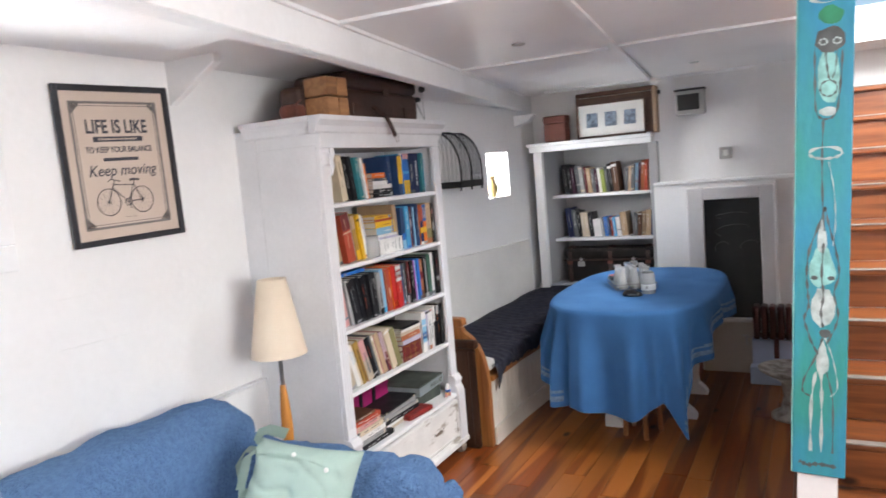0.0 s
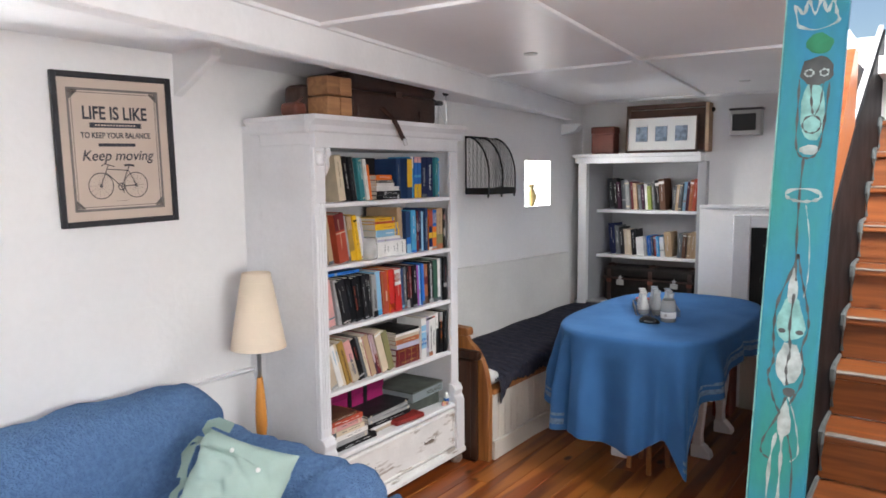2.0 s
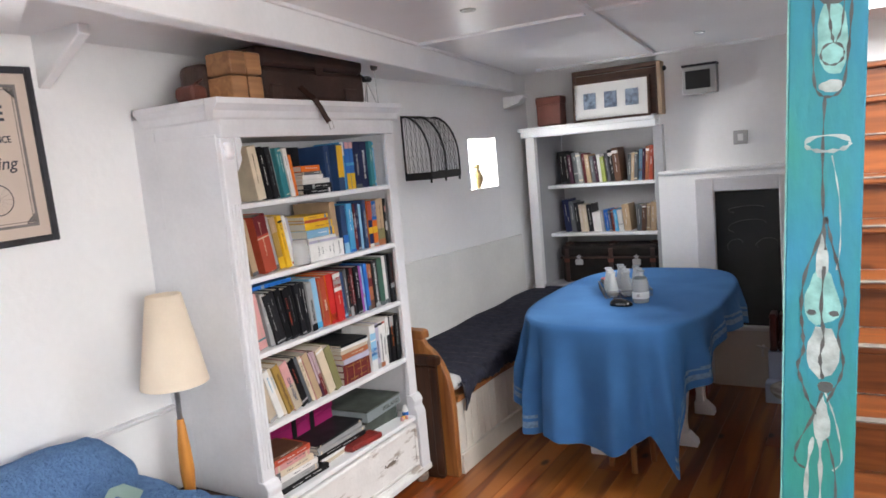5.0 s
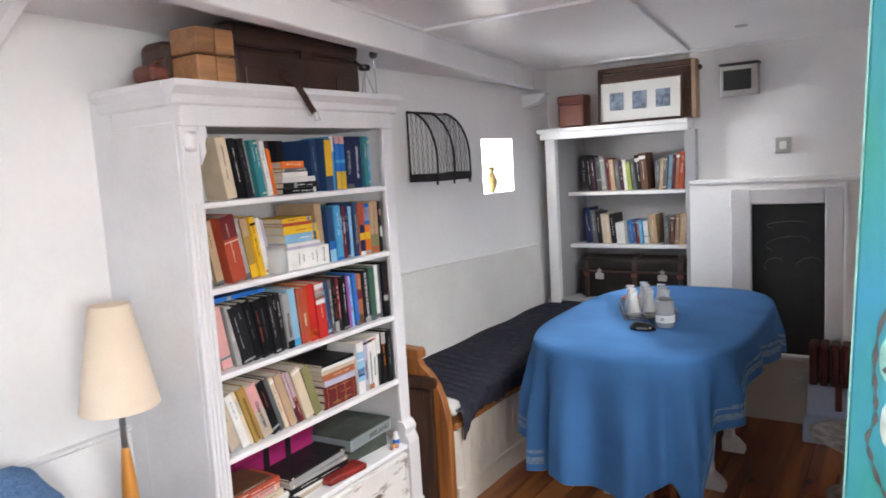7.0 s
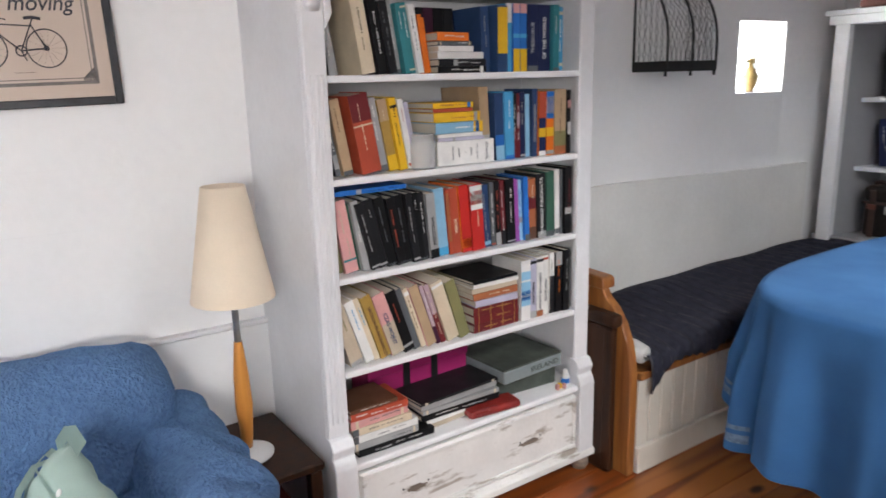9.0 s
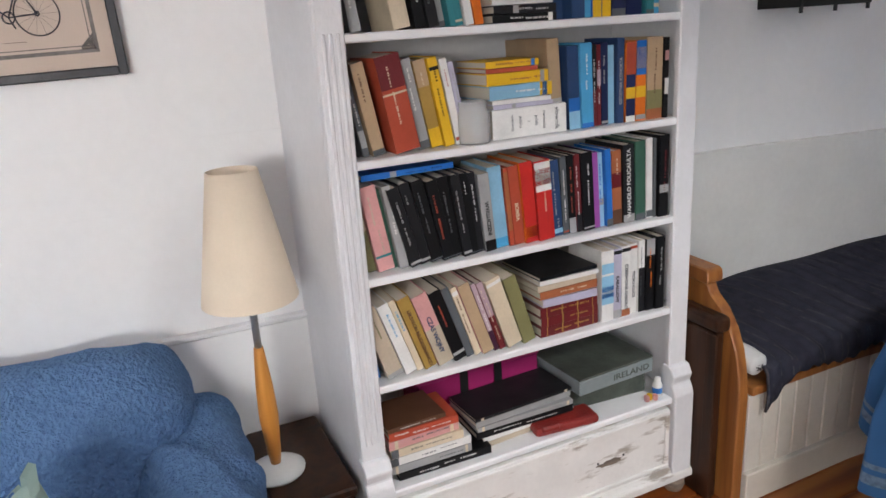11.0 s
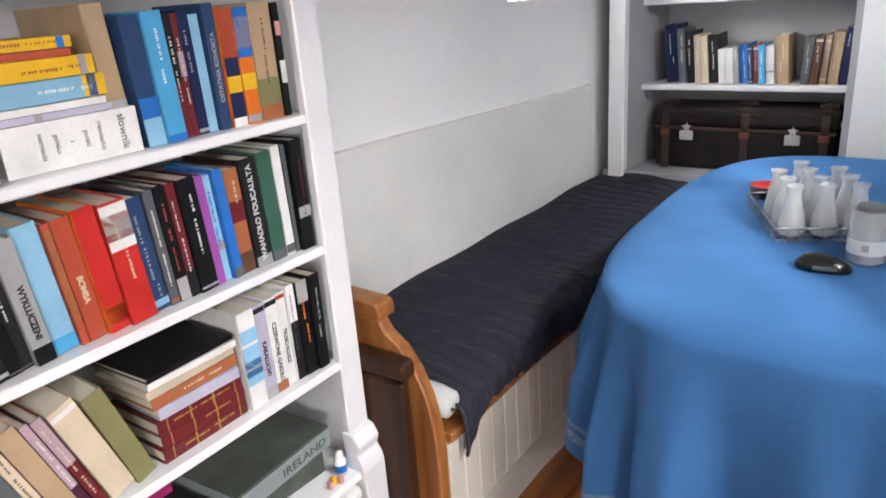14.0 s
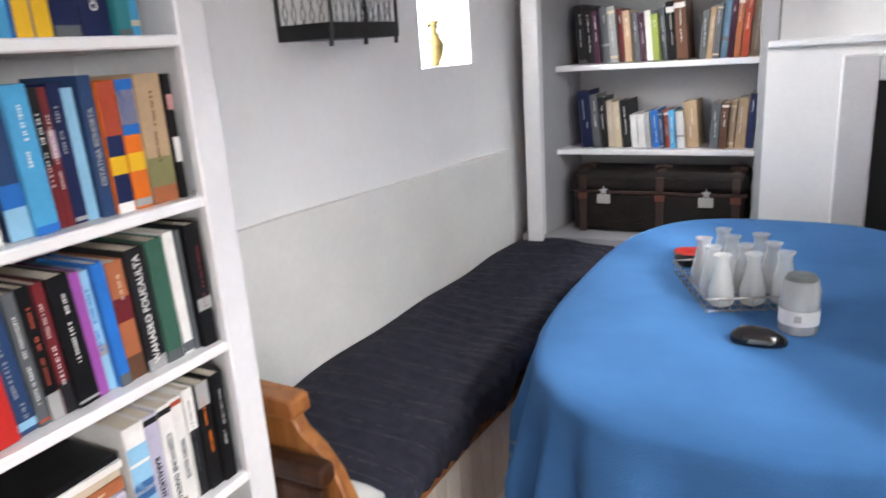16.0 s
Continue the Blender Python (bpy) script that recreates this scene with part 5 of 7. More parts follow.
SX0, SX1 = 1.742, 2.52
RISE, RUN = 0.175, 0.244
stairs = thing("staircase", (SX0, 0.0, 0), "varnished pine companionway stairs with worn treads", "stairs")
NOSE = mat("worn_metal_nosing", (0.38, 0.34, 0.30), 0.4, 0.4, vary=0.2, scale=20, grain=150, bump=0.1)
for i in range(11):
    z = 0.052 + RISE * i
    y = 0.01 + RUN * i
    if i == 0:
        continue
    part("tread", box((0.0, y, z - 0.028), (SX1 - SX0, y + 0.27, z), 0.008, 2), STAIR, stairs)
    part("riser", box((0.0, y + 0.03, z - RISE + 0.001), (SX1 - SX0, y + 0.048, z - 0.029)), STAIR, stairs)
    part("nosing", box((0.02, y - 0.004, z - 0.002), (SX1 - SX0 - 0.02, y + 0.035, z + 0.003), 0.001), NOSE, stairs)


def slope_board(off, thick, x0, x1):
    o = []
    for y in (0.10, 2.6):
        o.append((y, 0.052 + (y - 0.01) * RISE / RUN + off))
    o += [(2.6, o[1][1] - thick), (0.10, max(0.0, o[0][1] - thick))]
    return prism(o, "x", x0, x1, 0.004)


# the side board rises flatter than the steps, with a white strip and pine boarding above it
side_top = ((0.35, 1.055), (0.95, 1.42), (1.52, 1.755), (2.62, 2.31))
low = [(2.62, 1.60), (0.35, 0.0)]
part("stringer", prism([*side_top, *low], "x", -0.034, -0.002), STRINGB, stairs, "black painted stair side board")
part("edge_strip", prism([*side_top, *[(y, z + 0.026) for y, z in side_top[::-1]]], "x", -0.036, -0.014), TRIM, stairs, "white painted edge strip")
part("side_boarding", prism([(0.80, 1.356), (0.95, 1.447), (1.42, 1.723), (1.42, 2.03), (1.30, 2.03), (0.80, 1.50)], "x", -0.034, -0.004), STAIR, stairs, "varnished pine boarding")
bm = bmesh.new()
for i in range(1, 11):
    z, y = 0.052 + RISE * i, 0.01 + RUN * i
    add_tube(bm, [(0.006, y + 0.03, z - RISE + 0.03), (0.008, y - 0.008, z - 0.03), (0.008, y - 0.01, z + 0.006), (0.006, y + 0.05, z + 0.018), (0.006, y + 0.22, z + 0.02)], [0.008, 0.012, 0.013, 0.010, 0.008], 6)
part("rubber_edge", bm, PGREY, stairs, "grey worn rubber edging along the steps")["kind"] = "stuff"
part("stringer", slope_board(0.16, 0.42, SX1 - SX0 + 0.001, SX1 - SX0 + 0.04), BLACK, stairs)

# ---- sofa ----
def puffy(lo, hi, r, seed, amp=0.008, cuts=14, freq=7.0):
    """A padded block: a rounded box with slack cloth waves."""
    c = Vector([(a + b) / 2 for a, b in zip(lo, hi)])
    h = Vector([(b - a) / 2 for a, b in zip(lo, hi)])
    bm = bmesh.new()
    bmesh.ops.create_cube(bm, size=2.0)
    bmesh.ops.subdivide_edges(bm, edges=bm.edges[:], cuts=cuts, use_grid_fill=True)
    for v in bm.verts:
        p = Vector((v.co.x * h.x, v.co.y * h.y, v.co.z * h.z))
        q = Vector([max(-h[i] + r, min(h[i] - r, p[i])) for i in range(3)])
        d = p - q
        if d.length > 1e-6:
            p = q + d.normalized() * r
        n = noise.noise(Vector(p + c) * freq + Vector((seed, seed, 0)))
        n2 = noise.noise(Vector(p + c) * freq * 2.7 + Vector((0, seed, seed)))
        d2 = d.normalized() if d.length > 1e-6 else Vector((0, 0, 0))
        w = p + c
        ridge = abs(noise.noise(Vector((w.x * 3.0 + seed, w.y * 3.0, w.z * 3.0)) + Vector((0, 0, seed))))
        crease = -amp * 1.4 * max(0.0, 1 - ridge * 9)
        v.co = w + d2 * (amp * n * 2 + amp * 0.7 * n2 + crease)
    bmesh.ops.recalc_face_normals(bm, faces=bm.faces)
    return bm


SO = Vector((0.1, -1.3, 0))
sofa = thing("sofa", SO, "sofa draped in a rumpled blue terry throw", "sofa")


def sofa_part(name, lo, hi, r, seed, **k):
    k.setdefault("amp", 0.010)
    bm = puffy(lo, hi, r, seed, **k)
    bmesh.ops.translate(bm, verts=bm.verts, vec=-SO)
    return part(name, bm, THROW, sofa, smooth=True)


sofa_part("backrest", (-0.46, -2.55, 0.10), (-0.10, -0.40, 0.742), 0.15, 1.0, cuts=30)
sofa_part("seat", (-0.25, -2.50, 0.05), (0.60, -0.45, 0.42), 0.07, 2.0, cuts=26)
sofa_part("armrest", (-0.44, -0.56, 0.03), (0.62, -0.30, 0.56), 0.12, 3.0, cuts=44, amp=0.012, freq=9.0)
sofa_part("armrest", (-0.44, -2.75, 0.03), (0.62, -2.48, 0.56), 0.12, 4.0, cuts=18)
sofa_part("throw_skirt", (0.50, -0.62, 0.02), (0.655, -0.27, 0.44), 0.06, 5.0, cuts=18, amp=0.02, freq=14)


def cushion(name, W, H, T, material, label, m, seed=1):
    bm = bmesh.new()
    n = 36
    for side in (1, -1):
        g = []
        for i in range(n + 1):
            row = []
            for k in range(n + 1):
                u, v = -1 + 2 * i / n, -1 + 2 * k / n
                x = u * W / 2 * (0.93 + 0.07 * v * v)
                y = v * H / 2 * (0.93 + 0.07 * u * u)
                t = T / 2 * ((1 - u ** 4) * (1 - v ** 4)) ** 0.6
                nz = noise.noise(Vector((u * 2.2 + seed, v * 2.2, side))) * 0.016 + noise.noise(Vector((u * 6 + seed, v * 6, side))) * 0.0045 - 0.010 * max(0.0, 1 - 7 * abs(noise.noise(Vector((u * 1.6 + seed, v * 1.6 + 3, side * 2)))))
                row.append(bm.verts.new((x, y, side * (t + (nz if abs(u) < 0.99 and abs(v) < 0.99 else 0)))))
            g.append(row)
        for i in range(n):
            for k in range(n):
                q = (g[i][k], g[i + 1][k], g[i + 1][k + 1], g[i][k + 1])
                bm.faces.new(q if side > 0 else q[::-1])
    bmesh.ops.remove_doubles(bm, verts=bm.verts, dist=0.0005)
    bmesh.ops.recalc_face_normals(bm, faces=bm.faces)
    ob = thing(name, m, label, "cushion")
    part("cover", bm, material, ob, smooth=True)
    return ob


def framed(centre, across, up):
    """A placement from its middle, the way across and roughly the way up."""
    x = Vector(across).normalized()
    z = x.cross(Vector(up)).normalized()
    y = z.cross(x)
    m = Matrix((x, y, z)).transposed().to_4x4()
    m.translation = Vector(centre)
    return m


gm = framed((0.312, -0.755, 0.550), (0.33, 0.055, -0.030), (-0.05, 0.15, 0.248))
gc = cushion("green_cushion", 0.375, 0.325, 0.125, GREEN, "pale mint cushion with cloth ties", gm, 3)


def ribbon(pts, w, sx=(1, 0, 0)):
    bm = bmesh.new()
    s = Vector(sx) * w / 2
    a = [bm.verts.new(Vector(p) + s) for p in pts]
    b = [bm.verts.new(Vector(p) - s) for p in pts]
    for i in range(len(pts) - 1):
        bm.faces.new((a[i], a[i + 1], b[i + 1], b[i]))
    bmesh.ops.solidify(bm, geom=bm.faces[:], thickness=0.004)
    return bm


TIES = (([(-0.165, 0.12, 0.0), (-0.215, 0.115, 0.012), (-0.225, 0.07, 0.02), (-0.20, 0.02, 0.015), (-0.185, -0.03, 0.01)], (0.5, 0.7, 0)),
        ([(-0.16, 0.135, 0.005), (-0.19, 0.09, 0.035), (-0.18, 0.04, 0.045), (-0.188, -0.01, 0.03)], (0.9, 0.3, 0)),
        ([(-0.17, 0.0, 0.01), (-0.195, -0.06, 0.02), (-0.185, -0.12, 0.015), (-0.20, -0.165, 0.01)], (0.9, 0.3, 0)),
        ([(-0.17, 0.145, 0.01), (-0.19, 0.165, 0.02), (-0.15, 0.185, 0.02), (-0.08, 0.18, 0.02)], (0.2, 1, 0)),
        ([(0.165, 0.02, 0.01), (0.20, -0.01, 0.03), (0.205, -0.07, 0.035), (0.195, -0.13, 0.02)], (1, 0.2, 0)),
        ([(0.16, 0.01, 0.02), (0.17, -0.05, 0.045), (0.155, -0.11, 0.05), (0.165, -0.15, 0.03)], (1, 0.2, 0)),
        ([(0.165, 0.0, 0.0), (0.21, -0.08, 0.005), (0.24, -0.165, 0.0)], (1, 0.2, 0)))
for pts, sx in TIES:
    part("tie", ribbon(pts, 0.034, sx), GREEN, gc)
part("hem", ribbon([(-0.15, 0.10, 0.05), (-0.05, 0.108, 0.062), (0.06, 0.10, 0.062), (0.15, 0.075, 0.04)], 0.006, (0, 1, 0)), GREEN, gc)
for x, y in ((-0.02, 0.115), (0.035, 0.105), (0.10, 0.085)):
    part("button", lathe([(0, 0), (0.007, 0.001), (0.008, 0.004), (0, 0.006)], 12), WHITEP, gc).matrix_basis = Matrix.Translation((x, y, 0.052))
wide, tall = Vector((-0.07, 0.338, 0.012)).normalized(), Vector((-0.07, -0.076, 0.236)).normalized()
wm = framed(Vector((-0.035, -1.335, 0.572)) - wide * 0.22 + tall * 0.145, wide, tall)
wc = cushion("patterned_cushion", 0.45, 0.30, 0.13, CUSHW, "white cushion with blue printed bands", wm, 8)
cover = wc.children[0].data
cover.materials.append(CUSHB)
cover.materials.append(CUSHD)
cover.materials.append(GREEN)
for f in cover.polygons:
    u, v = f.center.x / 0.225, f.center.y / 0.15
    if u > 0.70:
        f.material_index = 1
    elif 0.35 < u < 0.70 and (0.62 < v < 0.9 or (u > 0.42 and -0.02 < v < 0.20) or (u > 0.44 and -0.30 < v < -0.17)):
        f.material_index = 2
    elif (u + 0.45) ** 2 + (v + 0.75) ** 2 * 0.5 < 0.42:
        f.material_index = 2 if (u + 0.45) ** 2 + (v + 0.75) ** 2 * 0.5 > 0.30 or (int(u * 9) % 2 and int(v * 6) % 2) else 3

# ---- side table and lamp ----
st = thing("side_table", (-0.20, -0.18, 0), "small dark brown wooden side table beside the sofa", "table")
part("top", box((-0.19, -0.10, 0.345), (0.20, 0.10, 0.37), 0.005), DARKW, st)
for x in (-0.165, 0.175):
    for y in (-0.075, 0.075):
        part("leg", box((x - 0.018, y - 0.018, 0.0), (x + 0.018, y + 0.018, 0.344), 0.003), DARKW, st)
part("shelf", box((-0.17, -0.085, 0.12), (0.18, 0.085, 0.138), 0.003), RUST, st)
lamp = thing("table_lamp", (-0.165, -0.240, 0.371), "table lamp with a cream cone shade and orange wooden stem", "lamp")
part("base", lathe([(0, 0), (0.07, 0), (0.072, 0.008), (0.05, 0.018), (0.014, 0.026), (0, 0.026)], 24), WHITEP, lamp, smooth=True)
part("stem", lathe([(0, 0.02), (0.012, 0.02), (0.017, 0.06), (0.024, 0.16), (0.021, 0.24), (0.014, 0.32), (0.011, 0.345), (0, 0.345)], 20), LAMPW, lamp, "orange varnished wooden stem", smooth=True)
part("neck", lathe([(0, 0.345), (0.009, 0.345), (0.009, 0.50), (0.016, 0.505), (0.016, 0.55), (0, 0.55)], 16), STEEL, lamp, smooth=True)
part("shade", lathe([(0.112, 0.47), (0.057, 0.775), (0.0545, 0.775), (0.1095, 0.47), (0.112, 0.47)], 40), SHADE, lamp, "cream card cone shade", smooth=True)

# ---- ceiling spots ----
for x, y in ((0.62, 0.60), (1.12, 2.14), (1.45, -0.62)):
    sp = thing("ceiling_spot", (x, y, CEILING_Z), "small recessed chrome ceiling spot", "lamp")
    part("trim_ring", lathe([(0.018, -0.001), (0.030, -0.001), (0.028, -0.006), (0.018, -0.005), (0.018, -0.001)], 20), STEEL, sp, smooth=True)
    part("lens", lathe([(0, -0.003), (0.018, -0.003), (0.018, -0.001), (0, -0.001)], 16), PLASTIC, sp)

# ---- books ----
PAINT = {
    "black": (0.007, 0.007, 0.008), "coal": (0.015, 0.015, 0.017), "white": (0.74, 0.73, 0.71), "cream": (0.62, 0.52, 0.38), "beige": (0.50, 0.42, 0.32),
    "grey": (0.34, 0.34, 0.34), "dgrey": (0.10, 0.11, 0.12), "orange": (0.75, 0.17, 0.015), "teal": (0.03, 0.20, 0.23), "navy": (0.015, 0.022, 0.075),
    "blue": (0.02, 0.15, 0.50), "sky": (0.07, 0.34, 0.60), "pale": (0.25, 0.48, 0.66), "yellow": (0.75, 0.45, 0.02), "red": (0.52, 0.025, 0.02),
    "brick": (0.42, 0.07, 0.035), "wine": (0.14, 0.014, 0.018), "brown": (0.12, 0.055, 0.03), "gold": (0.38, 0.24, 0.06), "pink": (0.62, 0.32, 0.31),
    "mauve": (0.42, 0.30, 0.34), "purple": (0.32, 0.08, 0.36), "green": (0.04, 0.11, 0.075), "olive": (0.20, 0.19, 0.085), "tan": (0.44, 0.31, 0.19),
    "plum": (0.06, 0.018, 0.04), "dblue": (0.02, 0.05, 0.13), "lime": (0.30, 0.36, 0.08), "rust": (0.36, 0.12, 0.05), "lilac": (0.46, 0.44, 0.56),
}
COVER = {k: mat("book_cover_" + k, v, 0.45, vary=0.10, scale=14, grain=160, bump=0.06, rand=0.08, spec=0.22 if max(v) < 0.11 else 0.4) for k, v in PAINT.items()}
WORDS = {"black": "black", "coal": "black", "white": "white", "cream": "cream", "beige": "beige", "grey": "grey", "dgrey": "dark grey", "orange": "orange", "teal": "teal", "navy": "navy blue", "blue": "bright blue", "sky": "sky blue", "pale": "pale blue", "yellow": "yellow", "red": "red", "brick": "brick red", "wine": "wine red", "brown": "brown", "gold": "old gold", "pink": "pink", "mauve": "dusty mauve", "purple": "purple", "green": "dark green", "olive": "olive green", "tan": "tan", "plum": "dark plum", "dblue": "dark blue", "lime": "lime green", "rust": "rust brown", "lilac": "pale lilac"}
BOOKR = random.Random(41)


def book(m, thick, height, depth, color, ink, where, pose_word, bands=(), title="", down=False):
    """A book in its own axes: spine at x = 0 facing +x, thickness along y, height along z."""
    ob = thing("book", m, "%s book %s %s" % (WORDS[color], pose_word, where), "book", "books " + where)
    t = min(0.0025, thick * 0.12)
    bm = bmesh.new()
    add_box(bm, (-t * 1.2, 0.0, 0.0), (0.0, thick, height), min(0.004, thick * 0.2), 2)
    add_box(bm, (-depth, 0.0, 0.0), (-t * 1.2, t, height))
    add_box(bm, (-depth, thick - t, 0.0), (-t * 1.2, thick, height))
    part("cover", bm, COVER[color], ob)
    part("page_block", box((-depth + 0.003, t, 0.003), (-t * 1.2, thick - t, height - 0.003)), PAGES, ob)
    if not bands and BOOKR.random() < 0.35:
        e = BOOKR.uniform(0.04, 0.10)
        bands = BOOKR.choice((((0.0, e, 'dgrey'),), ((1 - e * 2, 1 - e, 'white'),), ((e, e * 1.6, 'cream'), (1 - e * 1.6, 1 - e, 'cream')), ((0.3, 0.3 + e, 'grey'),)))
    for a, b, c in bands:
        part("spine_band", box((-0.002, 0.0003, a * height), (0.0005, thick - 0.0003, b * height)), COVER[c], ob)
    if title:
        size = min(thick * (0.46 if down else 0.55), 0.017, height * 0.80 / (len(title) * 0.60))
        way = -1 if down else 1
        writing("lettering", title, size, COVER[ink], ob, Matrix.Translation((0.0011, thick / 2, height * (0.42 if down else 0.5))) @ Matrix(((0, 0, 1, 0), (0, -way, 0, 0), (way, 0, 0, 0), (0, 0, 0, 1))), 0.0004)
    elif ink and thick > 0.011:
        n = BOOKR.choice((1, 2, 2, 3))
        z = height * BOOKR.uniform(0.80, 0.9)
        for i in range(n):
            ln = height * BOOKR.uniform(0.10, 0.34)
            if z - ln < height * 0.08:
                break
            w = min(thick * BOOKR.uniform(0.14, 0.30), 0.0048)
            yc = thick * BOOKR.uniform(0.38, 0.62)
            bm = bmesh.new()
            zz = z
            while zz > z - ln:
                k = BOOKR.uniform(0.0015, 0.004)
                add_box(bm, (-0.001, yc - w / 2, zz - k), (0.0007, yc + w * BOOKR.uniform(0.2, 0.5), zz))
                zz -= k + BOOKR.choice((0.0015, 0.0015, 0.004))
            part("title_bar", bm, COVER[ink], ob)["kind"] = "stuff"
            z -= ln + height * 0.06
    return ob


def stand(y, thick, height, color, lean=0.0, ink="white", bands=(), title="", z=0.0, where="on the bookcase shelf", inset=None, depth=None, down=False):
    x = -(0.045 + BOOKR.uniform(-0.015, 0.02)) if inset is None else -inset
    d = depth or min(BOOKR.uniform(0.13, 0.16) + 0.15 * (height - 0.17), 0.24)
    m = Matrix.Translation((x, y, z)) @ pose(0, 0, 0, lean, 0, BOOKR.uniform(-1.5, 1.5))
    return book(m, thick, height, d, color, ink, where, "leaning" if lean > 3 else "standing", bands, title, down)


def lay(y, z, thick, length, color, ink="white", depth=0.15, x=-0.05, turn=0.0, where="on the bookcase shelf", bands=()):
    """A book lying flat with its spine towards the room."""
    m = Matrix.Translation((x, y, z)) @ pose(0, 0, 0, 0, 0, turn) @ pose(0, 0, 0, -90, 0, 0) @ Matrix.Translation((0, -thick, 0))
    return book(m, thick, length, depth, color, ink, where, "lying flat", bands)


NEAR = {"cream": "white", "beige": "cream", "white": "beige", "pink": "beige", "mauve": "pink", "grey": "white", "black": "coal", "teal": "white", "gold": "tan", "yellow": "cream", "dblue": "sky", "dgrey": "plum"}


def shelf_row(rows, z):
    for r in rows:
        y, w, h, c = r[:4]
        lean = r[4] if len(r) > 4 else 0
        ink = r[5] if len(r) > 5 else BOOKR.choice(("white", "white", "cream", "black" if c in ("white", "cream", "beige", "yellow", "tan", "pink") else "white"))
        if c in ("white", "cream", "beige", "yellow", "tan", "pink", "pale") and ink in ("white", "cream"):
            ink = BOOKR.choice(("dgrey", "brick", "black"))
        if len(r) > 6:
            stand(y, w, h, c, lean, r[5], title=r[6], z=z)
        elif w > 0.029 and BOOKR.random() < 0.65:
            k = BOOKR.uniform(0.42, 0.58)
            stand(y, w * k - 0.0005, h, c, lean, ink, z=z)
            other = BOOKR.choice((c, c, NEAR.get(c, c)))
            stand(y + w * k, w * (1 - k), h * BOOKR.uniform(0.95, 1.02), other, lean, ink if other == c else BOOKR.choice(("dgrey", "brick")), z=z)
        else:
            stand(y, w, h, c, lean, ink, z=z)


Z1, Z2, Z3, Z4, Z5 = (z + 0.0075 for z in (*SHELF_Z, DECK_Z - 0.007))
shelf_row([(0.006, 0.020, 0.165, "black", 6), (0.032, 0.026, 0.175, "grey", 8), (0.125, 0.040, 0.198, "cream", 9), (0.182, 0.052, 0.195, "black", 9), (0.240, 0.018, 0.195, "grey", 9), (0.262, 0.034, 0.188, "teal", 9), (0.300, 0.020, 0.185, "white", 9), (0.326, 0.030, 0.160, "orange", 8, "orange")], Z1)
zz = Z1
for w, ln, c, dy in ((0.019, 0.175, "black", 0.0), (0.019, 0.170, "coal", 0.004), (0.019, 0.165, "white", 0.0), (0.016, 0.125, "white", 0.003), (0.012, 0.120, "dgrey", 0.002), (0.024, 0.112, "orange", 0.0)):
    lay(0.372 + dy, zz, w, ln, c, depth=0.14)
    zz += w + 0.001
for y, c in ((0.385, "coal"), (0.425, "plum"), (0.462, "black"), (0.50, "coal")):
    stand(y, 0.035, 0.195, c, 0, "", z=Z1, inset=0.20, depth=0.11)
stand(0.548, 0.030, 0.190, "dblue", 2, "grey", z=Z1, inset=0.07)
stand(0.580, 0.038, 0.192, "dblue", 0, "", ((0.28, 0.97, "yellow"),), z=Z1, inset=0.035)
stand(0.623, 0.022, 0.200, "sky", 0, "", ((0.72, 1.0, "white"),), z=Z1)
for y in (0.648, 0.676):
    stand(y, 0.026, 0.200, "blue", 0, "", ((0.0, 0.34, "yellow"), (0.86, 1.0, "pink"), (0.5, 0.56, "sky")), z=Z1, inset=0.045)
stand(0.705, 0.042, 0.200, "navy", 0, "grey", title="THESAURUS", z=Z1, inset=0.045)
stand(0.750, 0.050, 0.200, "navy", 0, "white", title="OF THE WORLD", z=Z1, inset=0.045)
shelf_row([(0.803, 0.024, 0.200, "teal", 0), (0.829, 0.024, 0.196, "sky", 0)], Z1)

def row(items, z):
    """Books standing side by side: place, thickness, height, colour, lean, ink, bands, title, inset, title reading downwards."""
    for y, w, h, c, lean, ink, bands, title, inset, down in items:
        stand(y, w - 0.0008, h, c, lean, ink, bands, title, z, inset=inset, down=down)


# second shelf
row([(0.008, 0.022, 0.190, "coal", 10, "grey", ((0.55, 0.75, "grey"),), "", 0.05, False),
     (0.032, 0.016, 0.196, "dgrey", 10, "white", ((0.1, 0.3, "grey"),), "", 0.05, False),
     (0.054, 0.030, 0.205, "tan", 10, "brown", (), "", 0.045, False),
     (0.104, 0.060, 0.214, "brick", 10, "cream", ((0.66, 1.0, "wine"), (0.60, 0.62, "cream")), "", 0.03, False),
     (0.170, 0.026, 0.205, "grey", 10, "white", (), "", 0.05, False),
     (0.199, 0.030, 0.200, "gold", 10, "cream", ((0.0, 0.22, "yellow"), (0.7, 1.0, "tan")), "", 0.05, False),
     (0.231, 0.024, 0.204, "yellow", 10, "black", ((0.86, 0.9, "black"),), "", 0.04, False),
     (0.261, 0.019, 0.200, "white", 10, "brick", ((0.05, 0.09, "brick"),), "", 0.045, False),
     (0.282, 0.016, 0.190, "lilac", 10, "grey", (), "", 0.05, False)], Z2)
zz = Z2
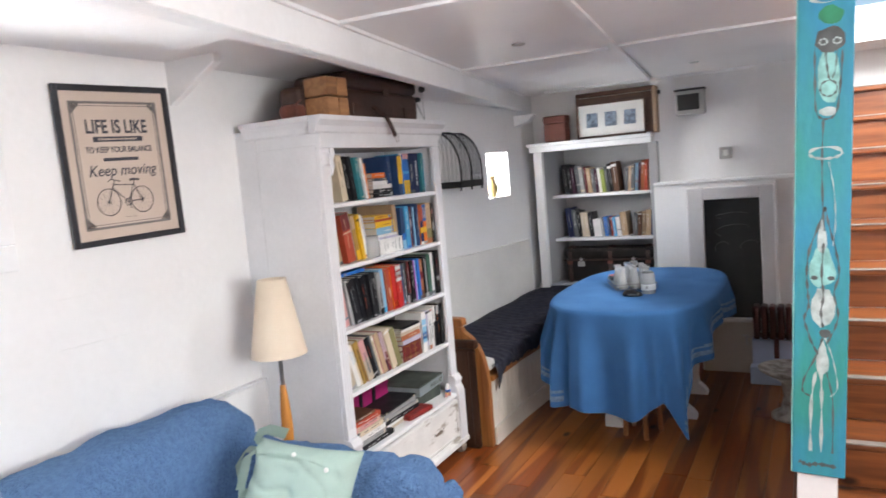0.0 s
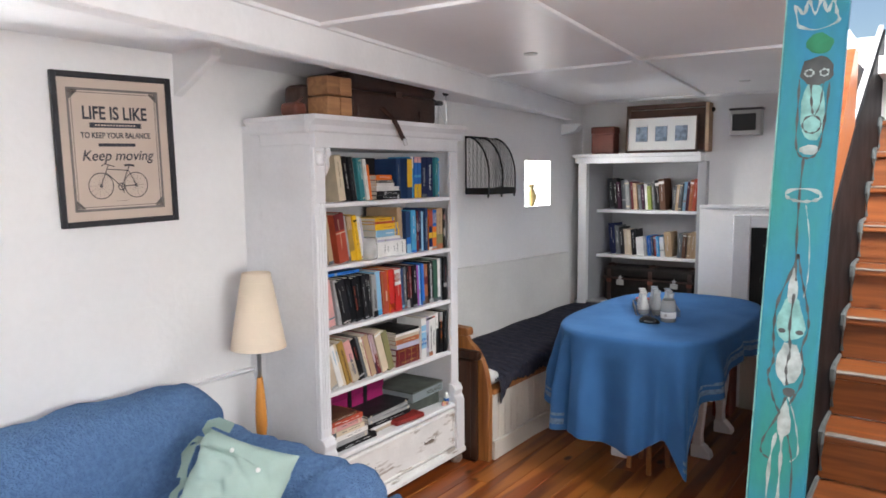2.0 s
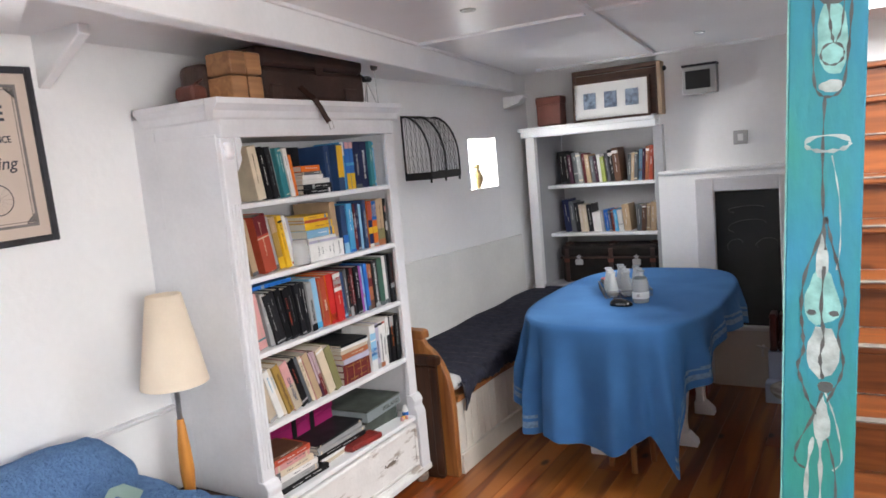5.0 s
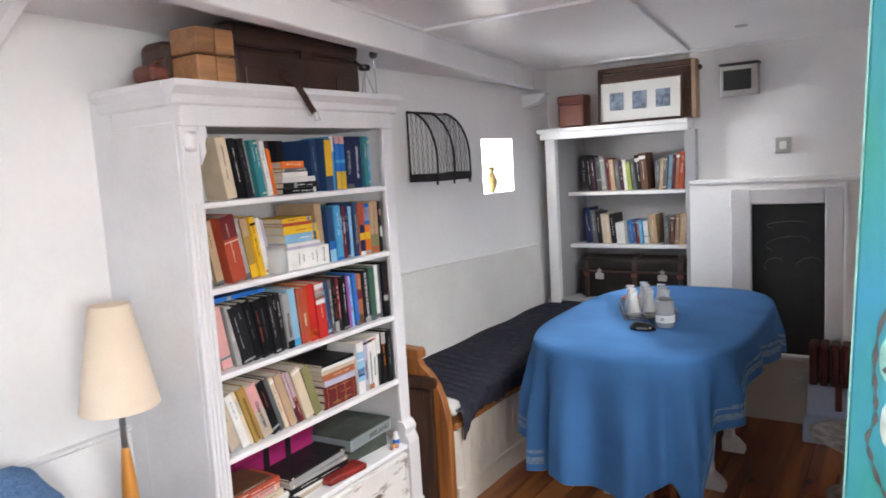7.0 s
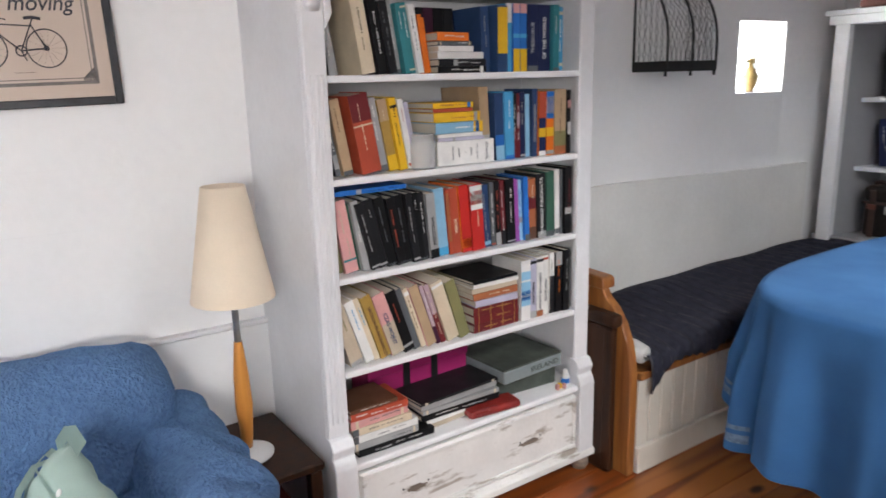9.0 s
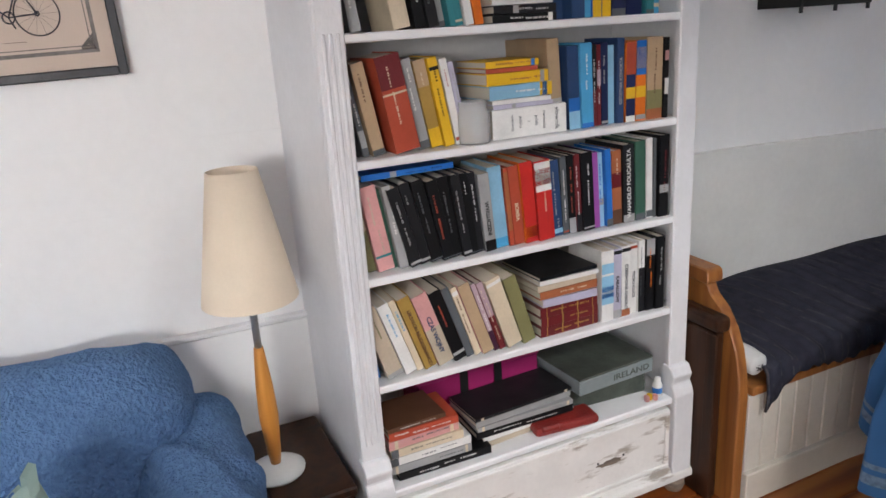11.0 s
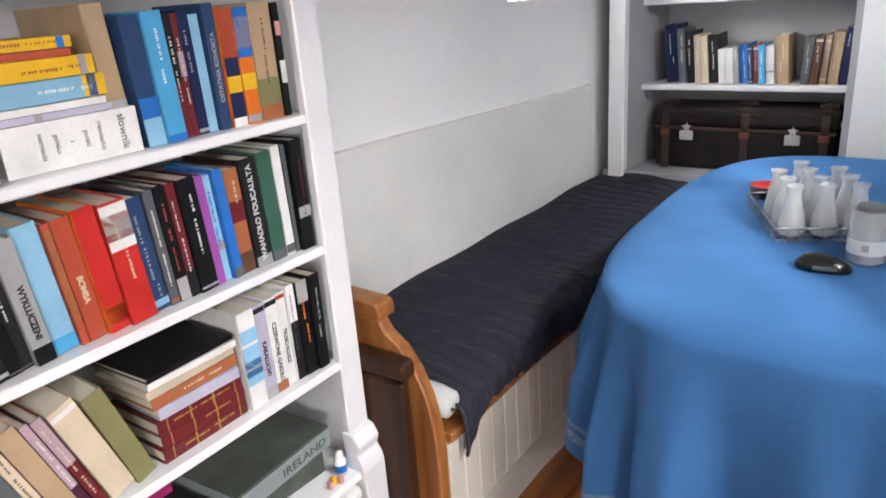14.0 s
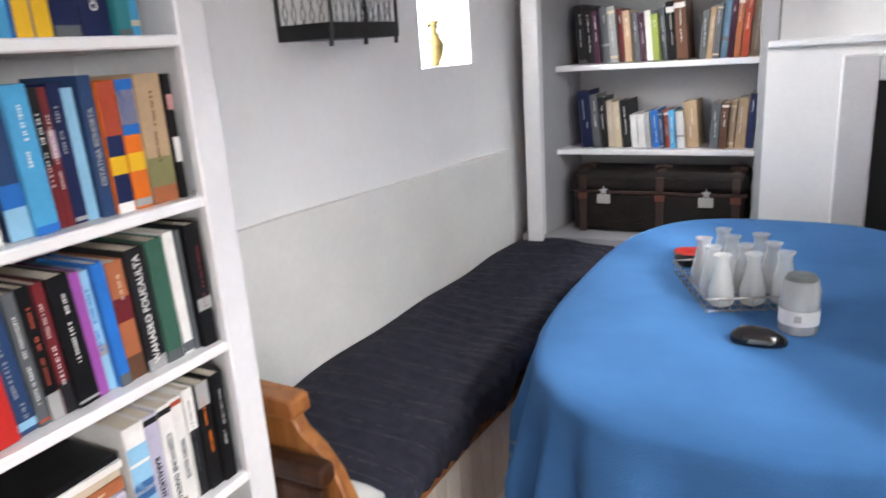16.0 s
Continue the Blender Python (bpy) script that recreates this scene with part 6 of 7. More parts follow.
for w, ln, c, dy, bands in ((0.070, 0.206, "white", 0.0, ()), (0.010, 0.168, "lilac", 0.004, ()), (0.010, 0.160, "white", 0.002, ()), (0.032, 0.180, "pale", -0.004, ((0.80, 1.0, "yellow"), (0.84, 0.92, "blue"))), (0.028, 0.172, "yellow", -0.010, ((0.86, 0.93, "grey"),)), (0.010, 0.140, "brick", -0.012, ()), (0.016, 0.146, "yellow", -0.012, ((0.85, 0.92, "blue"),))):
    ob = lay(0.352 + dy, zz, w, ln, c, {"yellow": "rust", "pale": "white", "brick": "cream"}.get(c, "grey") if 0.009 < w < 0.05 else "", depth=0.15, x=-0.035, turn=BOOKR.uniform(-3, 4), bands=bands)
    if w > 0.05:
        for k, (word, size) in enumerate((("słownik", 0.0175), ("niemiecko", 0.0105), ("polski", 0.0105), ("i", 0.0105), ("polsko", 0.0105), ("niemiecki", 0.0105))):
            writing("lettering", word, size, COVER["dgrey"], ob, Matrix.Translation((0.0011, 0.034, ln - 0.028 - (0.0 if k == 0 else 0.014 + 0.022 * k))) @ Matrix(((0, 0, 1, 0), (1, 0, 0, 0), (0, 1, 0, 0), (0, 0, 0, 1))))
    zz += w + 0.001
stand(0.528, 0.034, 0.222, "tan", 3, "", z=Z2, inset=0.05, depth=0.20)
row([(0.571, 0.034, 0.202, "dblue", 2, "", ((0.0, 0.22, "pale"), (0.22, 0.38, "blue")), "", 0.035, False),
     (0.606, 0.036, 0.206, "sky", 2, "white", ((0.0, 0.06, "blue"),), "", 0.03, False),
     (0.643, 0.017, 0.200, "coal", 1, "white", ((0.0, 0.45, "wine"),), "", 0.04, False),
     (0.660, 0.012, 0.200, "wine", 1, "white", ((0.5, 0.7, "mauve"),), "", 0.04, False),
     (0.673, 0.022, 0.204, "navy", 1, "grey", ((0.02, 0.05, "grey"),), "", 0.04, False),
     (0.696, 0.020, 0.196, "blue", 1, "", ((0.0, 1.0, "pale"),), "", 0.045, False),
     (0.717, 0.022, 0.212, "dblue", 0, "grey", (), "OSTATNIA KOHORTA", 0.035, False),
     (0.741, 0.030, 0.200, "orange", 0, "", ((0.0, 0.08, "white"), (0.08, 0.30, "navy"), (0.30, 0.44, "yellow"), (0.44, 0.60, "navy"), (0.60, 1.0, "brick")), "", 0.03, False),
     (0.773, 0.032, 0.202, "orange", 0, "", ((0.02, 0.08, "grey"), (0.30, 0.44, "yellow"), (0.58, 1.0, "blue"), (0.66, 0.92, "lilac")), "", 0.03, False),
     (0.808, 0.052, 0.208, "tan", 0, "brown", ((0.0, 0.13, "rust"), (0.13, 0.36, "olive")), "", 0.03, False),
     (0.862, 0.014, 0.205, "black", 0, "", ((0.3, 0.5, "white"), (0.72, 0.84, "pink")), "", 0.025, False)], Z2)

# third shelf
row([(0.004, 0.034, 0.200, "beige", 9, "olive", ((0.0, 0.5, "olive"),), "", 0.05, False),
     (0.040, 0.040, 0.206, "pink", 9, "beige", ((0.16, 0.19, "teal"),), "", 0.04, False),
     (0.081, 0.010, 0.195, "green", 9, "", (), "", 0.05, False),
     (0.092, 0.022, 0.202, "grey", 9, "white", (), "", 0.035, False)], Z3)
y = 0.117
for w, h, c, ink in ((0.028, 0.198, "coal", "grey"), (0.026, 0.204, "coal", "grey"), (0.030, 0.205, "black", "dgrey"), (0.027, 0.200, "black", "brick"), (0.026, 0.203, "black", "dgrey"), (0.022, 0.206, "coal", "grey"), (0.020, 0.205, "black", "white"), (0.018, 0.202, "coal", "white")):
    stand(y, w, h, c, 14.0 - (y - 0.117) * 46, ink, ((0.03, 0.06, "grey"),) if ink == "grey" else ((0.02, 0.03, "dgrey"),), z=Z3, inset=0.032 + 0.006 * math.sin(y * 90))
    y += w + 0.0005
lay(0.02, Z3 + 0.2155, 0.014, 0.235, "blue", "navy", depth=0.14, turn=2)
row([(0.318, 0.030, 0.196, "grey", 4.5, "coal", ((0.0, 0.14, "black"),), "WYKLUCZENI", 0.03, True),
     (0.350, 0.038, 0.206, "pale", 4.5, "", ((0.0, 0.12, "sky"),), "", 0.04, False),
     (0.390, 0.012, 0.200, "brick", 4.5, "", ((0.2, 0.95, "rust"),), "", 0.035, False),
     (0.403, 0.030, 0.202, "brick", 4.5, "cream", (), "BOMBA", 0.035, True),
     (0.434, 0.036, 0.208, "orange", 4.5, "", ((0.0, 1.0, "red"), (0.06, 0.2, "orange")), "", 0.03, False),
     (0.471, 0.046, 0.206, "red", 4, "cream", ((0.62, 0.98, "white"), (0.70, 0.90, "red"), (0.76, 0.84, "white")), "", 0.025, False),
     (0.519, 0.030, 0.200, "dblue", 4, "grey", ((0.04, 0.1, "pale"),), "", 0.035, False),
     (0.550, 0.018, 0.205, "dgrey", 3, "white", ((0.03, 0.05, "brick"),), "", 0.035, False),
     (0.569, 0.022, 0.207, "black", 3, "brick", ((0.0, 0.2, "grey"),), "", 0.035, False),
     (0.592, 0.018, 0.206, "wine", 3, "white", ((0.0, 0.24, "coal"),), "", 0.035, False),
     (0.611, 0.036, 0.208, "black", 3, "white", ((0.03, 0.05, "grey"),), "", 0.03, False),
     (0.649, 0.018, 0.204, "purple", 3, "", (), "", 0.035, False),
     (0.668, 0.016, 0.200, "pale", 3, "blue", (), "", 0.04, False),
     (0.685, 0.020, 0.208, "blue", 3, "", (), "", 0.03, False),
     (0.706, 0.032, 0.200, "rust", 2, "cream", ((0.0, 0.2, "brown"), (0.5, 0.7, "wine")), "", 0.035, False),
     (0.740, 0.038, 0.212, "coal", 2, "white", ((0.0, 0.10, "grey"),), "WAHADŁO FOUCAULTA", 0.03, False),
     (0.780, 0.034, 0.216, "green", 1.5, "", (), "", 0.03, False),
     (0.816, 0.022, 0.220, "white", 1.5, "", ((0.02, 0.1, "dgrey"),), "", 0.03, False),
     (0.840, 0.010, 0.218, "dgrey", 1, "", (), "", 0.03, False),
     (0.852, 0.032, 0.225, "black", 0.5, "wine", (), "", 0.02, False)], Z3)

# fourth shelf
row([(0.004, 0.018, 0.125, "blue", 8, "white", (), "", 0.05, False),
     (0.036, 0.042, 0.196, "beige", 18, "olive", ((0.0, 0.06, "grey"),), "", 0.03, False),
     (0.082, 0.030, 0.200, "white", 18, "sky", (), "", 0.03, False),
     (0.114, 0.018, 0.205, "cream", 18, "sky", (), "", 0.035, False),
     (0.134, 0.034, 0.206, "gold", 18, "brown", (), "LEKSYKON RELIGIOZNAWCZY", 0.03, True),
     (0.171, 0.042, 0.202, "pink", 18, "dblue", ((0.0, 0.52, "beige"),), "CZAS WOJNY", 0.03, True),
     (0.216, 0.034, 0.204, "black", 18, "brick", ((0.08, 0.12, "grey"),), "", 0.03, False),
     (0.252, 0.022, 0.206, "dgrey", 18, "", (), "", 0.035, False),
     (0.276, 0.018, 0.204, "cream", 18, "brown", (), "", 0.035, False),
     (0.296, 0.032, 0.206, "pink", 18, "", ((0.0, 1.0, "tan"),), "", 0.03, False),
     (0.330, 0.014, 0.205, "plum", 18, "white", ((0.3, 1.0, "mauve"),), "", 0.03, False),
     (0.346, 0.018, 0.203, "wine", 18, "cream", ((0.5, 1.0, "mauve"),), "", 0.03, False),
     (0.368, 0.044, 0.204, "cream", 18, "", (), "", 0.025, False),
     (0.415, 0.038, 0.198, "olive", 17, "", (), "", 0.025, False)], Z4)
zz = Z4
GILT = ((0.10, 0.112, "gold"), (0.36, 0.378, "gold"), (0.63, 0.648, "gold"), (0.90, 0.912, "gold"))
for w, ln, c, dy in ((0.027, 0.188, "wine", 0.0), (0.027, 0.186, "wine", 0.002), (0.027, 0.184, "wine", 0.0), (0.022, 0.172, "lilac", 0.008), (0.022, 0.185, "rust", 0.0), (0.016, 0.190, "beige", -0.006), (0.012, 0.186, "white", 0.0), (0.010, 0.186, "black", 0.0)):
    lay(0.470 + dy, zz, w, ln, c, "gold" if c == "wine" else ("cream" if c == "rust" else ""), depth=0.19 if c in ("black", "white") else 0.15, x=-0.03, turn=BOOKR.uniform(-2, 2), bands=GILT if c == "wine" else ())
    zz += w + 0.001
row([(0.664, 0.040, 0.206, "white", 0, "", ((0.25, 0.65, "pale"), (0.34, 0.5, "blue"), (0.40, 0.44, "white"), (0.68, 0.82, "pale")), "", 0.025, False),
     (0.705, 0.030, 0.204, "lilac", 0, "coal", ((0.92, 0.97, "coal"), (0.0, 0.12, "grey")), "KARALUCHY", 0.03, True),
     (0.736, 0.030, 0.206, "white", 0, "dgrey", ((0.92, 0.97, "coal"), (0.0, 0.1, "rust")), "CZERWONE GARDŁO", 0.03, True),
     (0.767, 0.026, 0.206, "white", 0, "dgrey", ((0.93, 0.97, "brick"),), "TRZECI KLUCZ", 0.035, True),
     (0.794, 0.022, 0.212, "white", 0, "dgrey", ((0.0, 0.62, "coal"),), "", 0.03, False),
     (0.817, 0.030, 0.212, "black", 0, "orange", ((0.78, 1.0, "grey"),), "", 0.025, False),
     (0.849, 0.030, 0.216, "black", 0, "grey", (), "", 0.02, False)], Z4)

zz = Z5
for w, ln, c, dy in ((0.022, 0.260, "black", 0.02), (0.022, 0.225, "grey", 0.0), (0.022, 0.225, "white", 0.0), (0.022, 0.20, "cream", 0.004), (0.024, 0.195, "pink", 0.0), (0.022, 0.19, "brick", 0.002), (0.012, 0.16, "brown", 0.0)):
    lay(0.012 + dy, zz, w, ln, c, "dgrey" if c in ("white", "cream", "grey", "pink") else "white", depth=0.14, x=-0.012, turn=BOOKR.uniform(-2, 2))
    zz += w + 0.001
zz = Z5
for w, ln, c, dy in ((0.016, 0.27, "beige", 0.02), (0.014, 0.30, "white", 0.02), (0.020, 0.305, "black", 0.0), (0.014, 0.300, "grey", 0.005), (0.016, 0.31, "grey", 0.0), (0.008, 0.315, "coal", 0.0)):
    lay(0.262 + dy, zz, w, ln, c, "white" if c in ("black", "coal") else "", depth=0.15, x=-0.03, turn=BOOKR.uniform(-1, 4))
    zz += w + 0.001

mag = thing("magenta_box", (-0.255, 0.36, Z5), "magenta card storage box with a black strap", "box")
part("body", box((-0.06, -0.19, 0.0), (0.06, 0.20, 0.17), 0.004), MAGENTA, mag)
part("lid", box((-0.064, -0.194, 0.14), (0.064, 0.204, 0.205), 0.004), MAGENTA, mag)
for y in (-0.05, 0.06):
    part("strap", box((0.0645, y - 0.012, 0.0), (0.0675, y + 0.012, 0.205)), BLACK, mag)
DARKG = mat("grey_green_box_card", (0.075, 0.090, 0.075), 0.55, vary=0.25, scale=9, grain=90, bump=0.1)
LIDG = mat("grey_box_edge", (0.24, 0.28, 0.29), 0.5, vary=0.08, scale=9, grain=90, bump=0.08)
fb = thing("file_box", Matrix.Translation((-0.16, 0.735, Z5)) @ pose(0, 0, 0, 0, 0, -4), "dark grey-green flat file box", "box")
part("body", box((-0.13, -0.145, 0.0), (0.10, 0.12, 0.065), 0.004), DARKG, fb)
fb2 = thing("flat_box", Matrix.Translation((-0.15, 0.735, Z5 + 0.066)) @ pose(0, 0, 0, 0, 0, 3), "grey flat box with a dark mottled lid", "box")
part("body", box((-0.14, -0.150, 0.0), (0.115, 0.125, 0.044), 0.003), LIDG, fb2)
part("lid", box((-0.14, -0.150, 0.0445), (0.115, 0.125, 0.052), 0.002), DARKG, fb2)
writing("lettering", "IRELAND", 0.026, DARKG, fb2, Matrix.Translation((0.1156, 0.04, 0.022)) @ Matrix(((0, 0, 1, 0), (1, 0, 0, 0), (0, 1, 0, 0), (0, 0, 0, 1))), 0.0003, squeeze=1.3)
wal = thing("red_wallet", Matrix.Translation((-0.015, 0.53, Z5 + 0.001)) @ pose(0, 0, 0, 0, 0, -6), "dark red leather wallet", "wallet")
REDW = mat("dark_red_leather", (0.26, 0.022, 0.018), 0.45, vary=0.15, scale=12, grain=180, bump=0.25)
part("body", box((-0.05, -0.10, 0.0), (0.03, 0.095, 0.026), 0.01, 2), REDW, wal)
part("flap", box((0.02, -0.085, 0.012), (0.035, -0.03, 0.03), 0.005), REDW, wal)
pot = thing("small_bottle", (-0.018, 0.862, Z5), "small white bottle with a blue band", "bottle")
part("body", lathe([(0, 0), (0.014, 0), (0.0145, 0.035), (0.009, 0.042), (0.009, 0.055), (0, 0.057)], 16), WHITEP, pot, smooth=True)
part("band", lathe([(0.0149, 0.008), (0.0149, 0.026), (0.0143, 0.026), (0.0143, 0.008), (0.0149, 0.008)], 16), COVER["blue"], pot)
for dx, dy, c in ((-0.005, 0.0, "yellow"), (0.006, 0.012, "pink"), (0.0, -0.014, "pink")):
    er = thing("small_eraser", (0.0 + dx, 0.822 + dy, Z5), "tiny coloured eraser on the shelf", "eraser", "erasers")
    part("body", box((-0.008, -0.006, 0), (0.008, 0.006, 0.02), 0.004, 2), COVER[c], er)
can = thing("candle_jar", (-0.045, 0.306, Z2), "glass jar half full of white wax between the books", "jar")
part("wax", lathe([(0, 0.003), (0.036, 0.003), (0.036, 0.055), (0, 0.053)], 24), WHITEP, can, smooth=True)
part("glass", lathe([(0, 0), (0.038, 0), (0.040, 0.006), (0.040, 0.068), (0.034, 0.078), (0.035, 0.094), (0.037, 0.097), (0.034, 0.097), (0.032, 0.079), (0.037, 0.067), (0.037, 0.003), (0, 0.003)], 24), TUMBLER, can, smooth=True)


# darker cover colours that stand in for the shade on books inside the niche
NICHE_SHADED = {"lilac": "grey", "mauve": "plum", "beige": "tan", "cream": "beige", "rust": "brown", "brick": "wine", "grey": "dgrey"}


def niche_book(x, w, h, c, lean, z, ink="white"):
    # most covers take the darkened colour, for the recess's shade
    c = NICHE_SHADED.get(c, c) if BOOKR.random() < 0.7 else c
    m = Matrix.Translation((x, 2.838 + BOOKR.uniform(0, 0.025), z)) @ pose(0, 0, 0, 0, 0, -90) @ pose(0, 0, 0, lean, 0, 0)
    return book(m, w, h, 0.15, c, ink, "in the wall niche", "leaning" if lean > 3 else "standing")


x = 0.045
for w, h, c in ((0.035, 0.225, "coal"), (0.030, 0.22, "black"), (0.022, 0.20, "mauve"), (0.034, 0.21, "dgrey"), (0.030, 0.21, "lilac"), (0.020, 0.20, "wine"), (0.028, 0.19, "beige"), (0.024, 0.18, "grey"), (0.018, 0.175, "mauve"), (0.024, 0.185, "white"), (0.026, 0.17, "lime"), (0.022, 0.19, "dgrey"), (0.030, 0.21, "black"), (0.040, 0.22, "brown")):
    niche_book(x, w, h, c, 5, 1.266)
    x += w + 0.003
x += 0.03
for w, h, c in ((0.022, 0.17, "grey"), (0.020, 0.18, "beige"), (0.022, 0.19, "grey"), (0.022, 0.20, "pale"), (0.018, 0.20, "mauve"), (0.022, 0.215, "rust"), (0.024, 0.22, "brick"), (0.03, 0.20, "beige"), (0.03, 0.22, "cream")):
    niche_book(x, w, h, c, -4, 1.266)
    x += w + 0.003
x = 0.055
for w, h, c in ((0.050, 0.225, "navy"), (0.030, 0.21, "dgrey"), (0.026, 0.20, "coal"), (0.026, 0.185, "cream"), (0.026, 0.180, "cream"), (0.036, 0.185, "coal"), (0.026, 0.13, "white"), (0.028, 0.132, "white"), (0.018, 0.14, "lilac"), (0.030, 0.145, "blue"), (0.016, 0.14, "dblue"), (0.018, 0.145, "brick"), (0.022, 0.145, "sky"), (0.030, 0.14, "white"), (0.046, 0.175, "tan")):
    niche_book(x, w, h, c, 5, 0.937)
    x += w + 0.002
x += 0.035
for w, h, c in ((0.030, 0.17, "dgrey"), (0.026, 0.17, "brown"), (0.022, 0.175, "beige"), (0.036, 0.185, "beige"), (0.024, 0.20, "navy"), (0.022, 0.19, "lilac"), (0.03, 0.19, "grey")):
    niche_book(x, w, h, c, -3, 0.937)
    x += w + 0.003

# ---- on the table ----
TZ = 0.7505
tray = thing("wire_tray", Matrix.Translation((0.765, 1.80, TZ)) @ pose(0, 0, 0, 0, 0, 24), "small grey wire tray holding glass carafes", "tray")
for i in range(13):
    a = -0.108 + 0.018 * i
    part("base_wire", tube([(a, -0.15, 0.004), (a, 0.15, 0.004)], 0.0016, 5), WIRE, tray)
for i in range(9):
    a = -0.144 + 0.036 * i
    part("base_wire", tube([(-0.115, a, 0.0062), (0.115, a, 0.0062)], 0.0014, 5), WIRE, tray)
for lo, hi in (((-0.115, -0.15), (0.115, -0.15)), ((0.115, -0.15), (0.115, 0.15)), ((0.115, 0.15), (-0.115, 0.15)), ((-0.115, 0.15), (-0.115, -0.15))):
    part("rim", tube([(*lo, 0.036), (*hi, 0.036)], 0.0028, 6), WIRE, tray)
    bm = bmesh.new()
    n = 9
    for i in range(n + 1):
        a, b = lo[0] + (hi[0] - lo[0]) * i / n, lo[1] + (hi[1] - lo[1]) * i / n
        add_tube(bm, [(a, b, 0.003), (a, b, 0.036)], 0.0011, 4)
    part("wire_side", bm, WIRE, tray)["kind"] = "stuff"
flask_profile = [(0.0, 0.002), (0.029, 0.003), (0.031, 0.010), (0.028, 0.035), (0.020, 0.075), (0.015, 0.100), (0.0165, 0.112), (0.021, 0.120), (0.0195, 0.120), (0.015, 0.111), (0.0135, 0.100), (0.0185, 0.074), (0.0265, 0.034), (0.0285, 0.012), (0.0, 0.010)]
flask = thing("glass_carafe", (0, 0, 0), "small clear conical glass carafe in the tray", "carafe", "glass carafes")
part("body", lathe(flask_profile, 20), TUMBLER, flask, smooth=True)
part("foot", lathe([(0, 0.0), (0.022, 0.0), (0.022, 0.0018), (0, 0.0018)], 16), WHITEP, flask)
spots = [(-0.07, -0.105), (0.0, -0.105), (0.07, -0.105), (-0.07, -0.035), (0.005, -0.035), (0.07, -0.03), (-0.07, 0.04), (0.0, 0.045), (0.07, 0.05), (0.0, 0.115)]
for i, (a, b) in enumerate(spots):
    m = tray.matrix_world @ Matrix.Translation((a, b, 0.0065))
    if i == 0:
        flask.matrix_world = m
    else:
        copy_thing(flask, m)
jar = thing("candle_jar", Matrix.Translation((0.908, 1.585, TZ)) @ Matrix.Diagonal((1.0, 1.0, 1.18, 1.0)), "white half-full glass candle jar with a dark lid", "jar")
part("wax", lathe([(0, 0.003), (0.036, 0.003), (0.036, 0.062), (0, 0.062)], 24), WHITEP, jar)
part("glass", lathe([(0, 0.0), (0.037, 0.0), (0.039, 0.004), (0.039, 0.080), (0.034, 0.092), (0.034, 0.097), (0.032, 0.097), (0.032, 0.091), (0.0365, 0.079), (0.0365, 0.0025), (0, 0.0025)], 28), TUMBLER, jar, smooth=True)
part("lid", lathe([(0, 0.070), (0.026, 0.070), (0.030, 0.075), (0.031, 0.098), (0.027, 0.104), (0, 0.105)], 24), PGREY, jar, "dark grey stopper")
part("label", lathe([(0.0395, 0.018), (0.0395, 0.045), (0.0392, 0.045), (0.0392, 0.018), (0.0395, 0.018)], 40), WHITEP, jar)
part("label_mark", box((-0.008, -0.0402, 0.026), (0.006, -0.0392, 0.038)), PLASTIC, jar)


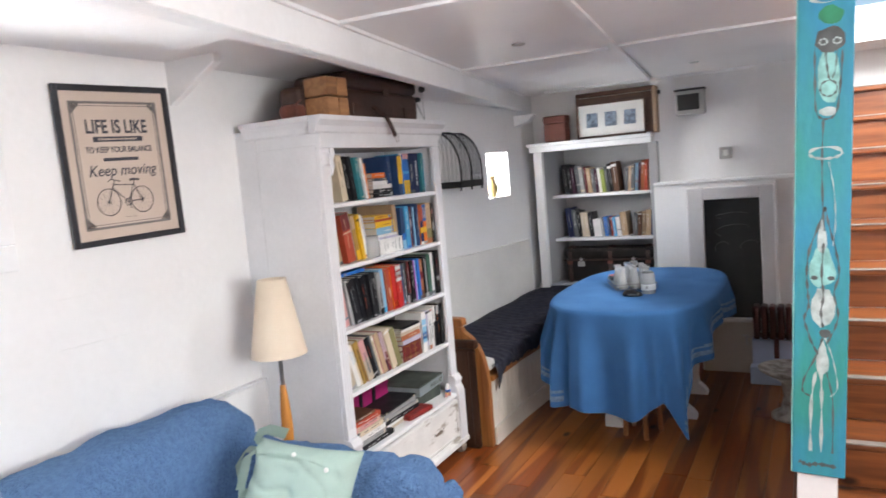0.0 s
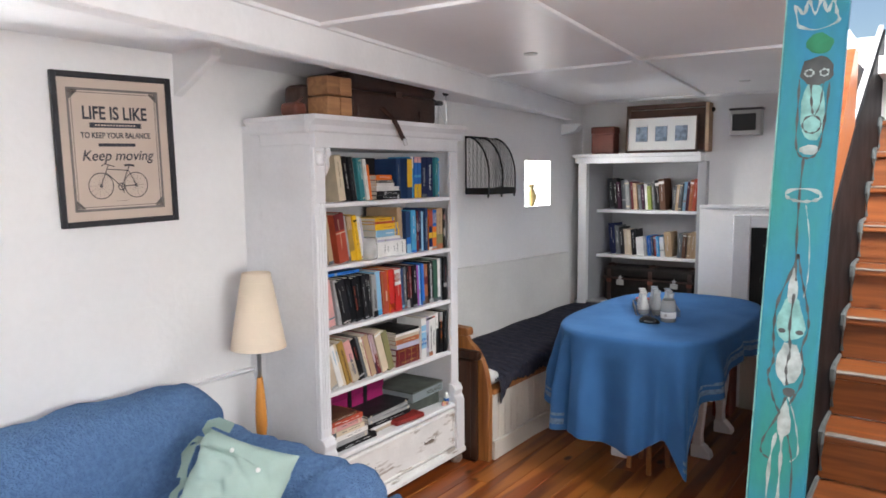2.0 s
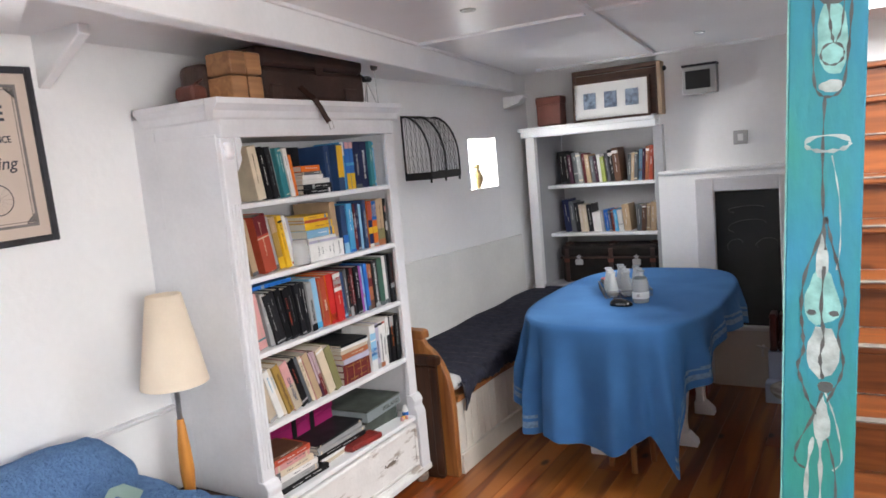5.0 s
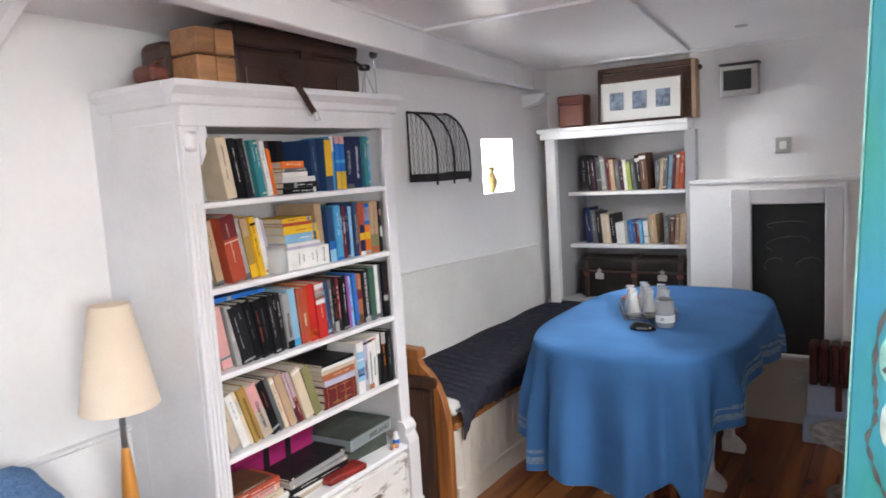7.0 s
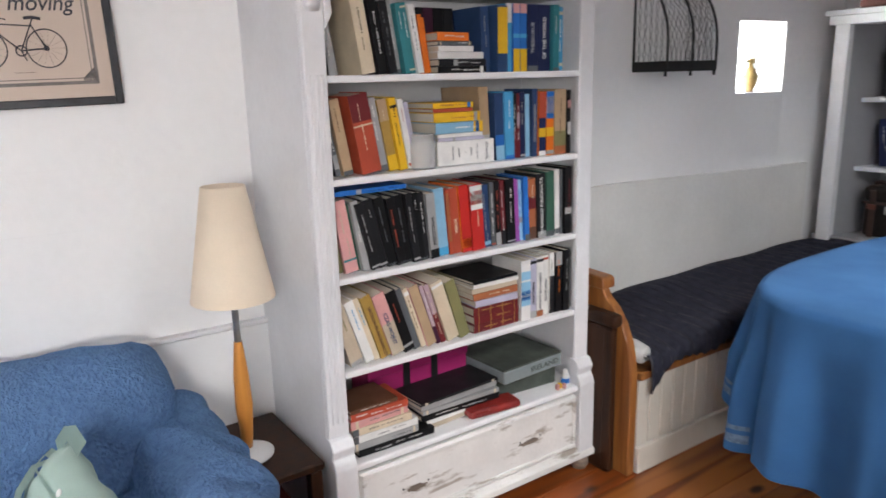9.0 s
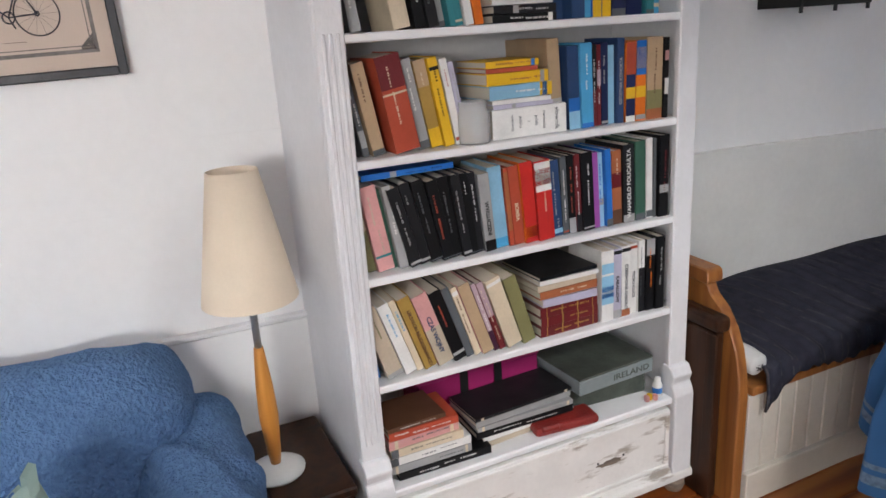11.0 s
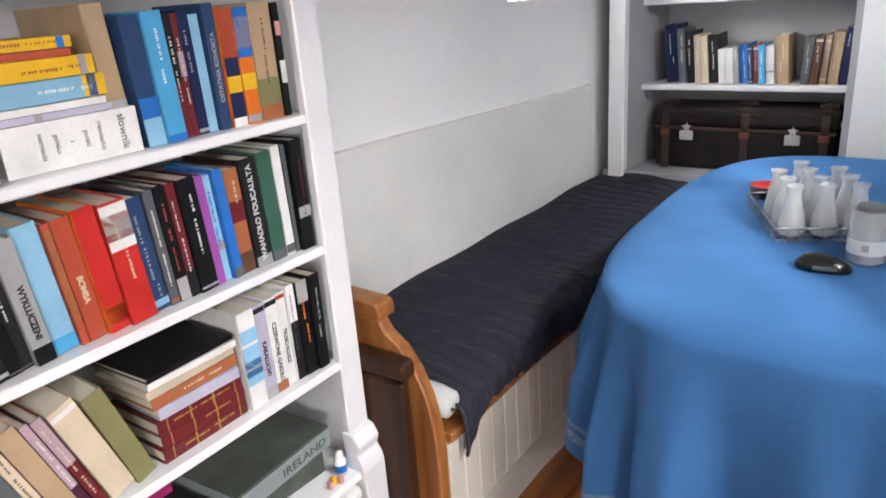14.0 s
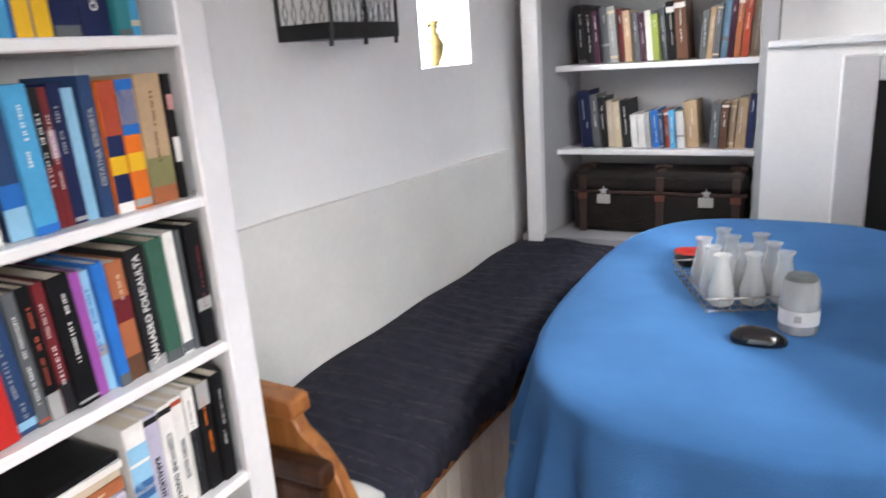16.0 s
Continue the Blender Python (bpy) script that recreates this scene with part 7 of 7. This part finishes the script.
def mouse():
    bm = bmesh.new()
    bmesh.ops.create_uvsphere(bm, u_segments=24, v_segments=14, radius=1.0)
    for v in bm.verts:
        x, y, z = v.co
        zz = max(z, -0.25)
        v.co = (x * 0.055, y * 0.030 * (1 - 0.12 * x * x) * (1 - 0.10 * math.cos(x * 3)), (zz + 0.25) * 0.028 * (1 - 0.18 * x))
    ob = thing("computer_mouse", Matrix.Translation((0.840, 1.492, TZ)) @ pose(0, 0, 0, 0, 0, 4), "black glossy computer mouse on the tablecloth", "mouse")
    part("shell", bm, mat("glossy_black_plastic", (0.010, 0.010, 0.012), 0.18, vary=0.1, scale=20, grain=90, bump=0.01), ob, smooth=True)
    part("wheel", lathe([(0, -0.003), (0.007, -0.003), (0.007, 0.003), (0, 0.003)], 14), PGREY, ob).matrix_basis = pose(-0.030, 0, 0.030, 90, 0, 0)
    part("side_grip", box((-0.02, -0.0305, 0.008), (0.025, -0.0255, 0.017), 0.004, 2), PGREY, ob)


mouse()
red_tin = thing("red_lidded_bowl", (0.625, 1.985, TZ), "small dark bowl with a red rim", "bowl")
part("bowl", lathe([(0, 0.0), (0.03, 0.0), (0.042, 0.02), (0.044, 0.036), (0.041, 0.036), (0.038, 0.022), (0.0, 0.008)], 24), BLACK, red_tin, smooth=True)
part("inside", lathe([(0, 0.028), (0.0405, 0.0355), (0.0425, 0.0375), (0.0, 0.031)], 24), COVER["red"], red_tin)

# ---- floorboards ----
floor = tagged(new("floor"), "varnished orange pine board floor with dark knots", "floor", kind="structure")
fr_rnd = random.Random(77)
BW = 0.112
cache = {}
x = -0.50
while x < 3.08:
    y = -4.6 + fr_rnd.uniform(-1.2, 0.0)
    while y < 3.0:
        ln = fr_rnd.choice((1.1, 1.5, 1.9, 2.4, 2.9))
        y0, y1 = max(y, -4.6), min(y + ln, 3.0)
        if y1 - y0 > 0.05:
            key = round(y1 - y0, 2)
            if key not in cache:
                cache[key] = mesh_of(box((0.0008, 0.0008, -0.022), (BW - 0.0008, key - 0.0008, 0.0), 0.0016), "floorboard", FLOOR)
            ob = new("floorboard", cache[key])
            ob.location = (x, y0, fr_rnd.uniform(-0.0006, 0.0))
            ob.parent = floor
        y += ln
    x += BW

# ---- bright overcast sky seen through the windows ----
GLOW = bpy.data.materials.new("overcast_sky_glow")
GLOW.use_nodes = True
gb = GLOW.node_tree.nodes["Principled BSDF"]
gb.inputs["Base Color"].default_value = (0, 0, 0, 1)
gb.inputs["Emission Color"].default_value = (1.0, 1.0, 1.0, 1)
gb.inputs["Emission Strength"].default_value = 2.5
bm = bmesh.new()
add_box(bm, (-6.05, -14, -3), (-6.0, 16, 9))
structure("backdrop", bm, GLOW, "bright white overcast sky outside", "sky")
